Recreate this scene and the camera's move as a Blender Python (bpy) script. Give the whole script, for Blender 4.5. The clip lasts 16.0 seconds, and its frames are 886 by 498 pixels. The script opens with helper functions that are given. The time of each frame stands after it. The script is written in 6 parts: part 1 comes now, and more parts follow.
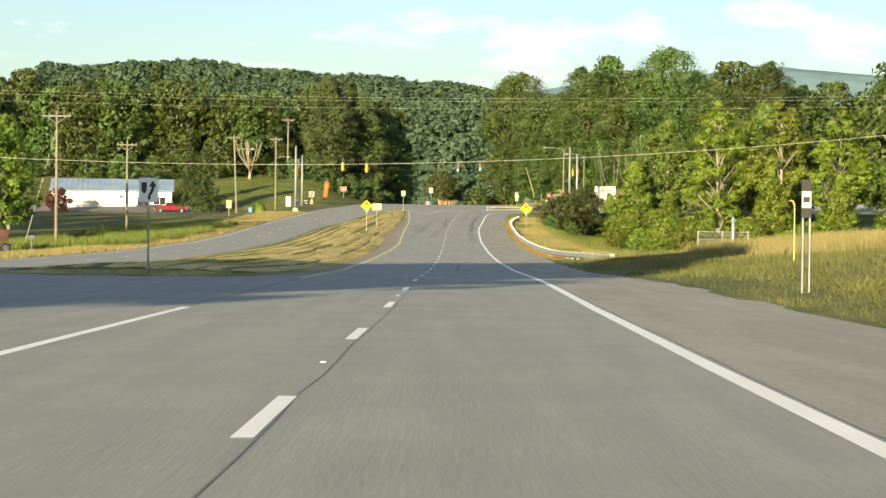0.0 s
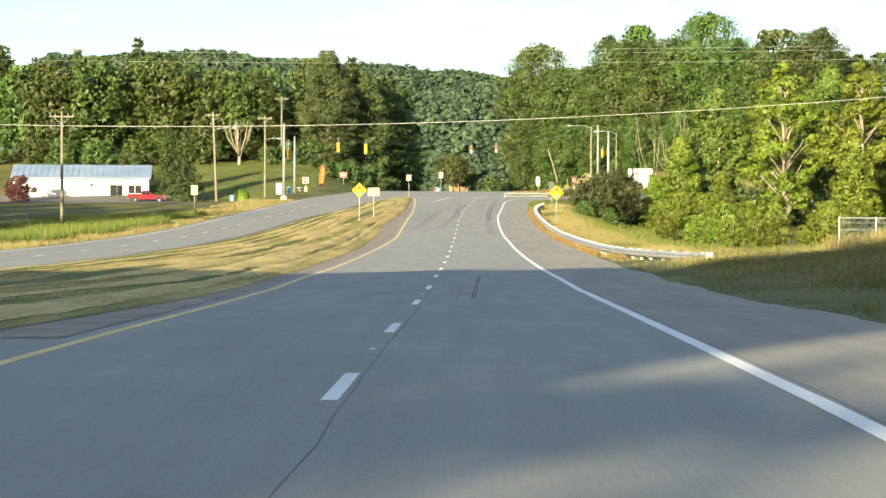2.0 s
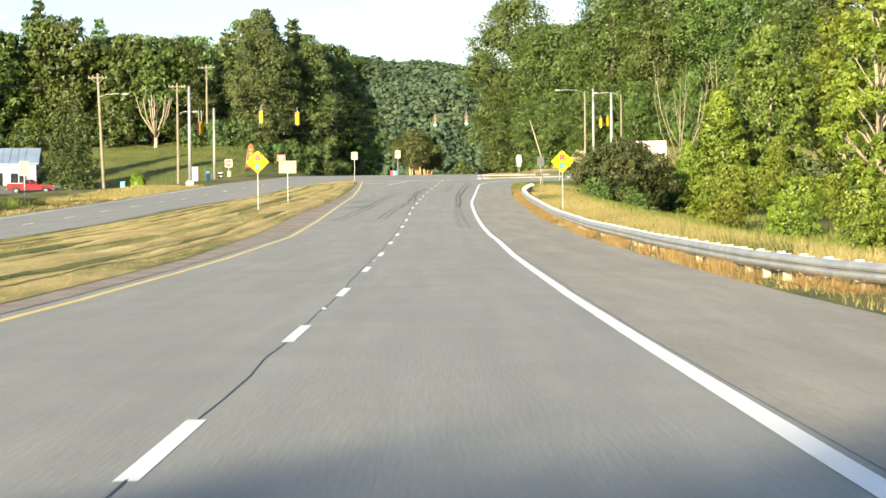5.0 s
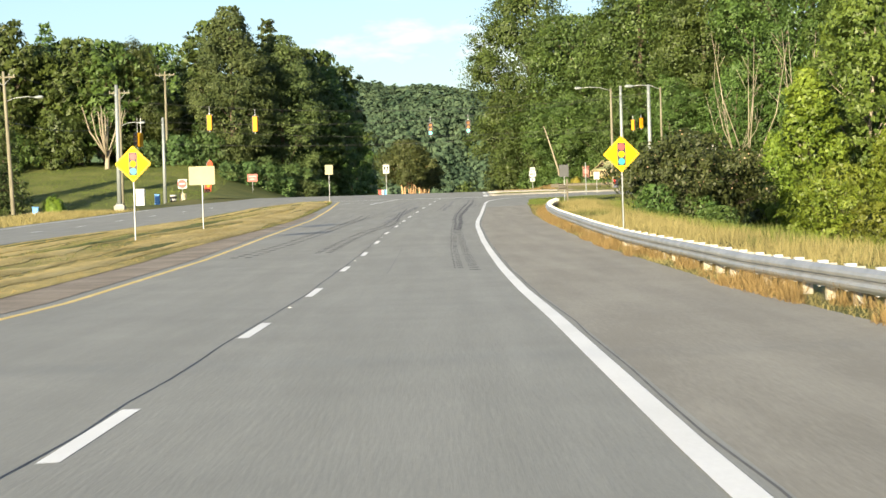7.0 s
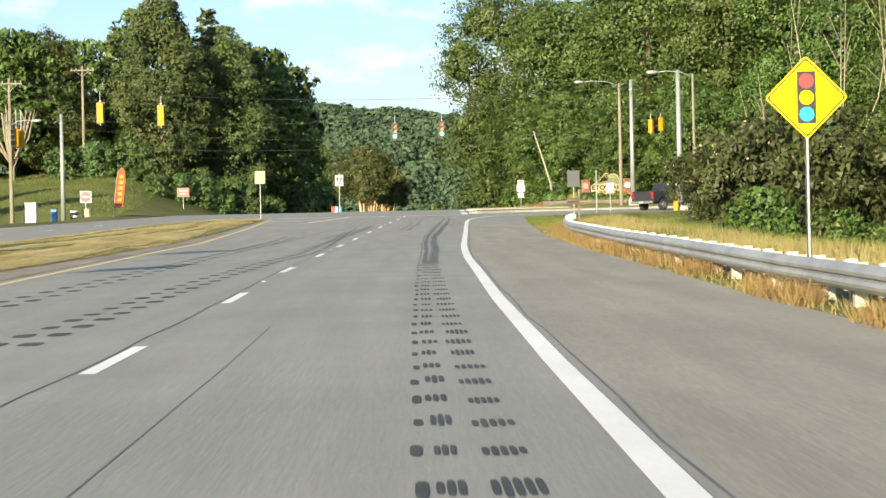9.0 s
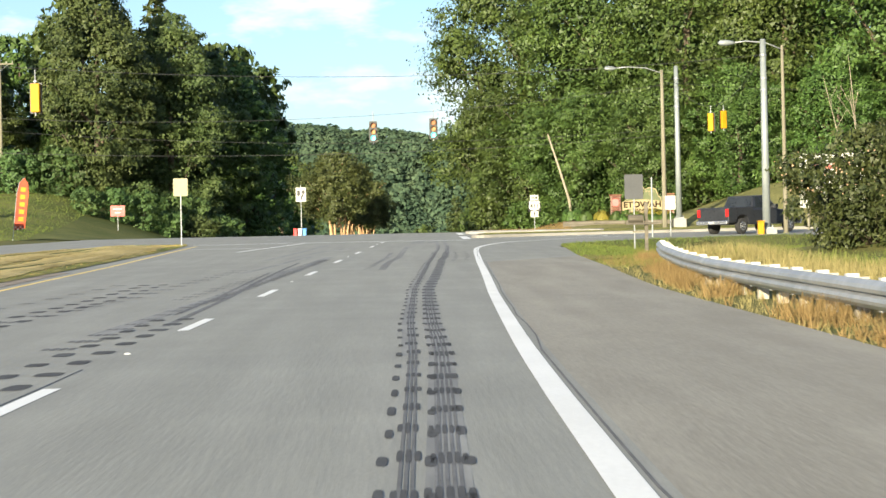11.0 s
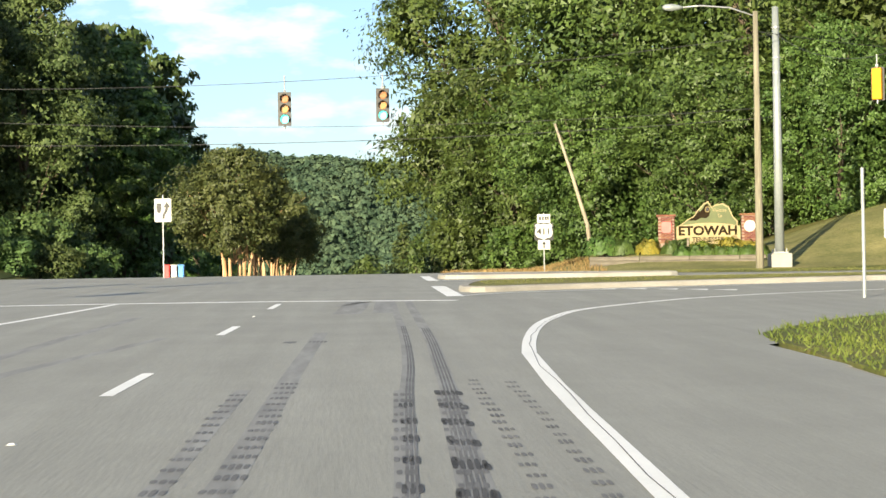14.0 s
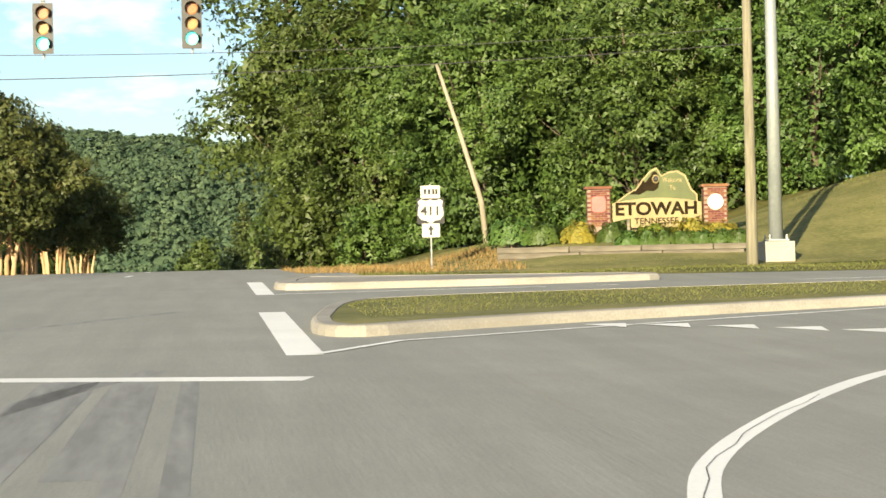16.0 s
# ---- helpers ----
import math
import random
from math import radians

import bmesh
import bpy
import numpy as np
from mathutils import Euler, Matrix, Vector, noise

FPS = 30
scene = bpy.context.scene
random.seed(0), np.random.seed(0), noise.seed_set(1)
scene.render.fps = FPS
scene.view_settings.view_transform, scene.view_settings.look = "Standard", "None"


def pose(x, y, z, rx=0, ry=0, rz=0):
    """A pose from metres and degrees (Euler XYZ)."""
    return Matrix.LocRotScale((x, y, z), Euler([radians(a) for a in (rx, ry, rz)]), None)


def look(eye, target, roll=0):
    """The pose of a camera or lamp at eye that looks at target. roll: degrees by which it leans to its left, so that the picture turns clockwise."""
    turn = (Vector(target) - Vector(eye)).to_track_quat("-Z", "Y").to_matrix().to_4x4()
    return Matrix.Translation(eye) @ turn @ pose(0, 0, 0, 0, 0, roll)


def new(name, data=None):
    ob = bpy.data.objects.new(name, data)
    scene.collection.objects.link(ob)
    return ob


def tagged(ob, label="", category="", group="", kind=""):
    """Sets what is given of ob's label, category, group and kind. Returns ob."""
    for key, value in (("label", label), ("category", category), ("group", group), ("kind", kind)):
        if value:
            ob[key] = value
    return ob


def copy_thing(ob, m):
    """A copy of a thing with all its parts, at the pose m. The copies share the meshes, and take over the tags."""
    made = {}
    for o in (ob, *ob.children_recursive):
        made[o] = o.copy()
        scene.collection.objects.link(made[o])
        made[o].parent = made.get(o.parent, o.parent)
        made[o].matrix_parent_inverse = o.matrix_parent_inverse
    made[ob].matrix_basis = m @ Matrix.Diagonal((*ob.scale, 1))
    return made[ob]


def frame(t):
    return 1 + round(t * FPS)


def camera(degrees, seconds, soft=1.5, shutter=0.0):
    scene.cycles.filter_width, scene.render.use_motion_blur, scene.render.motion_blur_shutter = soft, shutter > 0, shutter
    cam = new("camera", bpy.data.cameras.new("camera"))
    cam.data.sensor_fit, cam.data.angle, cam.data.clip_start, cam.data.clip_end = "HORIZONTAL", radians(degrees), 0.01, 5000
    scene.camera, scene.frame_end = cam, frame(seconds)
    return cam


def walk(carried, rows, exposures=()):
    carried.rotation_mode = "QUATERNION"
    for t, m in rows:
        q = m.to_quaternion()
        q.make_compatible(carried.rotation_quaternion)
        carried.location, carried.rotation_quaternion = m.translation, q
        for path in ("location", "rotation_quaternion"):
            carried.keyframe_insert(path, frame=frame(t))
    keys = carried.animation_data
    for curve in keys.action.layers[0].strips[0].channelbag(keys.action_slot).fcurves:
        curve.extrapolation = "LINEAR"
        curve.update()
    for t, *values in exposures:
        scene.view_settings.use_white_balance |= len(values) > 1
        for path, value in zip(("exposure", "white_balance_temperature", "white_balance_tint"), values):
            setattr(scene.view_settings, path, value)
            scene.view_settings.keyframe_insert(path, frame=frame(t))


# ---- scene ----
cam = camera(23.5, 16.0, soft=1.5, shutter=0.12)
PATH = [
    (0, (-0.625, 1.04, 1.268), (-0.638, 3.04, 1.236), 0.6),
    (0.5, (-0.713, 11.701, 1.213), (-0.731, 13.701, 1.185), 0.8),
    (1, (-0.761, 23.177, 1.12), (-0.783, 25.176, 1.093), 0.6),
    (1.5, (-0.77, 34.798, 0.978), (-0.796, 36.797, 0.947), 0.4),
    (2, (-0.768, 45.959, 0.852), (-0.793, 47.959, 0.811), 0.2),
    (2.5, (-0.764, 56.908, 0.749), (-0.783, 58.908, 0.696), 0.1),
    (3, (-0.664, 68.301, 0.624), (-0.674, 70.3, 0.561), -0.1),
    (3.5, (-0.567, 80.065, 0.42), (-0.561, 82.064, 0.35), -0.2),
    (4, (-0.43, 91.289, 0.235), (-0.422, 93.289, 0.18), -0.3),
    (4.5, (-0.324, 102.213, 0.071), (-0.318, 104.212, 0.021), -0.4),
    (7, (0.457, 159.853, -0.332), (0.456, 161.853, -0.355), -1.7),
    (7.5, (0.516, 171.177, -0.33), (0.522, 173.177, -0.351), -1.6),
    (8, (0.6, 181.709, -0.279), (0.614, 183.709, -0.298), -1.4),
    (8.5, (0.634, 192.673, -0.289), (0.657, 194.672, -0.299), -1.3),
    (11, (0.959, 243.617, 0.517), (1.0, 245.617, 0.537), -1.2),
    (11.5, (1.028, 253.475, 0.768), (1.081, 255.474, 0.791), -1.0),
    (12, (1.095, 262.771, 1.054), (1.163, 264.769, 1.081), -0.6),
    (12.5, (1.188, 271.986, 1.297), (1.257, 273.984, 1.327), -0.5),
    (13, (1.373, 280.886, 1.551), (1.441, 282.885, 1.591), -0.5),
    (13.5, (1.456, 289.754, 1.765), (1.536, 291.751, 1.812), -0.7),
    (14, (1.627, 297.82, 2.004), (1.722, 299.818, 2.05), -0.9),
    (14.5, (1.834, 305.505, 2.229), (1.95, 307.502, 2.271), -1.0),
    (15, (2.057, 312.754, 2.441), (2.201, 314.748, 2.477), -1.0),
    (15.5, (2.614, 319.518, 2.649), (2.778, 321.511, 2.679), -1.1),
    (16, (3.08, 325.995, 2.889), (3.32, 327.98, 2.913), -1.3),
]
walk(cam, [(t, look(eye, target, roll)) for t, eye, target, roll in PATH], [(0, 1.5, 7750, 2), (1.0, 1.5, 7700, 2), (1.5, 1.58, 7600, 2), (2.0, 1.9, 7450, 2), (2.5, 2.06, 7400, 3), (3.0, 2.13, 7500, 4), (4.4, 2.12, 7500, 5), (4.8, 2.0, 7300, 6), (6.8, 1.62, 7000, 6), (8.5, 1.6, 6900, 6), (12, 1.62, 6550, 5), (14, 1.62, 6800, 6), (16, 1.6, 7300, 4)])

# ---- light ----
SUN_EL, SUN_DIR = 11.0, Vector((0.385, 0.923, 0.0))      # the way the light travels over the ground
world = bpy.data.worlds.new("sky")
scene.world = world
world.use_nodes = True
wt = world.node_tree
for n in list(wt.nodes):
    wt.nodes.remove(n)
w_out, w_bg = wt.nodes.new("ShaderNodeOutputWorld"), wt.nodes.new("ShaderNodeBackground")
w_sky = wt.nodes.new("ShaderNodeTexSky")
w_sky.sky_type, w_sky.sun_disc = "NISHITA", False
w_sky.sun_elevation, w_sky.sun_rotation = radians(SUN_EL), math.atan2(-SUN_DIR.x, -SUN_DIR.y)
w_sky.air_density, w_sky.dust_density, w_sky.ozone_density = 1.0, 0.9, 1.6
w_co, w_map = wt.nodes.new("ShaderNodeTexCoord"), wt.nodes.new("ShaderNodeMapping")
w_map.inputs["Scale"].default_value = (12, 12, 34)
w_map.inputs["Location"].default_value = (2.3, 0.4, 0.35)
w_noise = wt.nodes.new("ShaderNodeTexNoise")
w_noise.inputs["Scale"].default_value, w_noise.inputs["Detail"].default_value, w_noise.inputs["Roughness"].default_value = 1.0, 6, 0.55
w_ramp = wt.nodes.new("ShaderNodeValToRGB")
w_ramp.color_ramp.elements[0].position, w_ramp.color_ramp.elements[1].position = 0.54, 0.66
w_mix = wt.nodes.new("ShaderNodeMix")
w_mix.data_type = "RGBA"
w_mix.inputs["B"].default_value = (5.6, 5.8, 6.2, 1)
w_mul = wt.nodes.new("ShaderNodeMath")
w_mul.operation = "MULTIPLY"
w_mul.inputs[1].default_value = 0.75
wt.links.new(w_co.outputs["Generated"], w_map.inputs["Vector"])
wt.links.new(w_map.outputs["Vector"], w_noise.inputs["Vector"])
wt.links.new(w_noise.outputs["Fac"], w_ramp.inputs["Fac"])
wt.links.new(w_ramp.outputs["Color"], w_mul.inputs[0])
wt.links.new(w_mul.outputs["Value"], w_mix.inputs["Factor"])
w_tint = wt.nodes.new("ShaderNodeMix")
w_tint.data_type, w_tint.blend_type = "RGBA", "MULTIPLY"
w_tint.inputs["Factor"].default_value, w_tint.inputs["B"].default_value = 1.0, (0.73, 0.81, 1.07, 1)
wt.links.new(w_sky.outputs["Color"], w_tint.inputs["A"])
wt.links.new(w_tint.outputs["Result"], w_mix.inputs["A"])
wt.links.new(w_mix.outputs["Result"], w_bg.inputs["Color"])
wt.links.new(w_bg.outputs["Background"], w_out.inputs["Surface"])
w_bg.inputs["Strength"].default_value = 0.078
sun = new("sun", bpy.data.lights.new("sun", "SUN"))
sun.data.energy, sun.data.angle, sun.data.color = 4.35, radians(0.6), (1.0, 0.87, 0.66)
sun.matrix_world = look((0, 0, 60), Vector((0, 0, 60)) + SUN_DIR * math.cos(radians(SUN_EL)) + Vector((0, 0, -math.sin(radians(SUN_EL)))))

# ---- materials ----
def material(name, low, high, scale=1.0, rough=0.8, metal=0.0, bump=0.0, grain=None, island=0.0, spots=None, through_light=0.0, spec=0.5, stretch=(1, 1, 1), obj=False, mottle=0.0):
    """A surface that wanders between two colours at a large and a small scale, with relief; island: how far single pieces differ."""
    m = bpy.data.materials.new(name)
    m.use_nodes = True
    t = m.node_tree
    b = t.nodes["Principled BSDF"]
    b.inputs["Metallic"].default_value, b.inputs["Specular IOR Level"].default_value = metal, spec
    co, mp = t.nodes.new("ShaderNodeTexCoord"), t.nodes.new("ShaderNodeMapping")
    mp.inputs["Scale"].default_value = stretch
    t.links.new(co.outputs["Object"], mp.inputs["Vector"])
    def tex(s, detail):
        n = t.nodes.new("ShaderNodeTexNoise")
        n.inputs["Scale"].default_value, n.inputs["Detail"].default_value = s, detail
        t.links.new(mp.outputs["Vector"], n.inputs["Vector"])
        return n.outputs["Fac"]
    def maths(op, a, c):
        n = t.nodes.new("ShaderNodeMath")
        n.operation, n.use_clamp = op, op == "ADD"
        for i, v in enumerate((a, c)):
            if isinstance(v, (int, float)):
                n.inputs[i].default_value = v
            else:
                t.links.new(v, n.inputs[i])
        return n.outputs[0]
    big, small = tex(scale, 4), tex(grain or scale * 14, 3)
    f = maths("ADD", maths("MULTIPLY", maths("SUBTRACT", big, 0.33), 2.2), maths("MULTIPLY", maths("SUBTRACT", small, 0.5), 1.5))
    if island:
        g = t.nodes.new("ShaderNodeNewGeometry")
        f = maths("ADD", maths("MULTIPLY", f, 1 - island), maths("MULTIPLY", g.outputs["Random Per Island"], island))
    r = t.nodes.new("ShaderNodeValToRGB")
    r.color_ramp.elements[0].color, r.color_ramp.elements[1].color = (*low, 1), (*high, 1)
    if spots:
        e = r.color_ramp.elements.new(0.93)
        e.color = (*spots, 1)
    t.links.new(f, r.inputs["Fac"])
    colour = r.outputs["Color"]
    if obj:
        oi, hs = t.nodes.new("ShaderNodeObjectInfo"), t.nodes.new("ShaderNodeHueSaturation")
        t.links.new(maths("ADD", maths("MULTIPLY", oi.outputs["Random"], 0.05), 0.475), hs.inputs["Hue"])
        hv = t.nodes.new("ShaderNodeMath")
        hv.operation = "MULTIPLY_ADD"
        hv.inputs[1].default_value, hv.inputs[2].default_value = 0.6, 0.7
        t.links.new(oi.outputs["Random"], hv.inputs[0])
        t.links.new(hv.outputs[0], hs.inputs["Value"])
        t.links.new(colour, hs.inputs["Color"])
        colour = hs.outputs["Color"]
    if mottle:                                    # worn patches and fine aggregate, the same in all directions
        for size, detail, amount in ((0.5, 6, mottle * .5), (55, 2, mottle)):
            n, span, mul = t.nodes.new("ShaderNodeTexNoise"), t.nodes.new("ShaderNodeMapRange"), t.nodes.new("ShaderNodeMix")
            n.inputs["Scale"].default_value, n.inputs["Detail"].default_value = size, detail
            span.inputs["From Min"].default_value, span.inputs["From Max"].default_value = 0.3, 0.7
            span.inputs["To Min"].default_value, span.inputs["To Max"].default_value = 1 - amount, 1 + amount
            mul.data_type, mul.blend_type = "RGBA", "MULTIPLY"
            mul.inputs["Factor"].default_value = 1.0
            t.links.new(co.outputs["Object"], n.inputs["Vector"])
            t.links.new(n.outputs["Fac"], span.inputs["Value"])
            t.links.new(colour, mul.inputs["A"])
            t.links.new(span.outputs["Result"], mul.inputs["B"])
            colour = mul.outputs["Result"]
    t.links.new(colour, b.inputs["Base Color"])
    rr = t.nodes.new("ShaderNodeMapRange")
    rr.inputs["To Min"].default_value, rr.inputs["To Max"].default_value = max(0.02, rough - 0.12), min(1, rough + 0.12)
    t.links.new(small, rr.inputs["Value"])
    t.links.new(rr.outputs["Result"], b.inputs["Roughness"])
    if bump:
        bp = t.nodes.new("ShaderNodeBump")
        bp.inputs["Strength"].default_value, bp.inputs["Distance"].default_value = 0.6, bump
        t.links.new(small, bp.inputs["Height"])
        t.links.new(bp.outputs["Normal"], b.inputs["Normal"])
    if through_light:
        tr, mx = t.nodes.new("ShaderNodeBsdfTranslucent"), t.nodes.new("ShaderNodeMixShader")
        mx.inputs["Fac"].default_value = through_light
        t.links.new(colour, tr.inputs["Color"])
        t.links.new(b.outputs["BSDF"], mx.inputs[1])
        t.links.new(tr.outputs["BSDF"], mx.inputs[2])
        t.links.new(mx.outputs["Shader"], t.nodes["Material Output"].inputs["Surface"])
    return m

ASPHALT = material("asphalt", (0.256, 0.257, 0.228), (0.304, 0.305, 0.272), 2.2, 0.85, bump=0.004, grain=30, spec=0.3, stretch=(1, 0.05, 1), mottle=0.11)
ASPHALT_OLD = material("worn_asphalt", (0.12, 0.115, 0.105), (0.19, 0.18, 0.165), 0.1, 0.88, bump=0.004, grain=40, spec=0.3)
SHOULDER = material("shoulder_asphalt", (0.265, 0.248, 0.205), (0.345, 0.326, 0.272), 1.6, 0.9, bump=0.005, grain=30, spec=0.25, stretch=(1, 0.08, 1), mottle=0.09)
PAINT_WHITE = material("white_road_paint", (0.76, 0.76, 0.72), (0.88, 0.88, 0.84), 0.4, 0.7, grain=26, spec=0.3)
PAINT_YELLOW = material("yellow_road_paint", (0.68, 0.5, 0.16), (0.82, 0.64, 0.26), 0.8, 0.7, grain=20, spec=0.3)
RUBBER_MARK = material("tyre_rubber", (0.03, 0.03, 0.03), (0.075, 0.075, 0.074), 1.5, 0.85, grain=18)
SEAL = material("crack_sealant", (0.02, 0.02, 0.02), (0.045, 0.044, 0.042), 2, 0.6)
CONCRETE = material("concrete", (0.24, 0.226, 0.195), (0.36, 0.342, 0.3), 0.7, 0.9, bump=0.004, grain=25)
GROUND = material("grassy_earth", (0.075, 0.09, 0.026), (0.2, 0.18, 0.062), 0.25, 0.95, bump=0.01, grain=6, spec=0.15)
MEADOW = material("mown_grass_ground", (0.17, 0.17, 0.045), (0.55, 0.42, 0.16), 0.45, 0.95, bump=0.008, grain=4, spec=0.15, stretch=(1, 0.12, 1))
LAWN_DRY = material("parched_lawn", (0.13, 0.135, 0.05), (0.28, 0.25, 0.105), 0.5, 0.95, bump=0.01, grain=7, spec=0.15)
GRAVEL = material("gravel_edge", (0.22, 0.185, 0.145), (0.38, 0.325, 0.255), 0.6, 0.95, bump=0.004, grain=18, spec=0.2)
BLADE_GREEN = material("green_grass", (0.08, 0.125, 0.025), (0.21, 0.24, 0.05), 0.3, 0.7, island=0.5, through_light=0.3, spec=0.3)
BLADE_DRY = material("dry_grass", (0.19, 0.165, 0.062), (0.4, 0.335, 0.14), 0.3, 0.7, island=0.5, through_light=0.3, spec=0.3)
BLADE_OLIVE = material("parched_olive_grass", (0.095, 0.115, 0.034), (0.2, 0.195, 0.068), 0.3, 0.75, island=0.5, through_light=0.3, spec=0.25)
BLADE_LUSH = material("lush_bank_grass", (0.09, 0.122, 0.026), (0.22, 0.24, 0.06), 0.3, 0.7, island=0.5, through_light=0.3, spec=0.25)
STRAW = material("cut_straw", (0.28, 0.21, 0.07), (0.55, 0.42, 0.17), 0.4, 0.75, island=0.5, through_light=0.3, spec=0.25)
BLADE_TAN = material("rusty_weeds", (0.15, 0.1, 0.04), (0.36, 0.25, 0.105), 0.5, 0.8, island=0.5, through_light=0.25, spec=0.2)
LEAF_OAK = material("broad_leaves", (0.024, 0.047, 0.01), (0.098, 0.146, 0.03), 0.2, 0.55, island=0.35, through_light=0.1, spec=0.35, obj=True)
LEAF_DARK = material("conifer_needles", (0.03, 0.06, 0.019), (0.128, 0.178, 0.052), 0.25, 0.6, island=0.28, through_light=0.18, spec=0.3, obj=True)
LEAF_LIGHT = material("yellow_green_leaves", (0.06, 0.096, 0.01), (0.235, 0.285, 0.038), 0.22, 0.5, island=0.35, through_light=0.25, spec=0.35, obj=True)
LEAF_MID = material("fresh_green_leaves", (0.04, 0.072, 0.012), (0.17, 0.22, 0.04), 0.22, 0.5, island=0.35, through_light=0.2, spec=0.35, obj=True)
LEAF_MYRTLE = material("myrtle_leaves", (0.034, 0.05, 0.014), (0.108, 0.118, 0.034), 0.5, 0.55, island=0.55, through_light=0.2, spec=0.35)
LEAF_MIMOSA = material("mimosa_leaves", (0.02, 0.032, 0.01), (0.078, 0.09, 0.024), 0.5, 0.55, island=0.55, through_light=0.2, spec=0.35)
BLOSSOM = material("pale_pink_blossom", (0.28, 0.18, 0.11), (0.4, 0.28, 0.17), 2, 0.8, island=0.5)
FLOWER_YELLOW = material("golden_foliage", (0.1, 0.11, 0.015), (0.4, 0.32, 0.045), 1, 0.7, island=0.6, through_light=0.3)
BARK = material("grey_brown_bark", (0.06, 0.045, 0.03), (0.17, 0.13, 0.09), 1.2, 0.95, bump=0.03, grain=9, stretch=(1, 1, 0.2))
BARK_PALE = material("pale_bark", (0.2, 0.17, 0.12), (0.38, 0.33, 0.25), 0.9, 0.9, bump=0.02, grain=8, stretch=(1, 1, 0.3))
BARK_TAN = material("peeling_tan_bark", (0.3, 0.17, 0.08), (0.62, 0.42, 0.24), 1.4, 0.85, bump=0.01, grain=9, stretch=(1, 1, 0.2))
POLE_WOOD = material("weathered_pole_wood", (0.13, 0.118, 0.082), (0.29, 0.268, 0.195), 0.8, 0.9, bump=0.01, grain=14, stretch=(1, 1, 0.08))
POST_PALE = material("bleached_post_wood", (0.3, 0.275, 0.22), (0.48, 0.44, 0.36), 0.9, 0.9, bump=0.006, grain=14, stretch=(1, 1, 0.1))
TIMBER = material("grey_landscape_timber", (0.085, 0.074, 0.056), (0.2, 0.178, 0.138), 1.2, 0.95, bump=0.015, grain=10, stretch=(0.15, 1, 1))
GALV = material("galvanised_steel", (0.27, 0.285, 0.295), (0.42, 0.43, 0.435), 1.5, 0.5, metal=0.4, grain=14, bump=0.002)
STEEL_POLE = material("painted_steel_pole", (0.21, 0.235, 0.235), (0.28, 0.305, 0.3), 0.7, 0.5, metal=0.2, grain=10)
SIGN_GREY = material("sign_back_aluminium", (0.045, 0.048, 0.05), (0.07, 0.074, 0.078), 1, 0.6, metal=0.1)
SIGN_WHITE = material("white_sign_sheet", (0.4, 0.4, 0.36), (0.48, 0.48, 0.43), 1.5, 0.55, spec=0.2)
SIGN_CREAM = material("faded_cream_sign_sheet", (0.3, 0.275, 0.18), (0.36, 0.33, 0.22), 1.5, 0.6, spec=0.2)
SIGN_YELLOW = material("yellow_sign_sheet", (0.6, 0.4, 0.0), (0.68, 0.47, 0.002), 1.5, 0.6, spec=0.2)
SIGN_BLACK = material("black_sign_ink", (0.008, 0.008, 0.008), (0.02, 0.02, 0.02), 2, 0.5)
SIGN_RED = material("red_sign_sheet", (0.6, 0.03, 0.03), (0.75, 0.06, 0.05), 2, 0.45)
SIGN_PINK = material("faded_red_sign_sheet", (0.45, 0.07, 0.06), (0.55, 0.12, 0.1), 2, 0.5)
SIGN_TEAL = material("green_sign_disc", (0.0, 0.4, 0.33), (0.02, 0.5, 0.42), 2, 0.45)
SIGNAL_YELLOW = material("signal_housing_yellow", (0.42, 0.2, 0.004), (0.52, 0.27, 0.01), 2, 0.6, spec=0.25)
LENS_RED = material("unlit_red_lens", (0.28, 0.11, 0.04), (0.38, 0.17, 0.065), 3, 0.25)
LENS_AMBER = material("unlit_amber_lens", (0.32, 0.16, 0.05), (0.42, 0.22, 0.08), 3, 0.25)
CABLE = material("cable_black", (0.03, 0.03, 0.03), (0.07, 0.07, 0.07), 1, 0.6)
CABLE_PALE = material("bare_aluminium_cable", (0.45, 0.45, 0.42), (0.65, 0.64, 0.58), 1, 0.5, metal=0.3)
BRICK = material("red_brick", (0.1, 0.034, 0.022), (0.2, 0.075, 0.046), 3, 0.9, bump=0.004, grain=25, obj=True)
MORTAR = material("brick_mortar", (0.2, 0.15, 0.115), (0.29, 0.22, 0.17), 3, 0.95)
SIGN_OLIVE = material("olive_green_board", (0.05, 0.065, 0.012), (0.08, 0.1, 0.02), 1.5, 0.6)
SIGN_GOLD = material("pale_gold_paint", (0.2, 0.15, 0.055), (0.27, 0.205, 0.078), 2, 0.5)
SIGN_BROWN = material("dark_brown_lettering", (0.012, 0.008, 0.004), (0.026, 0.018, 0.008), 2, 0.8, spec=0.08)
WALL_WHITE = material("white_block_wall", (0.48, 0.47, 0.44), (0.6, 0.59, 0.56), 0.4, 0.85, grain=8)
ROOF_BLUE = material("blue_grey_metal_roof", (0.2, 0.27, 0.36), (0.3, 0.38, 0.48), 0.25, 0.45, metal=0.2, grain=5)
DARK_GLASS = material("dark_window_glass", (0.01, 0.012, 0.014), (0.03, 0.035, 0.04), 1, 0.12)
CAR_RED = material("red_car_paint", (0.16, 0.004, 0.01), (0.22, 0.008, 0.016), 1, 0.3)
CAR_GREY = material("dark_grey_car_paint", (0.03, 0.032, 0.037), (0.05, 0.053, 0.06), 0.6, 0.32, metal=0.4)
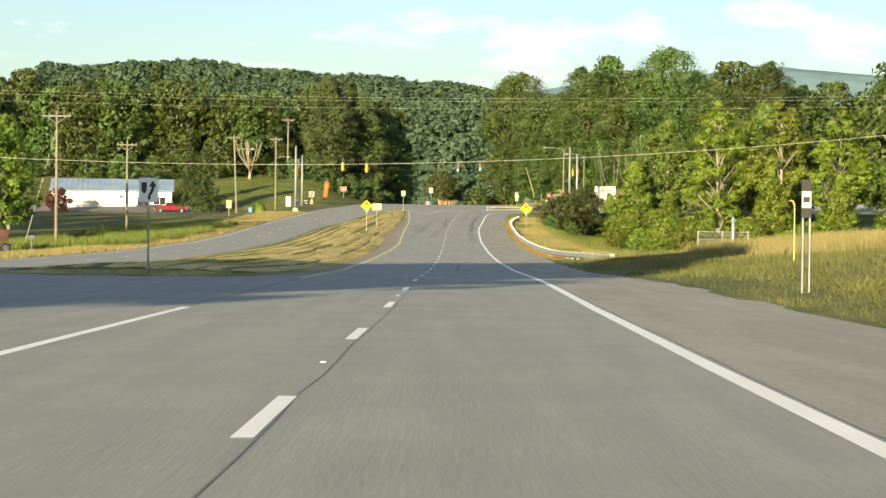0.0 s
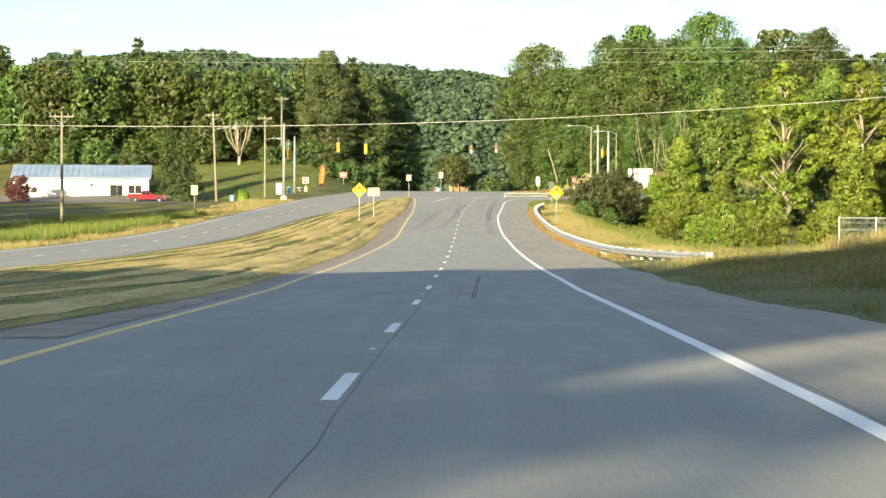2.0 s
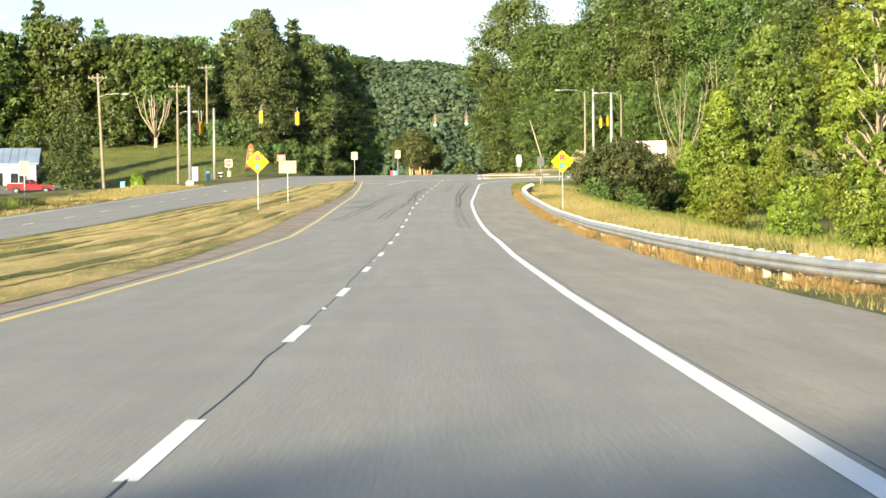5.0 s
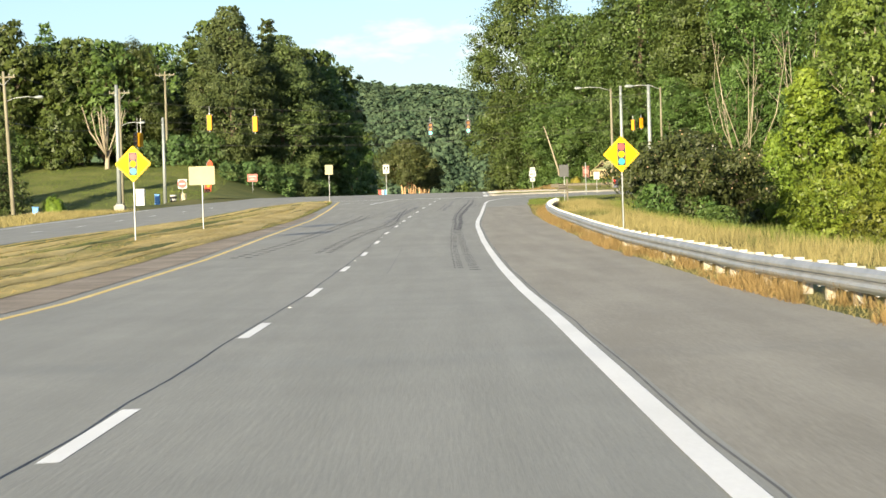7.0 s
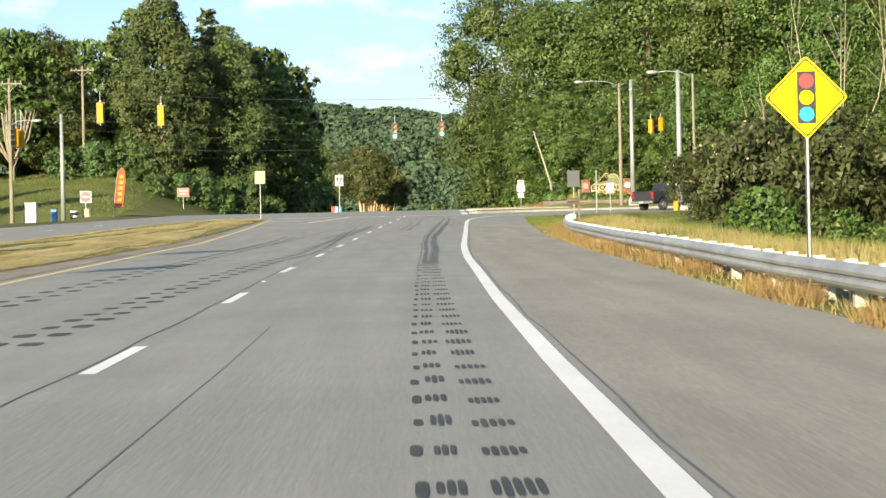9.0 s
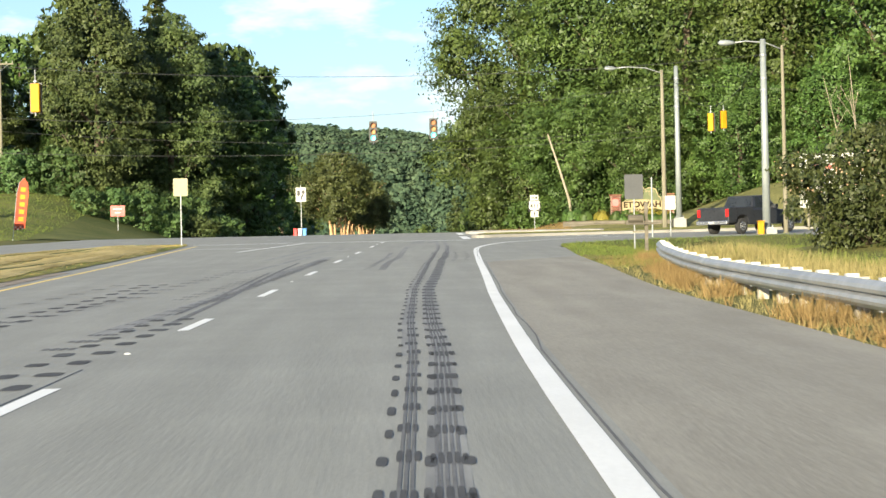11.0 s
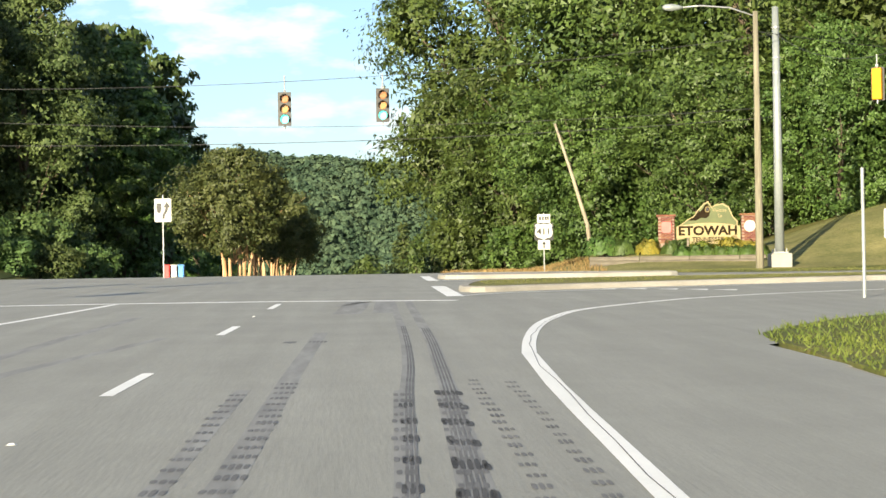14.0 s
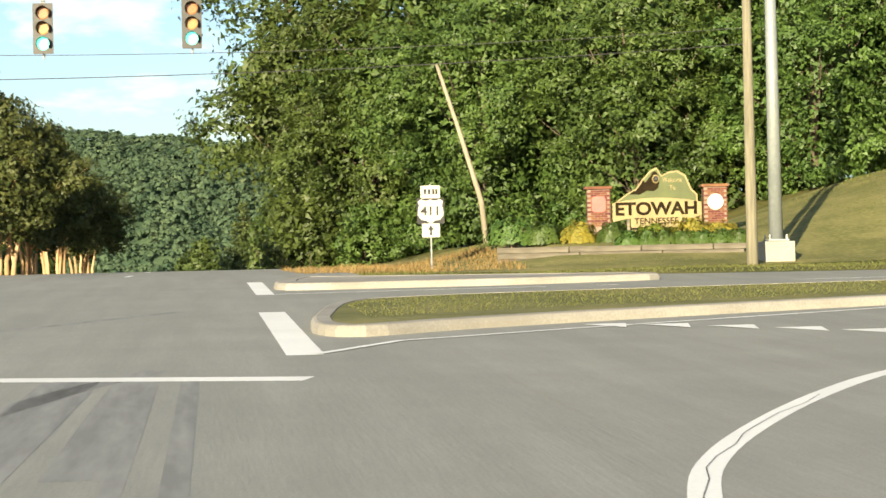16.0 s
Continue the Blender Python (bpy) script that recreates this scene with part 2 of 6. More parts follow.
TYRE = material("tyre", (0.012, 0.012, 0.012), (0.03, 0.03, 0.03), 3, 0.85)
CHROME = material("bright_rim", (0.5, 0.5, 0.52), (0.7, 0.7, 0.72), 2, 0.25, metal=0.9)
LAMP_RED = material("red_tail_lens", (0.35, 0.01, 0.01), (0.5, 0.02, 0.02), 2, 0.25)
FLAG_RED = material("orange_red_banner_cloth", (0.5, 0.06, 0.03), (0.62, 0.12, 0.05), 0.8, 0.8, through_light=0.25)
BOX_WHITE = material("white_painted_metal", (0.4, 0.41, 0.4), (0.52, 0.53, 0.52), 1.5, 0.5)
BOX_BLUE = material("blue_painted_metal", (0.05, 0.2, 0.5), (0.09, 0.28, 0.6), 1.5, 0.5)
# distance haze is put into these colours: slight on the woods, blue on the ridge
FAR_WOODS = material("distant_woods", (0.03, 0.058, 0.036), (0.1, 0.142, 0.08), 0.03, 0.9, grain=0.5, spec=0.1, island=0.2)
FAR_RIDGE = material("haze_coloured_ridge", (0.1, 0.16, 0.19), (0.13, 0.2, 0.23), 0.004, 0.95, grain=0.03, spec=0.05)

def lit(name, colour, strength):
    m = bpy.data.materials.new(name)
    m.use_nodes = True
    b = m.node_tree.nodes["Principled BSDF"]
    b.inputs["Base Color"].default_value, b.inputs["Roughness"].default_value = (*colour, 1), 0.3
    b.inputs["Emission Color"].default_value, b.inputs["Emission Strength"].default_value = (*colour, 1), strength
    return m

LENS_GREEN = lit("lit_green_lens", (0.12, 0.95, 0.75), 0.9)

# ---- mesh helpers ----
class Shape:
    """Gathers points and faces for one mesh."""
    def __init__(self):
        self.v, self.f = [], []
    def add(self, pts, faces):
        k = len(self.v)
        self.v += [tuple(p) for p in pts]
        self.f += [tuple(i + k for i in f) for f in faces]
        return self
    def box(self, x0, y0, z0, x1, y1, z1, m=None):
        pts = [Vector((x, y, z)) for z in (z0, z1) for y in (y0, y1) for x in (x0, x1)]
        if m is not None:
            pts = [m @ p for p in pts]
        return self.add(pts, [(0, 2, 3, 1), (4, 5, 7, 6), (0, 1, 5, 4), (2, 6, 7, 3), (0, 4, 6, 2), (1, 3, 7, 5)])
    def tube(self, path, radii, sides=8, cap=True):
        k, n = len(self.v), len(path)
        path = [Vector(p) for p in path]
        up = Vector((0.13, 0.21, 0.97)).normalized()
        for i, p in enumerate(path):
            d = (path[min(i + 1, n - 1)] - path[max(i - 1, 0)]).normalized()
            a = d.cross(up if abs(d.z) < 0.9 else Vector((1, 0, 0))).normalized()
            b = d.cross(a)
            r = radii[i] if hasattr(radii, "__len__") else radii
            for j in range(sides):
                w = 2 * math.pi * j / sides
                self.v.append(tuple(p + r * (math.cos(w) * a + math.sin(w) * b)))
        for i in range(n - 1):
            for j in range(sides):
                q = (j + 1) % sides
                self.f.append((k + i * sides + j, k + i * sides + q, k + (i + 1) * sides + q, k + (i + 1) * sides + j))
        if cap:
            self.f.append(tuple(k + j for j in reversed(range(sides))))
            self.f.append(tuple(k + (n - 1) * sides + j for j in range(sides)))
        return self
    def prism(self, outline, depth, m):
        """An outline in the local xz plane, given depth along local y."""
        n = len(outline)
        pts = [m @ Vector((x, 0, z)) for x, z in outline] + [m @ Vector((x, depth, z)) for x, z in outline]
        return self.add(pts, [tuple(range(n)), tuple(reversed(range(n, 2 * n)))] + [(i, i + n, (i + 1) % n + n, (i + 1) % n) for i in range(n)])
    def mesh(self, name, mat, smooth=False):
        me = bpy.data.meshes.new(name)
        me.from_pydata(self.v, [], self.f)
        me.materials.append(mat)
        bm = bmesh.new()
        bm.from_mesh(me)
        bmesh.ops.recalc_face_normals(bm, faces=bm.faces)
        bm.to_mesh(me)
        bm.free()
        if smooth:
            me.shade_smooth()
        return me

def part(name, shape, mat, parent=None, label="", smooth=False, bevel=0.0):
    ob = new(name, shape.mesh(name, mat, smooth) if isinstance(shape, Shape) else shape)
    if parent is not None:
        ob.parent = parent
    if label:
        ob["label"] = label
    if bevel:
        b = ob.modifiers.new("bevel", "BEVEL")
        b.width, b.segments, b.limit_method = bevel, 2, "ANGLE"
    return ob

def thing(name, label, category, at=None, group="", kind=""):
    ob = new(name)
    if at is not None:
        ob.matrix_basis = at
    return tagged(ob, label, category, group, kind)

def interp(y, table):
    """The value at y of a table of (y, value), straight between its rows."""
    if y <= table[0][0]:
        return table[0][1]
    lo, hi = 0, len(table) - 1
    if y >= table[hi][0]:
        return table[hi][1]
    while hi - lo > 1:
        mid = (lo + hi) // 2
        if table[mid][0] <= y:
            lo = mid
        else:
            hi = mid
    (y0, v0), (y1, v1) = table[lo], table[hi]
    return v0 + (v1 - v0) * (y - y0) / (y1 - y0)

# ---- lie of the land ----
ROAD_Z = [(-60, 1.0), (-20, .45), (0, .17), (13, 0), (25.5, -.17), (38, -.345), (50, -.485), (62, -.63), (74, -.83), (87, -1.07), (100.5, -1.3), (112.7, -1.41),
          (124.5, -1.53), (136.4, -1.6), (148, -1.65), (160, -1.65), (172, -1.63), (184, -1.55), (196, -1.48), (207.6, -1.32), (220, -1.15), (232, -.92),
          (244, -.65), (256.5, -.39), (268.7, -.13), (281, .12), (293, .46), (305, .79), (317.5, 1.15), (329.7, 1.5), (341.9, 1.83), (360, 2.35), (381, 2.95),
          (400, 3.2), (420, 3.3), (440, 3.2), (470, 2.6), (520, 1.0), (600, -3), (800, -12), (5000, -60)]
DASH_X = [(0, -1.9), (244, -1.93), (256, -1.8), (281, -1.57), (293, -1.27), (305, -1.0), (317.5, -.63), (329.7, -.28), (341.9, .05), (400, 1.75), (520, 5.2), (800, 14)]
EDGE_X = [(-60, 1.75), (20, 1.72), (50, 1.85), (75, 1.95), (85, 2.01), (94, 2.04), (104, 2.04), (113, 2.02), (123, 1.99), (134, 1.95), (150, 1.91), (170, 1.84), (180, 1.83), (187, 1.83), (201, 1.76), (207, 1.74), (219, 1.77), (232, 1.8), (252, 1.94), (258, 2.03), (263, 2.12), (268, 2.24), (273, 2.37), (280, 2.56), (288, 2.79), (296, 3.01), (303, 3.19), (310, 3.4), (316, 3.57), (320, 3.7), (323.5, 3.87)]
YELLOW_X = [(66, -5.35), (86, -5.6), (110, -5.9), (150, -6.05), (195, -5.95), (230, -6.5), (286, -7.1), (310, -7.55), (342, -8.4)]
PAVED_R = [(-60, 5.3), (30, 5.4), (60, 5.75), (90, 5.5), (140, 5.5), (190, 5.2), (230, 5.1), (258, 5.2), (275, 5.45), (286, 5.7), (294, 6.0), (304, 6.3), (318, 6.85), (324, 7.1), (345, 9), (380, 7.5), (800, 20)]
PAVED_L = [(-60, -30), (60, -28), (124, -26.5), (200, -25.4), (284, -25.4), (318, -24.2), (345, -23), (368, -20), (400, -17.5), (440, -14), (520, -9), (800, -2)]

def road_z(y):
    return interp(y, ROAD_Z)

def smooth01(a, b, v):
    t = max(0.0, min(1.0, (v - a) / (b - a)))
    return t * t * (3 - 2 * t)

def land(x, y):
    """Height of the ground."""
    z = road_z(y)
    xl, xr = interp(y, PAVED_L), interp(y, PAVED_R)
    side = smooth01(322, 327, y) * (1 - smooth01(376, 380, y))         # the crossing road
    far = smooth01(480, 900, y)
    out_r, out_l = max(0.0, x - xr), max(0.0, xl - x)
    rise = 0.0
    if out_r:
        rise += (0.1 - 0.055 * smooth01(120, 160, y)) * min(out_r, 16) * smooth01(0.0, 3.0, out_r) * (1 - side) * (1 - smooth01(372, 380, y))
        rise -= 2.2 * smooth01(3.0, 13, out_r) * smooth01(146, 172, y) * (1 - smooth01(300, 322, y))      # the bank behind the rail
        rise -= 0.65 * smooth01(0, 5.5, out_r) * (1 - smooth01(8, 16, out_r)) * smooth01(303, 314, y) * (1 - smooth01(341, 346, y))     # the swale at the corner
        rise += 0.9 * smooth01(382, 393, y) * smooth01(1.5, 7, out_r) * (1 - far)
        rise += 2.4 * smooth01(378, 398, y) * smooth01(11.5, 22, out_r) * (1 - far)
    if out_l:
        rise += (0.5 - 1.0 * (1 - smooth01(255, 300, y))) * smooth01(2, 14, out_l) * (1 - side)
        rise -= 1.0 * smooth01(8, 20, out_l) * smooth01(250, 300, y) * (1 - smooth01(385, 400, y)) * (1 - side * .5)
        rise -= 1.3 * smooth01(6, 14, out_l) * smooth01(300, 340, y) * (1 - smooth01(392, 410, y))
        rise += 6.5 * smooth01(395, 465, y) * smooth01(2, 20, out_l) * (1 - 0.3 * far)
        rise += 7 * smooth01(25, 140, out_l) * smooth01(400, 540, y)
    if not out_l and not out_r:
        rise = -0.09
    else:
        rise -= 0.05
        rise += 0.12 * noise.noise((x * 0.15, y * 0.15, 0)) * min(1.0, (out_l + out_r) / 3)
    return z + rise

def sheet(name, xs_of_y, ys, dz, mat, label, cat, skirt=0.0, height=None):
    """A strip of ground between columns that depend on y."""
    s = Shape()
    rows = []
    for y in ys:
        xs = xs_of_y(y)
        rows.append([(x, y, (height(x, y) if height else road_z(y)) + dz) for x in xs])
    n = len(rows[0])
    s.v = [p for r in rows for p in r]
    s.f = [(i * n + j, i * n + j + 1, (i + 1) * n + j + 1, (i + 1) * n + j) for i in range(len(rows) - 1) for j in range(n - 1)]
    if skirt:
        for j in (0, n - 1):
            k = len(s.v)
            s.v += [(r[j][0], r[j][1], r[j][2] - skirt) for r in rows]
            s.f += [(i * n + j, (i + 1) * n + j, k + i + 1, k + i) for i in range(len(rows) - 1)]
    return tagged(part(name, s, mat, smooth=False), label, cat, kind="structure")

def steps(a, b, d):
    return [a + (b - a) * i / max(1, round((b - a) / d)) for i in range(max(1, round((b - a) / d)) + 1)]

gx = sorted(set([-3000, -1800, -1000, -600, -400, -300, -240] + steps(-200, -60, 10) + steps(-60, -20, 2) + steps(-20, 8, 4) + steps(8, 60, 2) + steps(60, 200, 10) + [240, 300, 400, 600, 1000, 1800, 3000]))
gy = sorted(set([-600, -300, -150, -100] + steps(-60, 300, 4) + steps(300, 480, 2) + steps(480, 700, 10) + [760, 850, 1000, 1300, 1800, 2600, 3600, 4800]))
sheet("ground", lambda y: gx, gy, 0, GROUND, "rough grassy ground beside the highway", "ground", height=land)

def inner_x(y):
    """Where the shoulder begins; it tapers out towards the crossing."""
    e = interp(y, EDGE_X) + 0.2
    return e + (interp(y, PAVED_R) - 0.05 - e) * smooth01(302, 308.5, y)

def road_cols(y):
    a, b = interp(y, PAVED_L), inner_x(y)
    if 320 < y < 345:
        b = 7.0 + max(0.0, y - 335) * 0.2
    return [a + (b - a) * j / 10 for j in range(11)]
BREAKS = [y for y, _ in ROAD_Z if -60 < y < 800]
ROAD_Y = sorted(set(steps(-60, 296, 4) + steps(296, 320, 1) + [320.05] + steps(323, 400, 3) + steps(404, 800, 6) + BREAKS))
EDGE_X += [(330, 4.6), (345, 8.6), (380, 7.1), (420, 7.4), (800, 19)]
sheet("road", road_cols, ROAD_Y, 0, ASPHALT, "grey asphalt highway with worn wheel tracks", "road", skirt=0.25)
sheet("shoulder", lambda y: [inner_x(y), (inner_x(y) + interp(y, PAVED_R)) / 2, interp(y, PAVED_R)], sorted(set(steps(-60, 296, 4) + steps(296, 320, 1) + [y for y in BREAKS if y < 320])), 0.0, SHOULDER,
      "brownish asphalt shoulder beside the highway", "shoulder", skirt=0.25)
def side_rows():
    s = Shape()
    xs = steps(6.0, 60, 1.5) + [80, 120, 200]
    for x in xs:
        y0, y1 = interp(x, [(6, 323), (7.1, 324.2), (9, 329.2), (13, 335.5), (20, 341.5), (60, 352), (200, 385)]), interp(x, [(6, 381), (12, 375.5), (20, 374.5), (60, 384), (200, 420)])
        for j in range(8):
            y = y0 + (y1 - y0) * j / 7
            s.v.append((x, y, max(road_z(y), land(x, y) + 0.03) + 0.0015))
    s.f = [(i * 8 + j, (i + 1) * 8 + j, (i + 1) * 8 + j + 1, i * 8 + j + 1) for i in range(len(xs) - 1) for j in range(7)]
    return s
tagged(part("side_road", side_rows(), ASPHALT), "worn grey asphalt side road joining the highway", "road", kind="structure")

# ---- road paint ----
def ribbon(pts, width, dz=0.003, step=1.0):
    """A flat painted band along points (x, y) on the road."""
    s = Shape()
    fine = []
    for (x0, y0), (x1, y1) in zip(pts, pts[1:]):
        n = max(1, int(math.hypot(x1 - x0, y1 - y0) / step))
        fine += [(x0 + (x1 - x0) * i / n, y0 + (y1 - y0) * i / n) for i in range(n)]
    fine.append(pts[-1])
    for i, (x, y) in enumerate(fine):
        xa, ya = fine[max(i - 1, 0)]
        xb, yb = fine[min(i + 1, len(fine) - 1)]
        l = math.hypot(xb - xa, yb - ya)
        nx, ny = (yb - ya) / l * width / 2, -(xb - xa) / l * width / 2
        for k in (-1, 1):
            s.v.append((x + k * nx, y + k * ny, road_z(y + k * ny) + dz))
    s.f = [(2 * i, 2 * i + 1, 2 * i + 3, 2 * i + 2) for i in range(len(fine) - 1)]
    return s

markings = thing("road_marking", "white and yellow painted lines on the asphalt", "road marking", kind="structure")
CURVE = [(3.87, 323.5), (4.16, 326.7), (4.58, 330.4), (5.03, 333.4), (5.74, 336.87), (6.26, 338.66), (7.08, 340.6), (8.12, 342.66), (9.37, 344.7), (11.0, 346.6), (12.6, 348.0), (15, 349.6)]
def bend(pts, n=5):
    """A smooth line through points."""
    out = []
    for i in range(len(pts) - 1):
        p = [Vector(pts[max(0, min(len(pts) - 1, k))]) for k in (i - 1, i, i + 1, i + 2)]
        for j in range(n):
            t = j / n
            q = 0.5 * (2 * p[1] + (p[2] - p[0]) * t + (2 * p[0] - 5 * p[1] + 4 * p[2] - p[3]) * t * t + (3 * p[1] - p[0] - 3 * p[2] + p[3]) * t ** 3)
            out.append((q.x, q.y))
    return out + [pts[-1]]
part("edge_line", ribbon([(interp(y, EDGE_X[:-5]), y) for y in steps(-60, 318, 3)] + bend(CURVE), 0.185, 0.005), PAINT_WHITE, markings, "white edge line")
part("median_line", ribbon([(interp(y, YELLOW_X), y) for y in steps(66, 342, 6)], 0.15), PAINT_YELLOW, markings, "yellow edge line")
part("turn_lane_line", ribbon([(-4.8, -10), (-5.02, 21), (-5.18, 37)], 0.16), PAINT_WHITE, markings)
DASH_Y = [13.0, 25.4, 37.9, 50.1, 62.1, 74.1, 87.3, 100.5, 112.7, 124.5, 136.4, 148.3, 160.1, 172, 183.9, 195.7, 207.6, 219.8, 232, 244.3, 256.5, 268.7, 281, 293.1, 305.3, 317.5, 329.7, 341.9]
for y in [0.8, *DASH_Y, 386, 398, 410, 422]:
    part("lane_dash", ribbon([(interp(y, DASH_X) + 0.075, y), (interp(y + 3.3, DASH_X) + 0.075, y + 3.3)], 0.135), PAINT_WHITE, markings)
part("stop_line", ribbon([(-9, 346.5), (-3.6, 347.2), (0.1, 347.1), (4.2, 345.9)], 0.5), PAINT_WHITE, markings)
part("turn_bar", ribbon([(-7.9, 333.5), (-4.9, 333.6)], 0.3), PAINT_WHITE, markings)
part("turn_lane_line", ribbon([(-5.2, 325), (-3.55, 346.8)], 0.16), PAINT_WHITE, markings)
part("island_line", ribbon([(4.42, 360), (4.36, 349.3)], 0.42), PAINT_WHITE, markings)
part("island_line", ribbon([(4.5, 349.4), (5.6, 351.4), (7.9, 353.0), (13.4, 356.5), (24, 361)], 0.13, 0.009), PAINT_WHITE, markings)
part("island_line", ribbon([(4.66, 376), (4.61, 367.7)], 0.36), PAINT_WHITE, markings)
part("island_line", ribbon([(4.62, 367.8), (7.4, 368.4), (13, 369.0), (26, 371)], 0.13), PAINT_WHITE, markings)
for i, (x, y) in enumerate([(8.6, 353.4), (9.35, 353.0), (10.05, 352.3), (10.7, 351.5), (11.3, 350.7)]):
    part("yield_tooth", Shape().add([(x + dx, y + dy, road_z(y + dy) + 0.012) for dx, dy in ((-.3, .55), (.3, .55), (.1, -.45))], [(0, 1, 2)]), PAINT_WHITE, markings)
for y in steps(74, 330, 12.19):
    x = (interp(y, PAVED_L) + interp(y, [(60, -17.3), (180, -17), (250, -16.7), (305, -14.6), (340, -11.9)])) / 2
    part("lane_dash", ribbon([(x, y), (x - 0.02, y + 3.05)], 0.12), PAINT_WHITE, markings)
part("edge_line", ribbon([(interp(y, PAVED_L) + 0.7, y) for y in steps(70, 330, 10)], 0.12), PAINT_WHITE, markings)

# ---- median, islands, verges ----
def plateau(name, outline, lift, mat, label, cat, drop=0.3, height=None, parent=None, smooth_edge=0.0):
    """A low flat body with the given outline (x, y), its top lying lift above the road."""
    s = Shape()
    n = len(outline)
    h = height or (lambda x, y: road_z(y))
    s.v = [(x, y, h(x, y) + lift) for x, y in outline] + [(x, y, h(x, y) + lift - drop) for x, y in outline]
    s.f = [(i, (i + 1) % n, (i + 1) % n + n, i + n) for i in range(n)]
    me = bpy.data.meshes.new(name)
    me.from_pydata(s.v, [], s.f)
    bm = bmesh.new()
    bm.from_mesh(me)
    bm.verts.ensure_lookup_table()
    top = bm.faces.new([bm.verts[i] for i in range(n)])
    bmesh.ops.triangulate(bm, faces=[top])
    bmesh.ops.recalc_face_normals(bm, faces=bm.faces)
    bm.to_mesh(me)
    bm.free()
    me.materials.append(mat)
    ob = new(name, me)
    if parent:
        ob.parent = parent
        return ob
    return tagged(ob, label, cat, kind="structure")

MED_R = [(67, -8.2), (70, -7.1), (80, -6.85), (92, -6.65), (148, -7.05), (170, -7.1), (205, -7.7), (233, -8.3), (262, -7.95), (300, -8.1), (330, -8.5), (345, -9.1), (350, -9.6)]
MED_L = [(67, -13), (72, -16.5), (80, -17.4), (126, -17.5), (174, -17.1), (250, -16.8), (295, -14.9), (311, -14.4), (321, -13.6), (339, -11.8), (347, -10.3), (350, -9.9)]
def median_z(x, y):
    a, b = interp(y, MED_L), interp(y, MED_R)
    u = 0 if b - a < 0.1 else max(0, min(1, (x - a) / (b - a)))
    return road_z(y) + 0.018 + 0.28 * smooth01(67, 82, y) * (1 - smooth01(336, 350, y)) * math.sin(math.pi * u) * min(1, (b - a) / 6) + 0.05 * noise.noise((x * .5, y * .2, 3)) * math.sin(math.pi * u)
sheet("median", lambda y: [interp(y, MED_L) + (interp(y, MED_R) - interp(y, MED_L)) * j / 12 for j in range(13)], [67, 68, 69, 70] + steps(72, 344, 3) + [346, 348, 350], 0, MEADOW,
      "mown yellow-green grass median between the carriageways", "median", height=median_z)
sheet("gravel_edge", lambda y: [interp(y, YELLOW_X) - 0.35, interp(y, MED_R) + 0.15, interp(y, MED_R) - 0.35], sorted(set(steps(72, 300, 4) + [y for y in BREAKS if 72 < y < 300])), 0.008, GRAVEL, "bare gravel strip beside the median", "gravel",
      height=lambda x, y: road_z(y))

STRAW_ROW = material("bleached_cut_grass", (0.4, 0.3, 0.1), (0.66, 0.52, 0.22), 0.9, 0.95, bump=0.01, grain=9, spec=0.15, stretch=(1, 0.15, 1))
GREEN_ROW = material("green_regrowth", (0.085, 0.1, 0.028), (0.19, 0.19, 0.055), 0.8, 0.95, bump=0.01, grain=8, spec=0.15, stretch=(1, 0.2, 1))
def windrow(f, seed, width, lift, mat, label, y0=74, y1=334):
    """A low wandering swath left by the mower, thinning out in places."""
    s = Shape()
    ys = steps(y0, y1, 1.4)
    for y in ys:
        a, b = interp(y, MED_L), interp(y, MED_R)
        c = a + (b - a) * (f + .07 * noise.noise((y * .018, seed, 2)) + .015 * noise.noise((y * .15, seed, 5)))
        w = width * max(.02, min(1.0, .55 + 1.2 * noise.noise((y * .045, seed, 8)))) * (1 + .35 * noise.noise((y * .7, seed, 4))) * min(1.0, (b - a) / 6)
        for k, h in ((-1, -.04), (-.45, .7), (.1, 1), (.55, .6), (1, -.04)):
            x = min(b - .06, max(a + .06, c + k * w + .08 * noise.noise((y * 1.3, k, seed))))
            s.v.append((x, y, median_z(x, y) + .012 + lift * h * min(1, w * 3)))
    s.f = [(i * 5 + j, i * 5 + j + 1, i * 5 + 6 + j, i * 5 + 5 + j) for i in range(len(ys) - 1) for j in range(4)]
    return tagged(part("mown_swath", s, mat), label, "cut grass", kind="stuff")
for i, f in enumerate((.16, .3, .42, .55, .68, .8, .9)):
    windrow(f, 3.7 * i, .55 + .2 * (i % 2), .035, STRAW_ROW, "bleached swath of cut grass on the median")
for i, f in enumerate((.08, .23, .36, .62, .86)):
    windrow(f, 40 + 2.9 * i, .6, .012, GREEN_ROW, "green regrowth between the mown swaths")

def inset(pts, d):
    """The outline drawn in by d; its points run one way round."""
    n, out = len(pts), []
    area = sum(pts[i][0] * pts[(i + 1) % n][1] - pts[(i + 1) % n][0] * pts[i][1] for i in range(n))
    k = 1 if area > 0 else -1
    for i in range(n):
        (xa, ya), (xb, yb) = pts[i - 1], pts[(i + 1) % n]
        l = math.hypot(xb - xa, yb - ya)
        out.append((pts[i][0] - k * (yb - ya) / l * d, pts[i][1] + k * (xb - xa) / l * d))
    return out

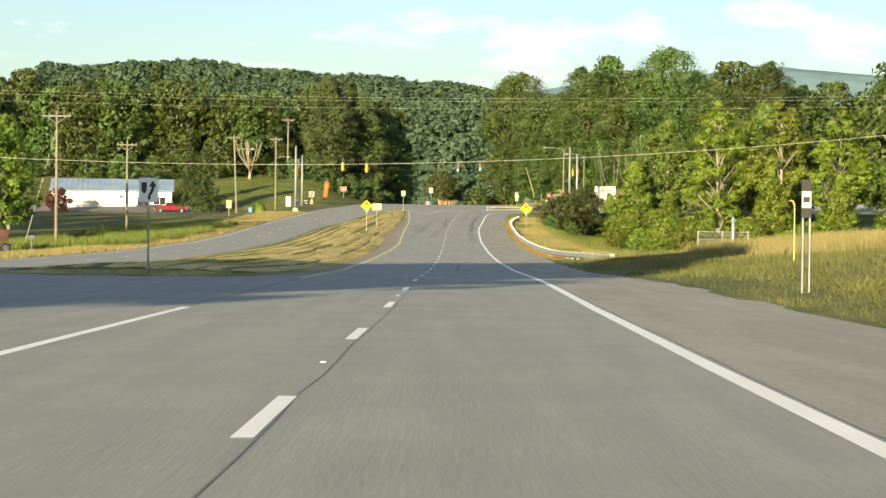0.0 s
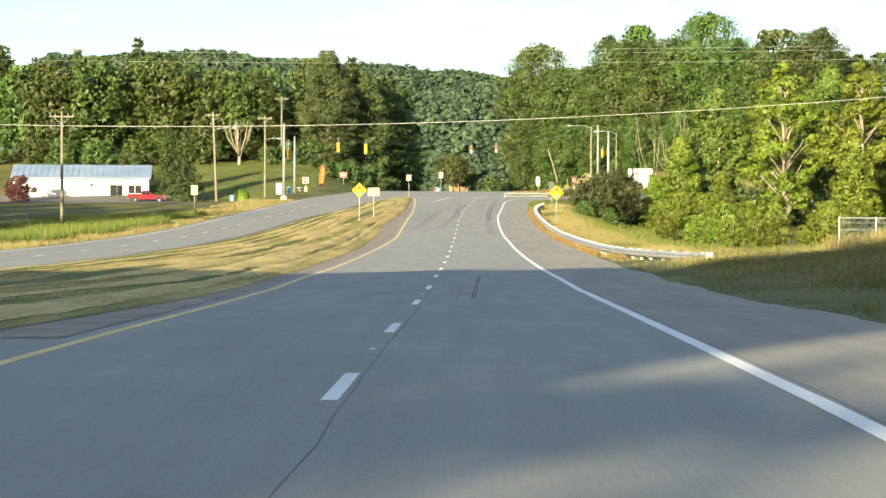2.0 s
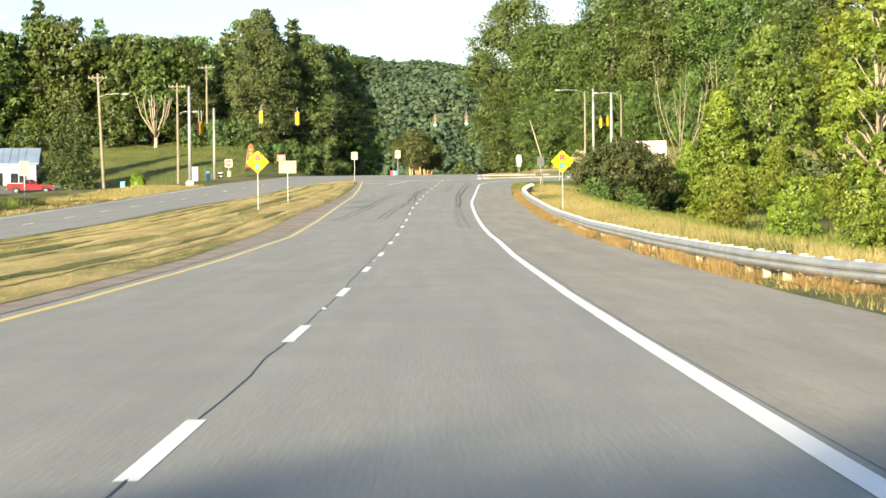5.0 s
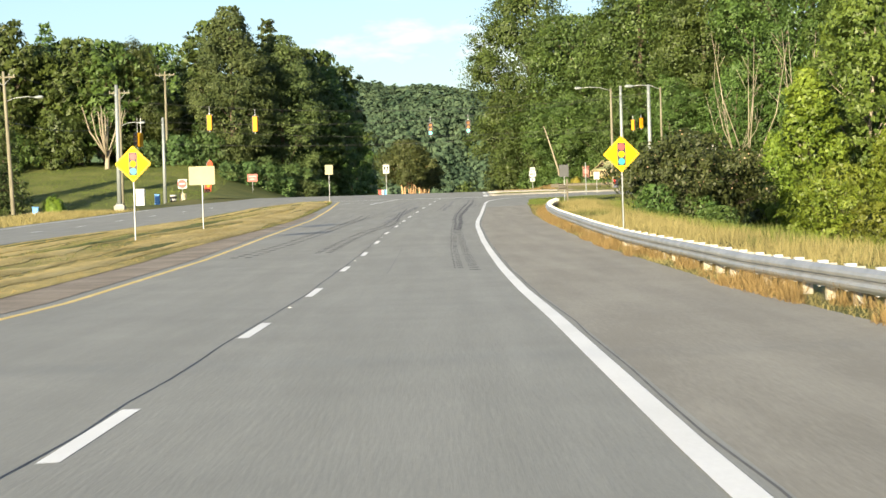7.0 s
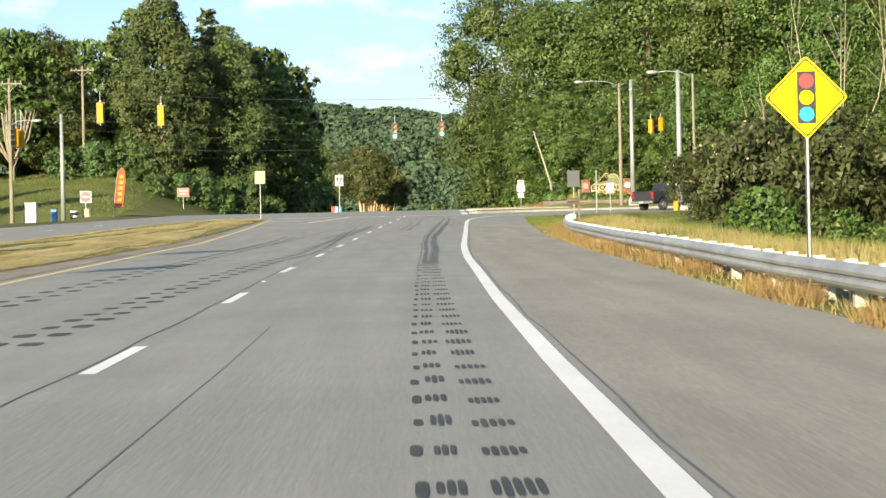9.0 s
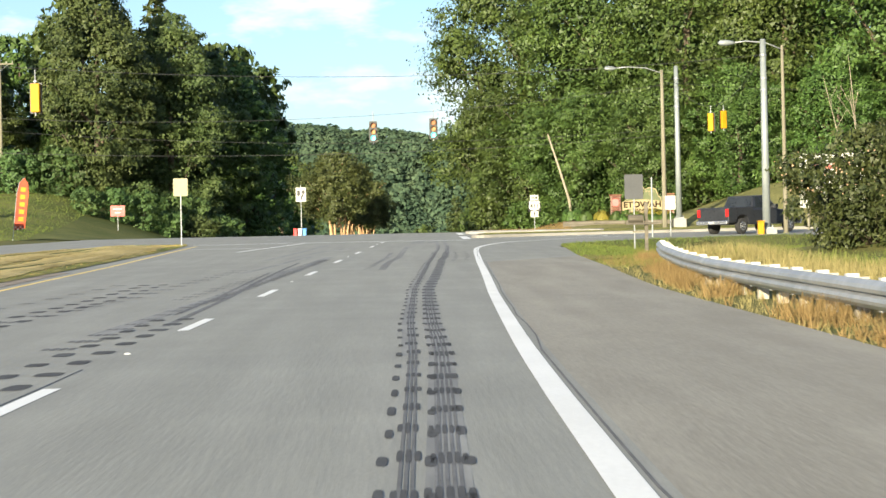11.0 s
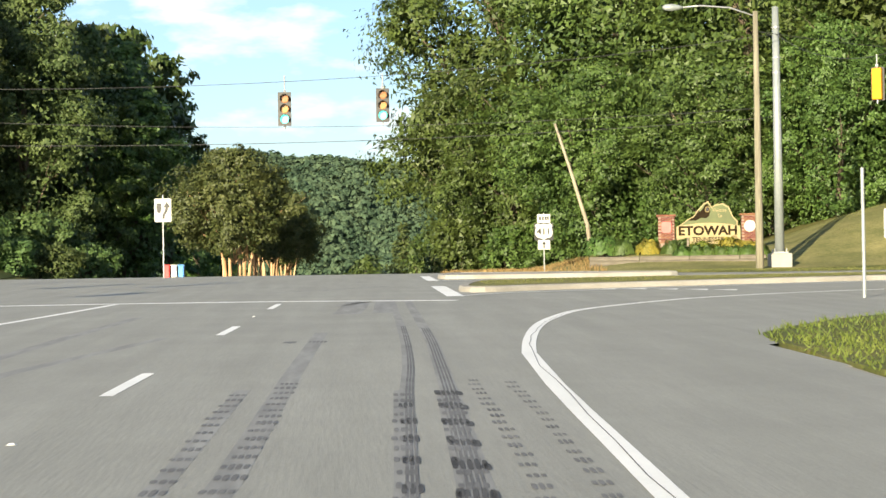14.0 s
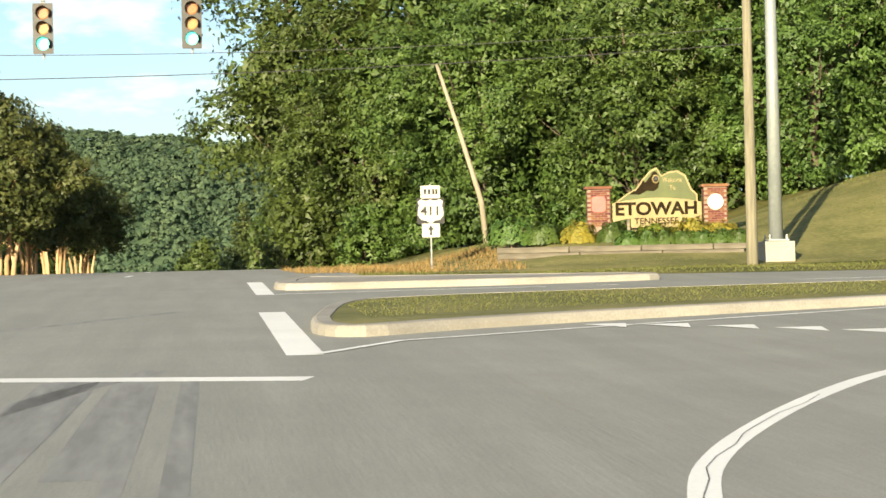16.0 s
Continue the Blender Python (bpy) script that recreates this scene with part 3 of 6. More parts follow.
def kerb_island(pts, label, wide=.2, fill=LAWN_DRY):
    """A raised island: a rounded concrete kerb all round and earth inside it."""
    isl = thing("traffic_island", label, "traffic island", kind="structure")
    loop = bend(pts + pts[:1], 4)[:-1]
    rings = [(0, -.1), (.015, .08), (.05, .135), (.09, .15), (wide - .02, .152), (wide, .1)]
    s, n = Shape(), len(loop)
    for d, z in rings:
        s.v += [(x, y, road_z(y) + z) for x, y in (inset(loop, d) if d else loop)]
    s.f = [(k * n + i, k * n + (i + 1) % n, (k + 1) * n + (i + 1) % n, (k + 1) * n + i) for k in range(len(rings) - 1) for i in range(n)]
    part("kerb", s, CONCRETE, isl, smooth=False)
    plateau("island_grass", inset(loop, wide - .005), .145, fill, "", "", drop=.2, parent=isl)
kerb_island([(4.75, 355.2), (4.72, 353.2), (5.3, 352.5), (6.9, 353.7), (9.7, 355.3), (13.5, 357.2), (20, 360.2), (30, 364), (30, 366), (20, 364.8), (10, 362.8), (7.1, 361.9), (5.5, 360.3)],
            "grassy traffic island with a pale concrete kerb", .3)
kerb_island([(5.0, 372.5), (5.1, 370), (7.4, 369.9), (10, 370.1), (13, 371), (13.2, 372), (12.5, 372.6), (7, 374.5), (5.6, 375)], "pale concrete kerb of the far island", .5, CONCRETE)
CORNER_X = [(302, 6.3), (306, 6.36), (312, 6.6), (318, 6.92), (324.5, 7.15), (327, 7.4), (330.6, 9.0), (336, 12.6), (341.4, 19.2)]
def verge_z(x, y):
    d = max(0.0, x - interp(y, CORNER_X))
    return max(road_z(y) + 0.03 - 0.42 * smooth01(0, 5.5, d) * (1 - smooth01(8, 16, d)) + 0.03 * noise.noise((x * .8, y * .8, 2)), land(x, y) + 0.03)
sheet("corner_verge", lambda y: [interp(y, CORNER_X) + d + (0.12 * noise.noise((y * 1.7, 3, 1)) if d == 0 else 0) for d in (0, .3, .7, 1.2, 1.8, 2.5, 3.5, 5, 8, 12, 18, 30)], steps(302, 341.4, .6), 0, GROUND,
      "green grassy street corner", "verge", height=verge_z, skirt=0.12)

LAWN = material("green_lawn", (0.085, 0.108, 0.032), (0.18, 0.185, 0.062), 0.2, 0.95, bump=0.02, grain=5, spec=0.15)
sheet("lawn", lambda y: steps(-60, -20, 2), steps(392, 452, 2), 0.05, LAWN, "sloping green lawn below the wood", "lawn", height=land)
sheet("mown_slope", lambda y: [interp(y, EDGE_X) + 2.6] + steps(12, 60, 2), steps(383, 403, 2), 0.04, LAWN_DRY, "parched mown slope behind the welcome sign", "lawn", height=land)
sheet("parking_lot", lambda y: [-92, -80, -66, -58, -50, -44], steps(378, 396, 3), 0.07, ASPHALT_OLD, "grey asphalt lot before the white building", "parking lot", height=land)

# ---- plants ----
rng = np.random.default_rng(7)

def leaf_mesh(name, pos, nrm, size, mat, aspect=0.55, droop=0.0, seed=1, three=False, jitter=0.45):
    """Leaves: one lens-shaped blade a point, facing about along nrm."""
    r = np.random.default_rng(seed)
    n = len(pos)
    nrm = nrm + r.normal(0, jitter, (n, 3))
    nrm /= np.linalg.norm(nrm, axis=1)[:, None] + 1e-9
    a = r.normal(0, 1, (n, 3))
    a[:, 2] -= droop
    a -= (a * nrm).sum(1)[:, None] * nrm
    a /= np.linalg.norm(a, axis=1)[:, None] + 1e-9
    b = np.cross(nrm, a)
    s = (size * r.uniform(0.65, 1.35, n))[:, None]
    if three:
        v = np.stack([pos - a * s * 1.1, pos + b * s * aspect * 1.25 + a * s * .5, pos - b * s * aspect * .9 + a * s * .8 + nrm * s * 0.2], 1)
    else:
        v = np.stack([pos - a * s, pos + b * s * aspect + nrm * s * 0.15, pos + a * s, pos - b * s * aspect + nrm * s * 0.15], 1)
    q = v.shape[1]
    me = bpy.data.meshes.new(name)
    me.vertices.add(q * n)
    me.vertices.foreach_set("co", v.astype(np.float32).ravel())
    me.loops.add(q * n)
    me.loops.foreach_set("vertex_index", np.arange(q * n, dtype=np.int32))
    me.polygons.add(n)
    me.polygons.foreach_set("loop_start", np.arange(0, q * n, q, dtype=np.int32))
    me.materials.append(mat)
    me.update(calc_edges=True)
    return me

def on_sphere(r, n):
    d = r.normal(0, 1, (n, 3))
    return d / np.linalg.norm(d, axis=1)[:, None]

SHAPES = {"round": lambda u: math.sin(math.pi * min(1.0, 0.1 + 0.87 * u)) ** 0.62,
          "cone": lambda u: (1 - u) ** 0.8 * min(1.0, 0.55 + 2.6 * u) + 0.05,
          "column": lambda u: (1 - u ** 2.6) ** 0.8 * min(1.0, 0.5 + 1.5 * u) + 0.04}

def crown_points(seed, height, base, radius, lobes, clumps, leaves, lobe=0.3, flat=1.0, shape="round"):
    """Leaf places of a crown: boughs set round an uneven outline, clumps on the boughs, leaves in the clumps."""
    r = np.random.default_rng(seed)
    outline = SHAPES[shape]
    centre, lr = [], []
    k = 0
    while len(centre) < lobes:
        u = r.random()
        k += 1
        if r.random() > outline(u) + 0.12:
            continue
        w = k * 2.39996 + r.uniform(-.5, .5)
        g = outline(u)
        d = radius * g * r.uniform(0.62, 0.92) * (1 + 0.16 * math.sin(2 * w + seed) + 0.1 * math.sin(5 * w + 7 * u))
        centre.append((math.cos(w) * d, math.sin(w) * d, base + (height - base) * (0.05 + 0.88 * u) + r.uniform(-.03, .03) * height))
        lr.append(radius * lobe * (0.5 + 0.5 * g) * r.uniform(0.7, 1.35))
    centre, lr = np.array(centre), np.array(lr)
    pos, nrm = [], []
    for c, q in zip(centre, lr):
        dd = on_sphere(r, clumps)
        dd[:, 2] *= flat
        cc = c + dd * q * r.uniform(0.65, 1.0, clumps)[:, None]
        cr = q * 0.46 * r.uniform(0.6, 1.4, clumps)
        for p, rad, out in zip(cc, cr, dd):
            n = max(3, int(leaves * r.uniform(0.6, 1.4)))
            e = on_sphere(r, n) * r.uniform(0.04, 1, n)[:, None] ** 0.75
            e[:, 2] *= 0.7
            pos.append(p + e * rad)
            nrm.append(e * 0.6 + out * 1.2 + (0, 0, 0.35))
    return np.concatenate(pos), np.concatenate(nrm), centre, lr

def heart_points(seed, height, base, radius, n, shape):
    """Larger leaves in the shaded heart of a dense crown."""
    r = np.random.default_rng(seed + 500)
    u = r.uniform(.02, .93, n)
    g = np.array([SHAPES[shape](q) for q in u])
    w = r.uniform(0, 2 * math.pi, n)
    d = radius * g * r.uniform(.25, .8, n) ** .7 * (1 + 0.16 * np.sin(2 * w + seed))
    pos = np.stack([np.cos(w) * d, np.sin(w) * d, base + (height - base) * u], 1)
    return pos, np.stack([np.cos(w), np.sin(w), np.full(n, .4)], 1)

def make_tree(name, seed, height, base, radius, lobes, clumps, leaves, leaf, mat, bark, label, trunk_r=0.35, lobe=0.3, shape="round", stems=1, flat=1.0, category="tree", core=True, limbs=14):
    r = random.Random(seed)
    t = thing(name, label, category)
    pos, nrm, centre, lr = crown_points(seed, height, base, radius, lobes, clumps, leaves, lobe, flat, shape)
    s = Shape()
    for k in range(stems):
        bx, by = (0, 0) if stems == 1 else (r.uniform(-.8, .8), r.uniform(-.5, .5))
        lean = (r.uniform(-.6, .6), r.uniform(-.6, .6)) if stems == 1 else (bx * 1.2, by * 1.2)
        hh = base + (height - base) * (0.8 if stems == 1 else 0.35)
        path = [(bx + lean[0] * u * u + r.uniform(-.12, .12) * u, by + lean[1] * u * u + r.uniform(-.12, .12) * u, -0.3 + (hh + 0.3) * u) for u in (0, .03, .1, .25, .45, .7, 1)]
        s.tube(path, [trunk_r * q for q in (1.35, 1.1, 1, .88, .7, .45, .12)], 9)
    for c, q in list(zip(centre, lr))[:limbs]:
        e = Vector(c)
        a = Vector((0, 0, max(base * .5, e.z - math.hypot(e.x, e.y) * r.uniform(.9, 1.5))))
        m = a.lerp(e, 0.5) + Vector((r.uniform(-.3, .3), r.uniform(-.3, .3), r.uniform(-.1, .5)))
        thin = 1 - .6 * e.z / height
        s.tube([a, a.lerp(m, .5) + Vector((0, 0, .1)), m, e], [trunk_r * .5 * thin, trunk_r * .38 * thin, trunk_r * .25 * thin, trunk_r * .06], 6)
        for _ in range(2):
            f = e + Vector((r.uniform(-1, 1), r.uniform(-1, 1), r.uniform(-.3, 1))) * float(q) * 0.8
            s.tube([m.lerp(e, .4), m.lerp(f, .6), f], [trunk_r * .12, trunk_r * .08, trunk_r * .02], 5)
    part("trunk", s, bark, t, smooth=True)
    size = np.full(len(pos), leaf)
    if core:
        hp, hn = heart_points(seed, height, base, radius, len(pos) // 6, shape)
        pos, nrm, size = np.concatenate([pos, hp]), np.concatenate([nrm, hn]), np.concatenate([size, np.full(len(hp), leaf * 1.35)])
    new("crown", leaf_mesh("crown", pos, nrm, size, mat, seed=seed, three=True)).parent = t
    return t

def make_pine(name, seed, height, base, radius, tiers, boughs, leaves, leaf, mat, bark, label, trunk_r=0.35, cone=1.0, category="tree"):
    """A conifer: whorls of layered, drooping boughs on one straight trunk."""
    r = np.random.default_rng(seed)
    t = thing(name, label, category)
    s = Shape()
    s.tube([(0, 0, -.3), (0.02, 0, height * .3), (0.1, .05, height * .7), (0.05, .1, height * .98)], [trunk_r * 1.2, trunk_r * .85, trunk_r * .45, .03], 9)
    pos, nrm = [], []
    for i in range(tiers):
        u = i / (tiers - 1)
        z0 = base + (height - base) * u
        reach = radius * ((1 - u) ** 0.75 * cone + (1 - cone) * math.sin(math.pi * min(1, 0.15 + 0.85 * (1 - u)))) * r.uniform(0.75, 1.15) + 0.25
        for k in range(boughs):
            w = 2 * math.pi * (k + r.uniform(0, .9)) / boughs + i
            R = reach * r.uniform(0.6, 1.12)
            dz = -0.12 * R + r.uniform(-.3, .5)
            tip = np.array((math.cos(w) * R, math.sin(w) * R, z0 + dz))
            s.tube([(0, 0, z0), (tip[0] * .5, tip[1] * .5, z0 + dz * .2 + .15), tuple(tip)], [trunk_r * .16 * (1.1 - u), trunk_r * .1 * (1.1 - u), .012], 5, cap=False)
            n = max(6, int(leaves * R / radius * 1.6))
            q = r.uniform(0.2, 1.05, n) ** 0.7
            width = 0.3 * R * (1 - 0.5 * q)
            px = q * R
            lat = r.normal(0, 0.55, n) * width
            p = np.stack([math.cos(w) * px - math.sin(w) * lat, math.sin(w) * px + math.cos(w) * lat, z0 + dz * q * q + r.normal(0.05, 0.16 + 0.03 * R, n) - 0.25 * np.abs(lat) / (width + .1)], 1)
            pos.append(p)
            nr = np.stack([np.full(n, math.cos(w) * .5), np.full(n, math.sin(w) * .5), np.full(n, 0.8)], 1)
            nrm.append(nr + r.normal(0, .25, (n, 3)))
    part("trunk", s, bark, t, smooth=True)
    new("crown", leaf_mesh("crown", np.concatenate(pos), np.concatenate(nrm), leaf, mat, aspect=0.4, seed=seed)).parent = t
    return t

def plant(kinds, spots, group, ground=None):
    """Set copies of the first-built plants; spots are (x, y, size, turn, which)."""
    used = set()
    for i, (x, y, k, turn, w) in enumerate(spots):
        t = kinds[w]
        z = (ground or land)(x, y)
        m = pose(x, y, z - 0.1, 0, 0, turn)
        if w not in used:
            used.add(w)
            t.matrix_basis = m
            o = t
        else:
            o = copy_thing(t, m)
        o.scale = (k, k, k * (1 + 0.06 * math.sin(turn)))
        tagged(o, group=group)

# big mixed wood behind the crossing, on both sides
FAR_SET = [make_tree("oak_tree", 11, 25, 2.0, 8.0, 40, 9, 26, 0.4, LEAF_OAK, BARK, "tall broad green oak with a lumpy crown", 0.5, .29),
           make_tree("maple_tree", 12, 22, 1.0, 7.2, 38, 9, 26, 0.38, LEAF_OAK, BARK, "dense round green maple at the wood's edge", 0.42, .3),
           make_tree("poplar_tree", 13, 27, 2, 5.6, 38, 9, 26, 0.36, LEAF_OAK, BARK, "tall narrow green poplar in the wood", 0.4, .32, "column"),
           make_pine("pine_tree", 14, 27, 4, 5.8, 19, 10, 42, 0.44, LEAF_DARK, BARK, "dark green pine with layered boughs", 0.4, cone=.7)]
spots = []
r0 = random.Random(5)
for row, (y0, n, x0, x1) in enumerate([(450, 13, -120, -36), (462, 12, -122, -42), (476, 9, -150, -44), (505, 6, -170, -40)]):
    for i in range(n):
        spots.append((x0 + (x1 - x0) * (i + r0.uniform(-.3, .3)) / (n - 1), y0 + r0.uniform(-7, 7), r0.uniform(0.68, 0.9), r0.uniform(0, 360), r0.choice([0, 0, 1, 2, 1, 3])))
for y in (470, 495, 520, 550, 585, 620):
    spots.append((interp(y, PAVED_L) - 10 - r0.uniform(0, 3), y, r0.uniform(.75, .95), r0.uniform(0, 360), r0.choice([0, 1, 3])))
    spots.append((interp(y, EDGE_X) + 11.5 + r0.uniform(0, 4), y, r0.uniform(.75, .95), r0.uniform(0, 360), r0.choice([0, 1, 2])))
for row, (y0, n, x0, x1) in enumerate([(440, 6, 32, 90), (462, 3, 30, 70), (420, 3, 70, 110), (360, 4, 75, 110), (330, 3, 66, 90)]):
    for i in range(n):
        spots.append((x0 + (x1 - x0) * (i + r0.uniform(-.3, .3)) / (n - 1), y0 + r0.uniform(-7, 7), r0.uniform(0.88, 1.15), r0.uniform(0, 360), r0.choice([0, 0, 1, 2])))
spots += [(6.3, 705, .82, 40, 1), (13, 690, .8, 90, 3), (17, 660, .85, 200, 0), (0.5, 740, .62, 10, 1), (21, 640, .8, 10, 2), (-48.5, 449, .78, 111, 0), (-42, 452, .78, 181, 1), (-20, 500, .97, 260, 0), (-31, 462, .86, 330, 0)]
spots = [p for p in spots if not (-41 < p[0] < -31.5 and p[1] < 483)]
plant(FAR_SET, spots, "trees of the wood")

# the two tall stands at either side of the road beyond the crossing
NEAR_SET = [make_tree("oak_tree", 21, 27, 1.0, 8.2, 48, 22, 54, 0.16, LEAF_OAK, BARK, "tall oak with dense glossy green leaves", 0.55, .33),
            make_tree("maple_tree", 22, 24, .5, 7.5, 46, 22, 54, 0.16, LEAF_OAK, BARK, "full green maple with foliage down to the ground", 0.45, .34),
            make_tree("hickory_tree", 23, 16, .0, 6.2, 42, 14, 54, 0.14, LEAF_OAK, BARK, "bushy green hickory at the wood's edge", 0.3, .3),
            make_tree("hemlock_tree", 24, 30, 1.0, 8.2, 62, 15, 48, 0.2, LEAF_DARK, BARK, "tall dark hemlock with layered drooping boughs", 0.5, .31, "column", flat=.42),
            make_tree("elm_tree", 25, 26, 1.0, 6.6, 58, 15, 46, 0.19, LEAF_OAK, BARK, "tall upright green elm beside the hemlocks", 0.45, .29, "column")]
plant(NEAR_SET, [(12.5, 436, 1.0, 20, 0), (18.2, 424, 1.0, 80, 1), (24.5, 416, 1.02, 150, 0), (32, 411, 1.0, 210, 1), (40, 407, 1.0, 20, 0), (48, 403, .95, 130, 1), (57, 405, 1.0, 250, 0),
                 (15.8, 415, .72, 60, 2), (21, 409, .7, 130, 2), (27, 405, .66, 220, 2), (34, 403, .66, 300, 2), (12.2, 426, .72, 75, 2), (10.8, 432, .95, 165, 2),
                 (-27.6, 447, .8, 0, 3), (-15.6, 468, .82, 50, 4), (-21.4, 455, .74, 70, 3), (-18.0, 464, .76, 140, 4), (-42, 451, .78, 200, 1), (-30.5, 450, .5, 260, 2), (-20.2, 481, .85, 30, 4)],
      "trees beside the crossing")

# sunlit yellow-green trees and bushes behind the guard rail
LIGHT_SET = [make_tree("sycamore_tree", 31, 18, 1.6, 4.3, 52, 13, 32, 0.16, LEAF_LIGHT, BARK_PALE, "sunlit yellow-green sycamore with pale limbs", 0.32, .25, "column", core=False, limbs=30),
             make_tree("ash_tree", 32, 15.5, 1.0, 4.2, 42, 13, 36, 0.15, LEAF_MID, BARK_PALE, "slender mid-green ash tree behind the rail", 0.2, .28, "column", limbs=20),
             make_tree("young_poplar", 33, 11, 0.0, 3.7, 44, 14, 32, 0.135, LEAF_LIGHT, BARK, "bright green cone-shaped young tree beside the road", 0.14, .26, "cone"),
             make_tree("bush", 34, 4.2, 0.0, 2.2, 18, 11, 34, 0.095, LEAF_LIGHT, BARK, "low yellow-green bush beside the guard rail", 0.05, .32)]
plant(LIGHT_SET, [(32.5, 271, 1.02, 0, 0), (39.5, 266, 1.03, 60, 0), (46, 262, 1.0, 200, 0), (28.6, 300, 1.02, 120, 1), (35, 289, .95, 250, 1), (52, 246, 1.05, 300, 1), (43, 281, 1.1, 90, 1), (36.5, 306, 1.1, 130, 0), (44, 312, 1.15, 160, 1), (31, 318, .9, 190, 1),
                  (23.8, 295.3, 1.0, 10, 2), (28.6, 294, .62, 200, 2), (36, 250, .88, 260, 2), (41.5, 236, .8, 77, 2), (47, 228, .9, 310, 2), (54, 238, .9, 40, 2), (59, 252, 1.0, 95, 2), (51, 214, .8, 150, 2), (63, 272, 1.0, 20, 1), (56, 262, 1.0, 80, 1), (19.4, 281, .55, 120, 2),
                  (18.6, 263, .85, 0, 3), (21.5, 272, .95, 90, 3), (28.7, 269, .8, 160, 3), (27.7, 246, .85, 200, 3), (24.4, 257, .8, 220, 3), (32.5, 243, 1.0, 250, 3), (30, 228, .85, 290, 3), (36, 222, .9, 310, 3), (26, 214, .6, 30, 3), (31, 205, .7, 70, 3), (23, 228, .55, 20, 3), (25.5, 286, .9, 110, 3), (21, 203, .8, 15, 3), (20, 215, .75, 65, 3), (24.5, 196, .9, 95, 3), (19, 230, .7, 135, 3), (23, 188, .8, 175, 3), (17.5, 243, .6, 215, 3), (27.5, 182, .9, 255, 3), (22.5, 306, .9, 140, 3),
                  (-48.5, 222, .86, 30, 0), (-50.5, 205, .9, 100, 0), (-51, 240, .85, 170, 1), (-55, 216, .9, 220, 1), (-45.2, 205, .75, 250, 0)],
      "sunlit trees beside the road")
# the unseen rows on the west side, out of the way of the drive, that throw long shade over the road; the outer row is
# added to shade the low meadow
plant([make_tree("shade_tree", 41, 17, 1.0, 6.5, 26, 9, 20, 0.5, LEAF_OAK, BARK, "full green tree out of view, casting long shade", 0.4, .3)],
      [(-34 - (i % 2) * 1.5, -15 + 4.7 * i, (1.38 if i < 7 else 1.15) + 0.08 * math.sin(i * 2.1), 40 * i, 0) for i in range(2, 12)] + [(-62 - 5.5 * i, 218 + 17 * i, 1.0, 70 * i, 0) for i in range(1, 7)], "roadside shade trees")
cedar = make_pine("cedar_tree", 51, 12.5, 0.3, 3.2, 20, 10, 40, 0.22, LEAF_DARK, BARK, "dark conical cedar beside the building", 0.2)
plant([cedar], [(-46.5, 388, 1.0, 0, 0), (-50.5, 398, .9, 50, 0)], "cedars beside the building")
mimosa = make_tree("mimosa_tree", 52, 6.2, -0.4, 4.3, 42, 13, 42, 0.11, LEAF_MIMOSA, BARK, "spreading dark mimosa with pale blossoms", 0.12, .28, stems=3, flat=.55)
mr = np.random.default_rng(17)
mp, mn, _, _ = crown_points(52, 6.3, -.3, 4.4, 42, 13, 3, .3, flat=.55)
pick = mp[:, 2] > 2.2
new("blossom", leaf_mesh("blossom", mp[pick][::3], mn[pick][::3], .055, BLOSSOM, .9, seed=5)).parent = mimosa
plant([mimosa], [(13.2, 270, .84, 0, 0), (14.6, 277, .76, 120, 0), (17.9, 319, .72, 210, 0)], "mimosas behind the guard rail")
myrtle = make_tree("crape_myrtle", 53, 6.6, 1.4, 3.0, 42, 15, 44, 0.08, LEAF_MYRTLE, BARK_TAN, "rounded crape myrtle with bare tan stems", 0.09, .29, stems=7, category="shrub")
plant([myrtle], [(-3.55, 401, 1, 0, 0), (-2.9, 409, .85, 70, 0), (-2.4, 418, .8, 140, 0), (-1.8, 428, .75, 200, 0)], "crape myrtles in the median", ground=lambda x, y: road_z(y))

# ---- distant hills ----
def ridge(name, y, depth, x0, x1, heights, cell, mat, label, bump, rows=150, size=10):
    """A wooded ridge seen far off: a slope of rounded tree crowns."""
    s = Shape()
    xs, us = steps(x0, x1, cell), [i / rows for i in range(rows + 1)]
    for u in us:
        for x in xs:
            h = interp(x, heights)
            z = -40 + (h + 40) * math.sin(u * math.pi * 0.5) ** 0.9
            yy = y + depth * u
            wob = 5 * noise.noise((x / 23, u * depth / 19, 7))
            c1 = 1 - min(1.0, noise.voronoi(((x + wob) / size, (u * depth + wob) / size, z / size * .6))[0][0] * 1.3) ** 2
            s.v.append((x, yy, z + bump * (c1 * (1.0 + .7 * noise.noise((x / 31, u * depth / 27, 3))) + 0.8 * noise.noise((x / 55, u * 6, 5)) + .25 * noise.noise((x / 4, u * depth / 4, 9)))))
    n = len(xs)
    s.f = [(i * n + j, i * n + j + 1, (i + 1) * n + j + 1, (i + 1) * n + j) for i in range(len(us) - 1) for j in range(n - 1)]
    ob = part(name, s, mat, smooth=False)
    return tagged(ob, label, "hill", kind="structure")
HILL_TOP = [(-1300, 278), (-770, 272), (-685, 256), (-560, 264), (-460, 270), (-360, 256), (-210, 247), (-120, 240), (0, 231), (100, 219), (300, 190), (700, 196), (1300, 216)]
hill = ridge("wooded_hill", 3300, 500, -740, 840, HILL_TOP, 20, FAR_WOODS, "distant hillside covered in green woods", 2, 40, 60)
hill.location.z = -12
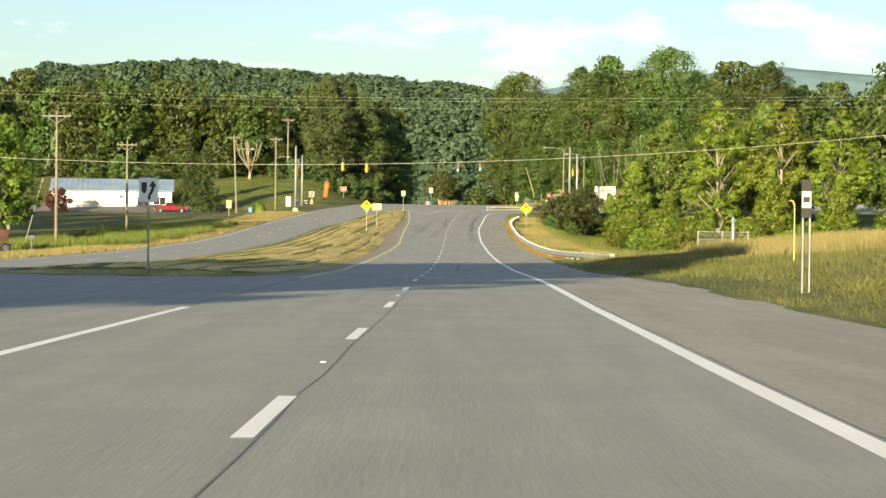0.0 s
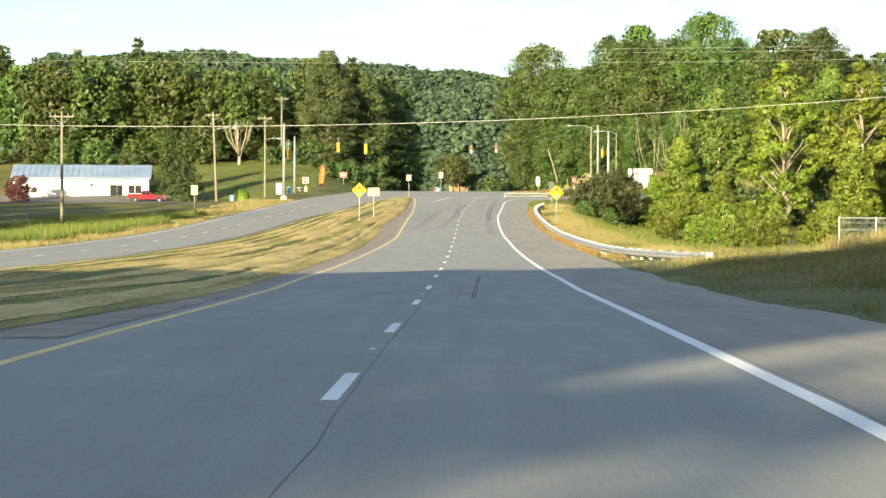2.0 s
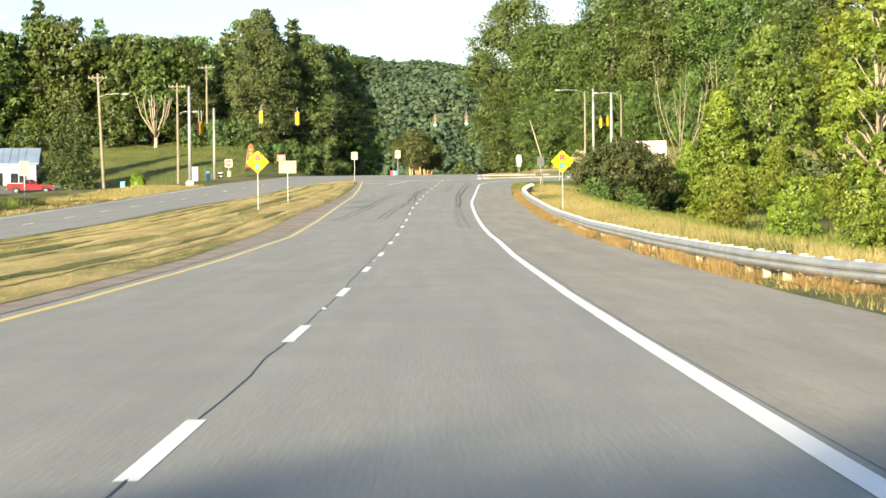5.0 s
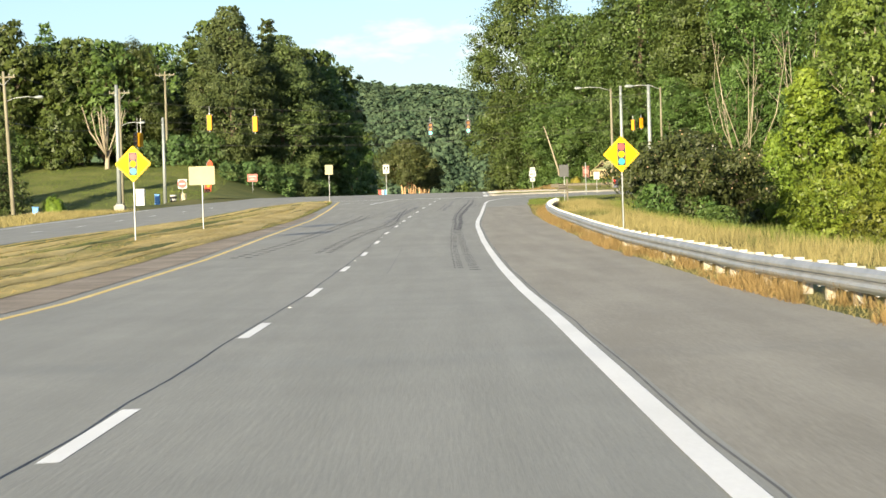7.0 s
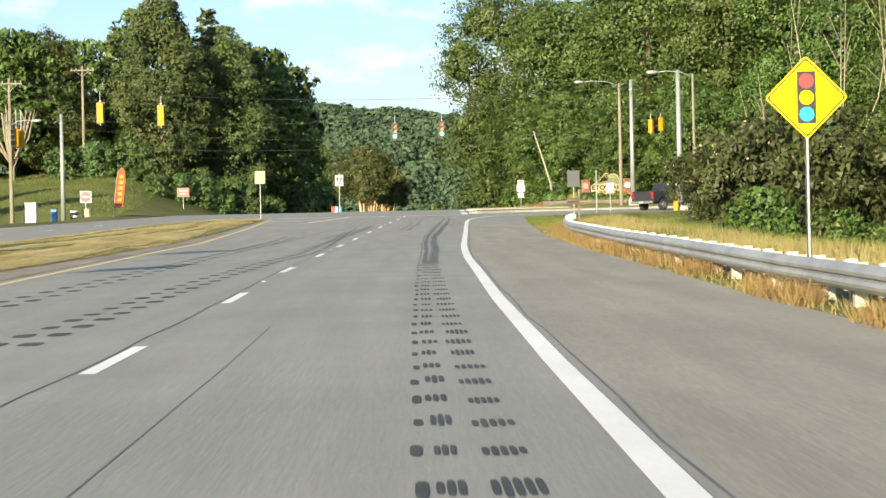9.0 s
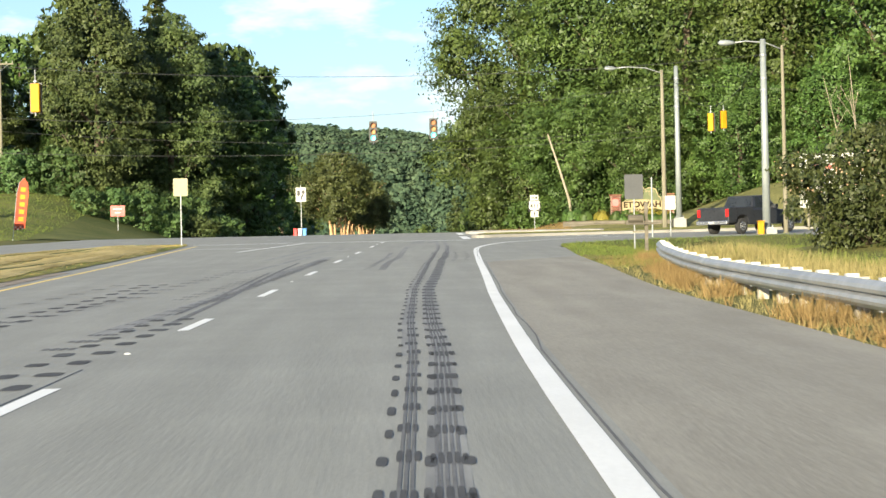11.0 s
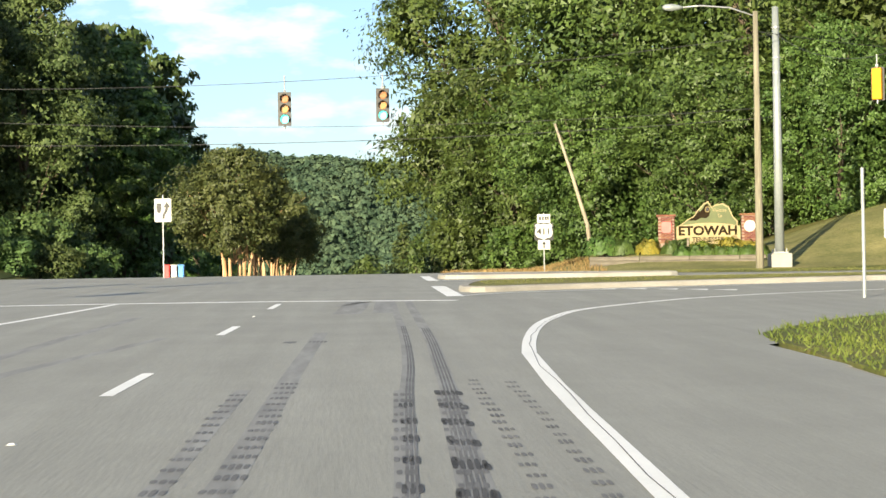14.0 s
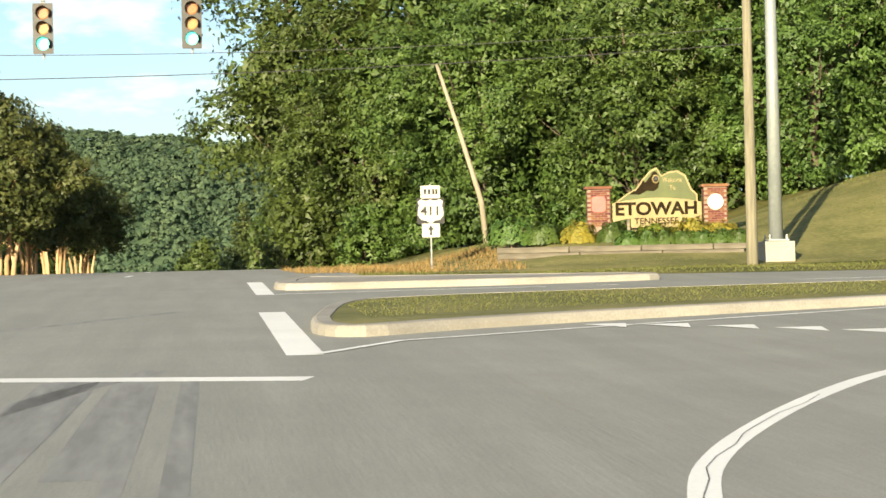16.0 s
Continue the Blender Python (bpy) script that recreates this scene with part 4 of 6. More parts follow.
def hill_crowns(seed=77):
    """The single tree crowns of the far hillside, each a lumpy dome."""
    r = np.random.default_rng(seed)
    gxs, gus = np.meshgrid(np.arange(-730, 830, 9.5), np.arange(0.06, 1.0, 0.0185))
    x = gxs.ravel() + r.uniform(-7, 7, gxs.size)
    u = np.clip(gus.ravel() + r.uniform(-.015, .015, gxs.size), 0, 1)
    top = np.interp(x, [p[0] for p in HILL_TOP], [p[1] for p in HILL_TOP])
    fold = 18 * np.sin(x / 61 + 2.1 * np.sin(u * 5)) * np.sin(u * math.pi) + 9 * np.sin(x / 23 + u * 9)
    z = -40 + (top + 40) * np.sin(u * math.pi * .5) ** .9 + fold * (1 - .9 * u) + r.uniform(-4, 4, x.size) - 3
    rad = np.where(r.random(x.size) < .3, r.uniform(7.5, 10.5, x.size), r.uniform(4.5, 7.5, x.size))
    n = 29
    d = on_sphere(r, x.size * n).reshape(-1, n, 3)
    d[:, :, 2] = np.abs(d[:, :, 2]) * 1.15 - .2
    lump = rad[:, None, None] * r.uniform(.72, 1.08, (x.size, n, 1))
    pos = np.stack([x, 3300 + 500 * u, z - 2], 1)[:, None, :] + d * lump
    size = np.repeat(rad * .39, n)
    me = leaf_mesh("hill_trees", pos.reshape(-1, 3), d.reshape(-1, 3) + (0, 0, .25), size, FAR_WOODS, .75, seed=seed, three=True, jitter=.16)
    return tagged(new("hill_trees", me), "countless tree crowns on the distant hillside", "woods", kind="stuff")
hill_crowns()
# its blue is haze put into the colour
ridge("mountain_ridge", 4300, 300, -2500, 2500, [(-2500, 240), (0, 240), (100, 255), (250, 285), (350, 280), (560, 315), (700, 325), (900, 310), (1200, 305), (2500, 300)], 40, FAR_RIDGE, "mountain ridge on the horizon, coloured blue for haze", 2, 12, 60)

# ---- tyre marks, seams, reflectors ----
def scuffs(pts, width, length, gap, ribs=0):
    """Oval rubber scuffs one after another along a path; ribs: each one split into that many tread lines."""
    s = Shape()
    xs, ys = [p[0] for p in pts], [p[1] for p in pts]
    y = ys[0]
    r = random.Random(int(ys[0] * 10 + width * 1000))
    while y < ys[-1] - length:
        x = float(np.interp(y, ys, xs)) + r.uniform(-.012, .012)
        slope = (float(np.interp(y + 1, ys, xs)) - float(np.interp(y, ys, xs)))
        w, l = width * r.uniform(.85, 1.12) / 2, length * r.uniform(.75, 1.15)
        n = max(1, ribs)
        for k in range(n):
            c = (2 * (k + .5) / n - 1)
            half = l / 2 * math.sqrt(max(.1, 1 - .75 * c * c)) * r.uniform(.85, 1.1)
            hw = w / n * (.74 if ribs > 1 else 1)
            ring = []
            for i in range(10):
                a = 2 * math.pi * i / 10
                ca, sa = math.cos(a), math.sin(a)
                yy = y + l / 2 + half * math.copysign(abs(sa) ** .6, sa)
                ring.append((x + c * w * (1 if ribs else 0) + hw * math.copysign(abs(ca) ** .6, ca) + slope * (yy - y), yy, road_z(yy) + .0035))
            s.add(ring, [tuple(range(10))])
        y += gap * r.uniform(.95, 1.05)
    return s

FAINT_RUBBER_AND_SHADE = material("faint_rubber_and_shade", (0.13, 0.13, 0.128), (0.215, 0.214, 0.208), 0.9, 0.85, grain=9)
marks = thing("tyre_mark", "black rubber skid marks on the lanes, with two painted sign shadows", "tyre mark", kind="structure")
LEFT = [(.78, 207.6), (.76, 217), (.77, 227), (.88, 248), (1.03, 263), (1.05, 270), (1.2, 283), (1.5, 294), (1.66, 300), (1.8, 305), (1.98, 310), (2.16, 317.6)]
RIGHT = [(1.12, 206), (1.1, 211), (1.07, 227), (1.08, 248), (1.32, 263), (1.34, 270), (1.48, 283), (1.85, 294), (2.03, 300), (2.18, 306), (2.37, 310), (2.58, 317.5)]
HOP_A = [(-3.0, 223.5), (-2.85, 238), (-2.5, 251), (-1.98, 260), (-1.93, 266), (-1.9, 273)]
HOP_C = [(-5.6, 221), (-5.2, 235), (-4.95, 245), (-4.47, 277), (-4.4, 289)]
shift = lambda pts, d: [(x + d, y) for x, y in pts]
for pts, w, l, gap, ribs in [(shift(LEFT, .035), .14, .64, 1.5, 3), (shift(LEFT[:-2], -.09), .055, .56, 1.5, 1), (RIGHT, .23, .66, 1.5, 5), (shift(RIGHT[3:], -.085), .06, .5, 1.5, 1), (shift(RIGHT[3:], .09), .07, .5, 1.5, 1),
                             (HOP_A, .22, .62, 1.5, 1), (shift(HOP_A, -.34), .2, .6, 1.5, 1), (HOP_C, .24, .62, 1.6, 1), (shift(HOP_C, .4), .2, .6, 1.6, 1)]:
    part("scuff_row", scuffs(pts, w, l, gap, ribs), RUBBER_MARK, marks)
RUBBER_BAND = material("rubbed_rubber_band", (0.085, 0.086, 0.085), (0.17, 0.171, 0.168), 1.5, 0.85, grain=14)
RUBBER_SOFT = material("worn_tyre_rubber", (0.1, 0.1, 0.099), (0.19, 0.19, 0.186), 1.5, 0.85, grain=14)
for pts, w, l, gap, ribs in [([(.52, 296.7), (.6, 302), (.7, 306), (.93, 310.2), (1.02, 314.3), (1.09, 319)], .2, .34, .62, 4), ([(.13, 297.3), (.3, 303), (.56, 310.5), (.6, 315), (.68, 318)], .16, .3, .62, 3),
                             ([(2.5, 304.9), (2.75, 310), (2.85, 316), (2.9, 319)], .12, .32, .6, 3), ([(2.86, 305), (3.1, 310), (3.2, 315), (3.24, 319)], .12, .32, .6, 3),
                             ([(-1.85, 297), (-1.62, 304), (-1.4, 310)], .3, .6, 1.1, 4), (shift(LEFT[8:], .0), .16, .4, .7, 3), (shift(RIGHT[8:], 0), .2, .4, .7, 4),
                             ([(-2.3, 276), (-2.06, 283.7), (-1.89, 288.4), (-1.66, 296.3), (-1.28, 309.9)], .2, .8, .82, 3), ([(-2.8, 280), (-2.64, 285), (-2.43, 289), (-2.13, 296)], .3, .5, 1.3, 3), ([(.87, 326.8), (.95, 328)], .2, .6, 3, 4), ([(1.26, 326.8), (1.3, 328)], .24, .7, 3, 5), ([(-6.2, 262), (-5.6, 275), (-4.9, 290)], .3, .6, 2.2, 3), ([(-4.4, 268), (-3.7, 285), (-3.1, 300)], .4, .6, 1.9, 3), ([(-2.5, 265), (-2.15, 285), (-1.85, 297)], .34, .5, 1.4, 4)]:
    part("scuff_row", scuffs(pts, w, l, gap, ribs), RUBBER_SOFT, marks)
TRAIL_L, TRAIL_R = LEFT[3:-1] + [(2.2, 317.4), (2.33, 321), (2.45, 325.7), (2.56, 332)], RIGHT[3:-1] + [(2.6, 317.5), (2.74, 323), (2.83, 326.8), (2.9, 331)]
for pts in [shift(TRAIL_L, d) for d in (0, .03, .06)] + [shift(TRAIL_R, d) for d in (-.045, -.012, .022, .055)]:
    part("skid_streak", ribbon(bend(pts, 3), .02, 0.0026), RUBBER_BAND, marks)
for pts, w in (([(-1.95, 270), (-2.03, 281), (-2.07, 289), (-2.05, 299), (-1.98, 306)], .1), ([(-2.2, 274), (-2.25, 285), (-2.24, 296)], .07)):
    part("skid_streak", ribbon(bend(pts, 4), w, 0.0024), RUBBER_BAND, marks)
part("scuff_row", scuffs([(-1.5, 35.8), (-1.5, 36.7)], .12, .7, 1, 3), FAINT_RUBBER_AND_SHADE, marks)
part("scuff_row", scuffs([(-1.19, 36), (-1.19, 36.8)], .08, .6, 1, 2), FAINT_RUBBER_AND_SHADE, marks)
SMUDGE = material("rubbed_in_tyre_dust", (0.2, 0.202, 0.193), (0.3, 0.303, 0.287), 4.0, 0.85, grain=12, spec=0.3, stretch=(1, 0.1, 1))
for pts, w in [(shift(LEFT[4:], 0), .15), (shift(RIGHT[3:], 0), .22), ([(2.2, 317.4), (2.33, 321), (2.45, 325.7), (2.6, 335), (2.75, 346)], .13), ([(2.6, 317.5), (2.74, 323), (2.83, 326.8), (2.95, 335), (3.1, 346)], .17),
               ([(-2.5, 268), (-2.2, 285), (-1.85, 297), (-1.62, 304), (-1.3, 313)], .24), ([(-2.9, 296), (-2.51, 303.4), (-2.3, 309), (-1.9, 314.7)], .2), ([(-3.2, 310), (-2.71, 321.5), (-2.2, 338)], .22), ([(-2.5, 312), (-2.0, 321.3), (-.99, 329)], .2),
               ([(.52, 296.7), (.64, 304.8), (.93, 310.2), (1.09, 320), (1.3, 330)], .2), ([(.24, 301.7), (.56, 310.5), (.68, 318)], .14)]:
    part("skid_streak", ribbon(pts, w, 0.0012), SMUDGE, marks)
for pts, w in [([(1.7, 338), (1.85, 342), (2.0, 346.5)], .55), ([(2.4, 338.5), (2.5, 343), (2.6, 346.5)], .4), ([(1.5, 343), (2.1, 345.5), (2.8, 347.5)], .3), ([(-5.6, 362.1), (-4, 362.4), (-2.4, 362.9)], .3), ([(-1, 354), (1, 357), (3, 361)], .25)]:
    part("skid_streak", ribbon(pts, w, 0.0016, .5), SMUDGE, marks)
# faint tyre lines; the last two ribbons are painted cast shadows of median signs
for pts, w in [(shift(RIGHT[3:], -.06), .014), (shift(RIGHT[3:], .06), .014),
               ([(-.78, 205.5), (-.79, 210), (-.82, 217), (-.85, 226)], .012), ([(-1.02, 92), (-1.05, 98), (-1.04, 106), (-.95, 112)], .014), ([(-6.0, 246), (-4.2, 250), (-2.6, 253)], .06), ([(-6.2, 256), (-4.4, 260)], .05)]:
    part("skid_streak", ribbon(pts, w, 0.0022), FAINT_RUBBER_AND_SHADE, marks)
part("skid_streak", ribbon([(-.71, 92), (-.67, 97), (-.59, 104), (-.48, 114.3)], .035, 0.002), RUBBER_MARK, marks)
part("skid_streak", ribbon([(-.65, 92.3), (-.61, 97), (-.53, 104), (-.43, 113.8)], .02, 0.002), RUBBER_MARK, marks)
SEAL_WORN = material("worn_sealant", (0.09, 0.088, 0.082), (0.16, 0.156, 0.145), 2, 0.8)
rs = random.Random(3)
for y0, y1, w, m in ((-30, 72, .016, SEAL_WORN), (72, 262, .02, SEAL)):
    part("seam", ribbon([(interp(y, DASH_X) + interp(y, [(0, .14), (60, .2), (100, .16), (140, .05), (165, -.03), (262, -.03)]) + rs.uniform(-.03, .03), y) for y in steps(y0, y1, 2.2)], w, 0.002), m, markings, "dark sealed seam")
part("seam", ribbon([(interp(y, EDGE_X) + 0.16 + rs.uniform(-.03, .03), y) for y in steps(-30, 305, 2.6)], 0.02, 0.002), SEAL_WORN, markings, "dark sealed seam")
part("seam", ribbon([(-5.2 - .004 * (y - 37) + rs.uniform(-.02, .02), y) for y in steps(37.2, 68, 2)], .05, 0.002), SEAL_WORN, markings, "dark sealed seam")
CRACK_LINE = [(interp(y, EDGE_X[:-5]), y) for y in steps(306, 323, 2)] + bend(CURVE, 3)[1:22]
part("crack", ribbon([(x + .02 + rs.uniform(-.035, .035), y) for x, y in CRACK_LINE], .009, 0.0075), SEAL_WORN, markings, "dark crack in the paint")
part("seam", ribbon([(interp(y, MED_L) - .2 + rs.uniform(-.08, .08), y) for y in steps(72, 280, 4)], 0.13, 0.02), SEAL, markings, "dark sealed seam")
reflector = thing("road_reflector", "small white raised pavement reflector", "reflector")
part("body", Shape().add([(-.035, -.035, 0), (.035, -.035, 0), (.035, .035, 0), (-.035, .035, 0), (-.0128, -.012, .012), (.0128, -.012, .012), (.0128, .012, .012), (-.0128, .012, .012)],
                         [(4, 5, 6, 7), (0, 1, 5, 4), (1, 2, 6, 5), (2, 3, 7, 6), (3, 0, 4, 7)]), PAINT_WHITE, reflector)
for i, y in enumerate(DASH_Y[::2]):
    y += 7.6
    m = pose(interp(y, DASH_X) + 0.06, y, road_z(y) + 0.004)
    o = reflector if i == 0 else copy_thing(reflector, m)
    o.matrix_basis = m
    tagged(o, group="lane reflectors")

# ---- guard rail ----
RAIL = [(133, 8.97), (137, 8.1), (142, 7.1), (148, 6.35), (156, 5.95), (170, 5.8), (190, 5.6), (215, 5.5), (240, 5.6), (258, 5.75), (275, 6.15), (286, 6.6), (294, 7.2), (300.5, 7.9)]
rail = thing("guard_rail", "galvanised steel W-beam guard rail on posts", "guard rail")
def rail_ground(x, y):
    return max(road_z(y) - 0.05, land(x, y))
def beam(y0, y1):
    prof = [(0, .0), (-.06, .05), (-.075, .09), (-.06, .13), (0, .155), (-.06, .18), (-.075, .22), (-.06, .26), (0, .31)]
    s = Shape()
    ys = steps(y0, y1, 1.9)
    for y in ys:
        x = interp(y, RAIL)
        z = road_z(y) + 0.2
        for dx, dz in prof:
            s.v.append((x + dx, y, z + dz))
        for dx, dz in reversed(prof):
            s.v.append((x + dx + 0.012, y, z + dz))
    n = 2 * len(prof)
    s.f = [(i * n + j, i * n + (j + 1) % n, (i + 1) * n + (j + 1) % n, (i + 1) * n + j) for i in range(len(ys) - 1) for j in range(n)]
    s.f += [tuple(range(n)), tuple((len(ys) - 1) * n + j for j in reversed(range(n)))]
    return s
for y in steps(133, 293, 7.6):
    part("beam", beam(y, min(300.5, y + 7.65)), GALV, rail, smooth=False)
post_me = Shape().box(-.05, -.075, -.5, .1, .075, .74).mesh("post", POST_PALE)
block_me = Shape().box(-.0, -.07, .42, .14, .07, .78).mesh("offset_block", BOX_WHITE)
for y in steps(134, 300, 1.905):
    x = interp(y, RAIL)
    z = road_z(y)
    p = part("post", post_me, None, rail)
    p.matrix_basis = pose(x + .17, y, z - .24)
    q = part("offset_block", block_me, None, rail)
    q.matrix_basis = pose(x + .015, y, z - .24)
part("end_terminal", Shape().box(8.85, 132.7, road_z(133) + .18, 9.15, 133.1, road_z(133) + .55), GALV, rail, bevel=.03)

# ---- signs ----
def rounded(w, h, r=0.04, n=4):
    pts = []
    for cx, cz, a0 in ((w / 2 - r, h / 2 - r, 0), (-w / 2 + r, h / 2 - r, 90), (-w / 2 + r, -h / 2 + r, 180), (w / 2 - r, -h / 2 + r, 270)):
        pts += [(cx + r * math.cos(radians(a0 + 90 * i / n)), cz + r * math.sin(radians(a0 + 90 * i / n))) for i in range(n + 1)]
    return pts

def disc(r, n=20, cx=0.0, cz=0.0):
    return [(cx + r * math.cos(2 * math.pi * i / n), cz + r * math.sin(2 * math.pi * i / n)) for i in range(n)]

def plate(parent, name, outline, mat, cx, cz, y=0.0, thick=0.004, turn=0, label=""):
    return part(name, Shape().prism(outline, thick, pose(cx, y, cz, 0, turn, 0)), mat, parent, label)

def post_part(parent, h, w=0.06, mat=GALV, x=0.0, depth=.05):
    """A U-channel sign post."""
    s = Shape()
    s.box(x - w / 2, .012, -.4, x + w / 2, .012 + .012, h)
    s.box(x - w / 2, .012, -.4, x - w / 2 + .012, .012 + depth, h)
    s.box(x + w / 2 - .012, .012, -.4, x + w / 2, .012 + depth, h)
    return part("post", s, mat, parent)

def letters(parent, text, size, mat, cx, cz, y, name="lettering", width=None, label="", bold=0.0):
    c = bpy.data.curves.new(name, "FONT")
    c.body, c.size, c.align_x, c.align_y, c.extrude, c.offset = text, size, "CENTER", "CENTER", 0.003, bold
    tmp = bpy.data.objects.new(name, c)
    scene.collection.objects.link(tmp)
    me = bpy.data.meshes.new_from_object(tmp.evaluated_get(bpy.context.evaluated_depsgraph_get()))
    bpy.data.objects.remove(tmp)
    me.materials.clear()
    me.materials.append(mat)
    k = 1.0
    if width:
        xs = [v.co.x for v in me.vertices]
        k = width / (max(xs) - min(xs))
    place = pose(cx, y, cz, 90, 0, 0) @ Matrix.Diagonal((k, 1, 1, 1))
    bm = bmesh.new()
    bm.from_mesh(me)
    bm.verts.index_update()
    bm.faces.index_update()
    left = list(bm.verts)
    while left:                                   # one object for each letter
        grow, seen = [left[0]], set()
        while grow:
            v = grow.pop()
            if v not in seen:
                seen.add(v)
                grow += [e.other_vert(v) for e in v.link_edges]
        left = [v for v in left if v not in seen]
        order = {v: i for i, v in enumerate(sorted(seen, key=lambda q: q.index))}
        faces = {f for v in seen for f in v.link_faces}
        one = bpy.data.meshes.new("letter")
        one.from_pydata([tuple(v.co) for v in order], [], [tuple(order[v] for v in f.verts) for f in sorted(faces, key=lambda q: q.index)])
        one.materials.append(mat)
        ob = new("letter", one)
        ob.parent = parent
        ob.matrix_basis = place
    bm.free()

def signal_ahead(x, y, zc, zb, group="signal ahead signs"):
    t = thing("warning_sign", "yellow diamond signal-ahead sign on a steel post", "road sign", pose(x, y, zb), group)
    h = zc - zb
    post_part(t, h + .5)
    face = plate(t, "panel", rounded(.95, .95, .06), SIGN_YELLOW, 0, h, turn=45, label="yellow diamond panel")
    part("border", Shape().prism(rounded(.9, .9, .05), .002, pose(0, -.002, h, 0, 45, 0)), SIGN_BLACK, face)
    part("field", Shape().prism(rounded(.855, .855, .05), .002, pose(0, -.004, h, 0, 45, 0)), SIGN_YELLOW, face)
    sym = plate(t, "signal_symbol", rounded(.3, .83, .02), SIGN_BLACK, 0, h, -.008, .004)
    for dz, m in ((.265, SIGN_RED), (0, SIGN_YELLOW), (-.265, SIGN_TEAL)):
        part("disc", Shape().prism(disc(.117), .003, pose(0, -.012, h + dz)), m, sym)
    return t
signal_ahead(-10.66, 236.65, 2.18, road_z(236.65) + .1)
signal_ahead(7.0, 237.25, 2.03, land(7.0, 237.25))

def blank_sign(x, y, zc, zb, w, h, mat, label, bars=(), back=False, turn=0):
    t = thing("road_sign", label, "road sign", pose(x, y, zb, 0, 0, turn))
    post_part(t, zc - zb + h * .4)
    p = plate(t, "panel", rounded(w, h), mat, 0, zc - zb)
    for bx, bz, bw, bh, bm in bars:
        part("line_of_writing", Shape().box(bx - bw / 2, -.004, zc - zb + bz - bh / 2, bx + bw / 2, -.001, zc - zb + bz + bh / 2), bm, p)
    return t
blank_sign(-10.18, 254.25, 2.15, road_z(254) + .1, 1.15, .82, SIGN_CREAM, "blank cream rectangular sign on a post in the median")
blank_sign(-9.32, 344.46, 4.7, 1.97, .68, .84, SIGN_CREAM, "tall cream rectangular sign at the median's tip")
blank_sign(-28.06, 256.7, 2.28, land(-28.06, 256.7), .66, .98, SIGN_CREAM, "cream rectangular sign beside the far carriageway")
blank_sign(9.87, 324.0, 3.53, .85, .7, .93, SIGN_GREY, "grey aluminium back of a rectangular road sign")
blank_sign(13.84, 344.3, 3.5, 1.6, .5, .66, SIGN_WHITE, "small white rectangular sign on a post")
blank_sign(-23.6, 430.4, 6.3, 3.7, 1.25, .95, SIGN_PINK, "red rectangular sign with white writing", [(0, .17, .8, .1, SIGN_WHITE), (0, -.15, .5, .1, SIGN_WHITE)])
dne = blank_sign(-26.85, 383.75, 4.75, 2.3, 1.0, 1.0, SIGN_WHITE, "white square sign with a red disc and bar")
plate(dne, "red_disc", disc(.45, 24), SIGN_RED, 0, 2.45, -.006, .003)
part("white_bar", Shape().box(-.32, -.012, 2.38, .32, -.008, 2.53), SIGN_WHITE, dne)

def keep_right(x, y, zc, zb, w, h, label, face=SIGN_WHITE):
    t = thing("lane_sign", label, "road sign", pose(x, y, zb), "lane signs")
    c = zc - zb
    post_part(t, c + h / 2 + .15)
    p = plate(t, "panel", rounded(w, h), face, 0, c)
    u = w / .6
    part("island_symbol", Shape().prism([(-.22 * u, .24 * u), (-.05 * u, .24 * u), (-.05 * u, .02 * u), (-.09 * u, -.09 * u), (-.14 * u, -.12 * u), (-.19 * u, -.07 * u), (-.22 * u, .04 * u)], .003, pose(0, -.005, c)), SIGN_BLACK, p)
    part("arrow_symbol", Shape().prism([(-.02 * u, -.3 * u), (.06 * u, -.3 * u), (.07 * u, -.18 * u), (.17 * u, -.02 * u), (.19 * u, .1 * u), (.26 * u, .1 * u), (.14 * u, .3 * u), (.02 * u, .1 * u), (.1 * u, .1 * u), (.08 * u, .0), (-.01 * u, -.15 * u)], .003, pose(0, -.005, c)), SIGN_BLACK, p)
    return t
keep_right(-5.33, 381.36, 5.6, 2.95, .66, .92, "white divided-road sign with a black arrow on a post")
# a lighter white than the other signs makes up for the shade on this panel
ks = keep_right(-10.26, 67.4, 1.95, road_z(67.4) - .05, .6, .76, "white divided-road sign at the median's nose", PAINT_WHITE)
part("lower_plate", Shape().box(-.38, -.004, 2.2, .38, .0, 2.26), SIGN_WHITE, ks)

rt = thing("route_sign", "white route marker with shield and arrow plates", "road sign", pose(10.12, 387, 3.0))
post_part(rt, 2.5)
top_plate = plate(rt, "direction_plate", rounded(.56, .37, .03), SIGN_WHITE, 0, 2.28)
for bx in (-.15, -.03, .09, .18):
    part("line_of_writing", Shape().box(bx - .035, -.005, 2.21, bx + .035, -.001, 2.36), SIGN_BLACK, top_plate)
SHIELD = [(0, .34), (.1, .3), (.2, .31), (.27, .35), (.37, .27), (.33, .16), (.37, .02), (.37, -.12), (.28, -.25), (.13, -.28), (0, -.36)]
SHIELD = SHIELD + [(-x, z) for x, z in reversed(SHIELD[1:-1])]
backp = plate(rt, "shield_plate", rounded(.8, .74, .03), SIGN_BLACK, 0, 1.73, .003)
sh = plate(rt, "shield", SHIELD, SIGN_WHITE, 0, 1.73, -.004, .005, label="white highway shield")
letters(sh, "411", .36, SIGN_BLACK, 0, 1.72, -.008, width=.52, bold=.008)
ar = plate(rt, "arrow_plate", rounded(.52, .4, .03), SIGN_WHITE, 0, 1.17)
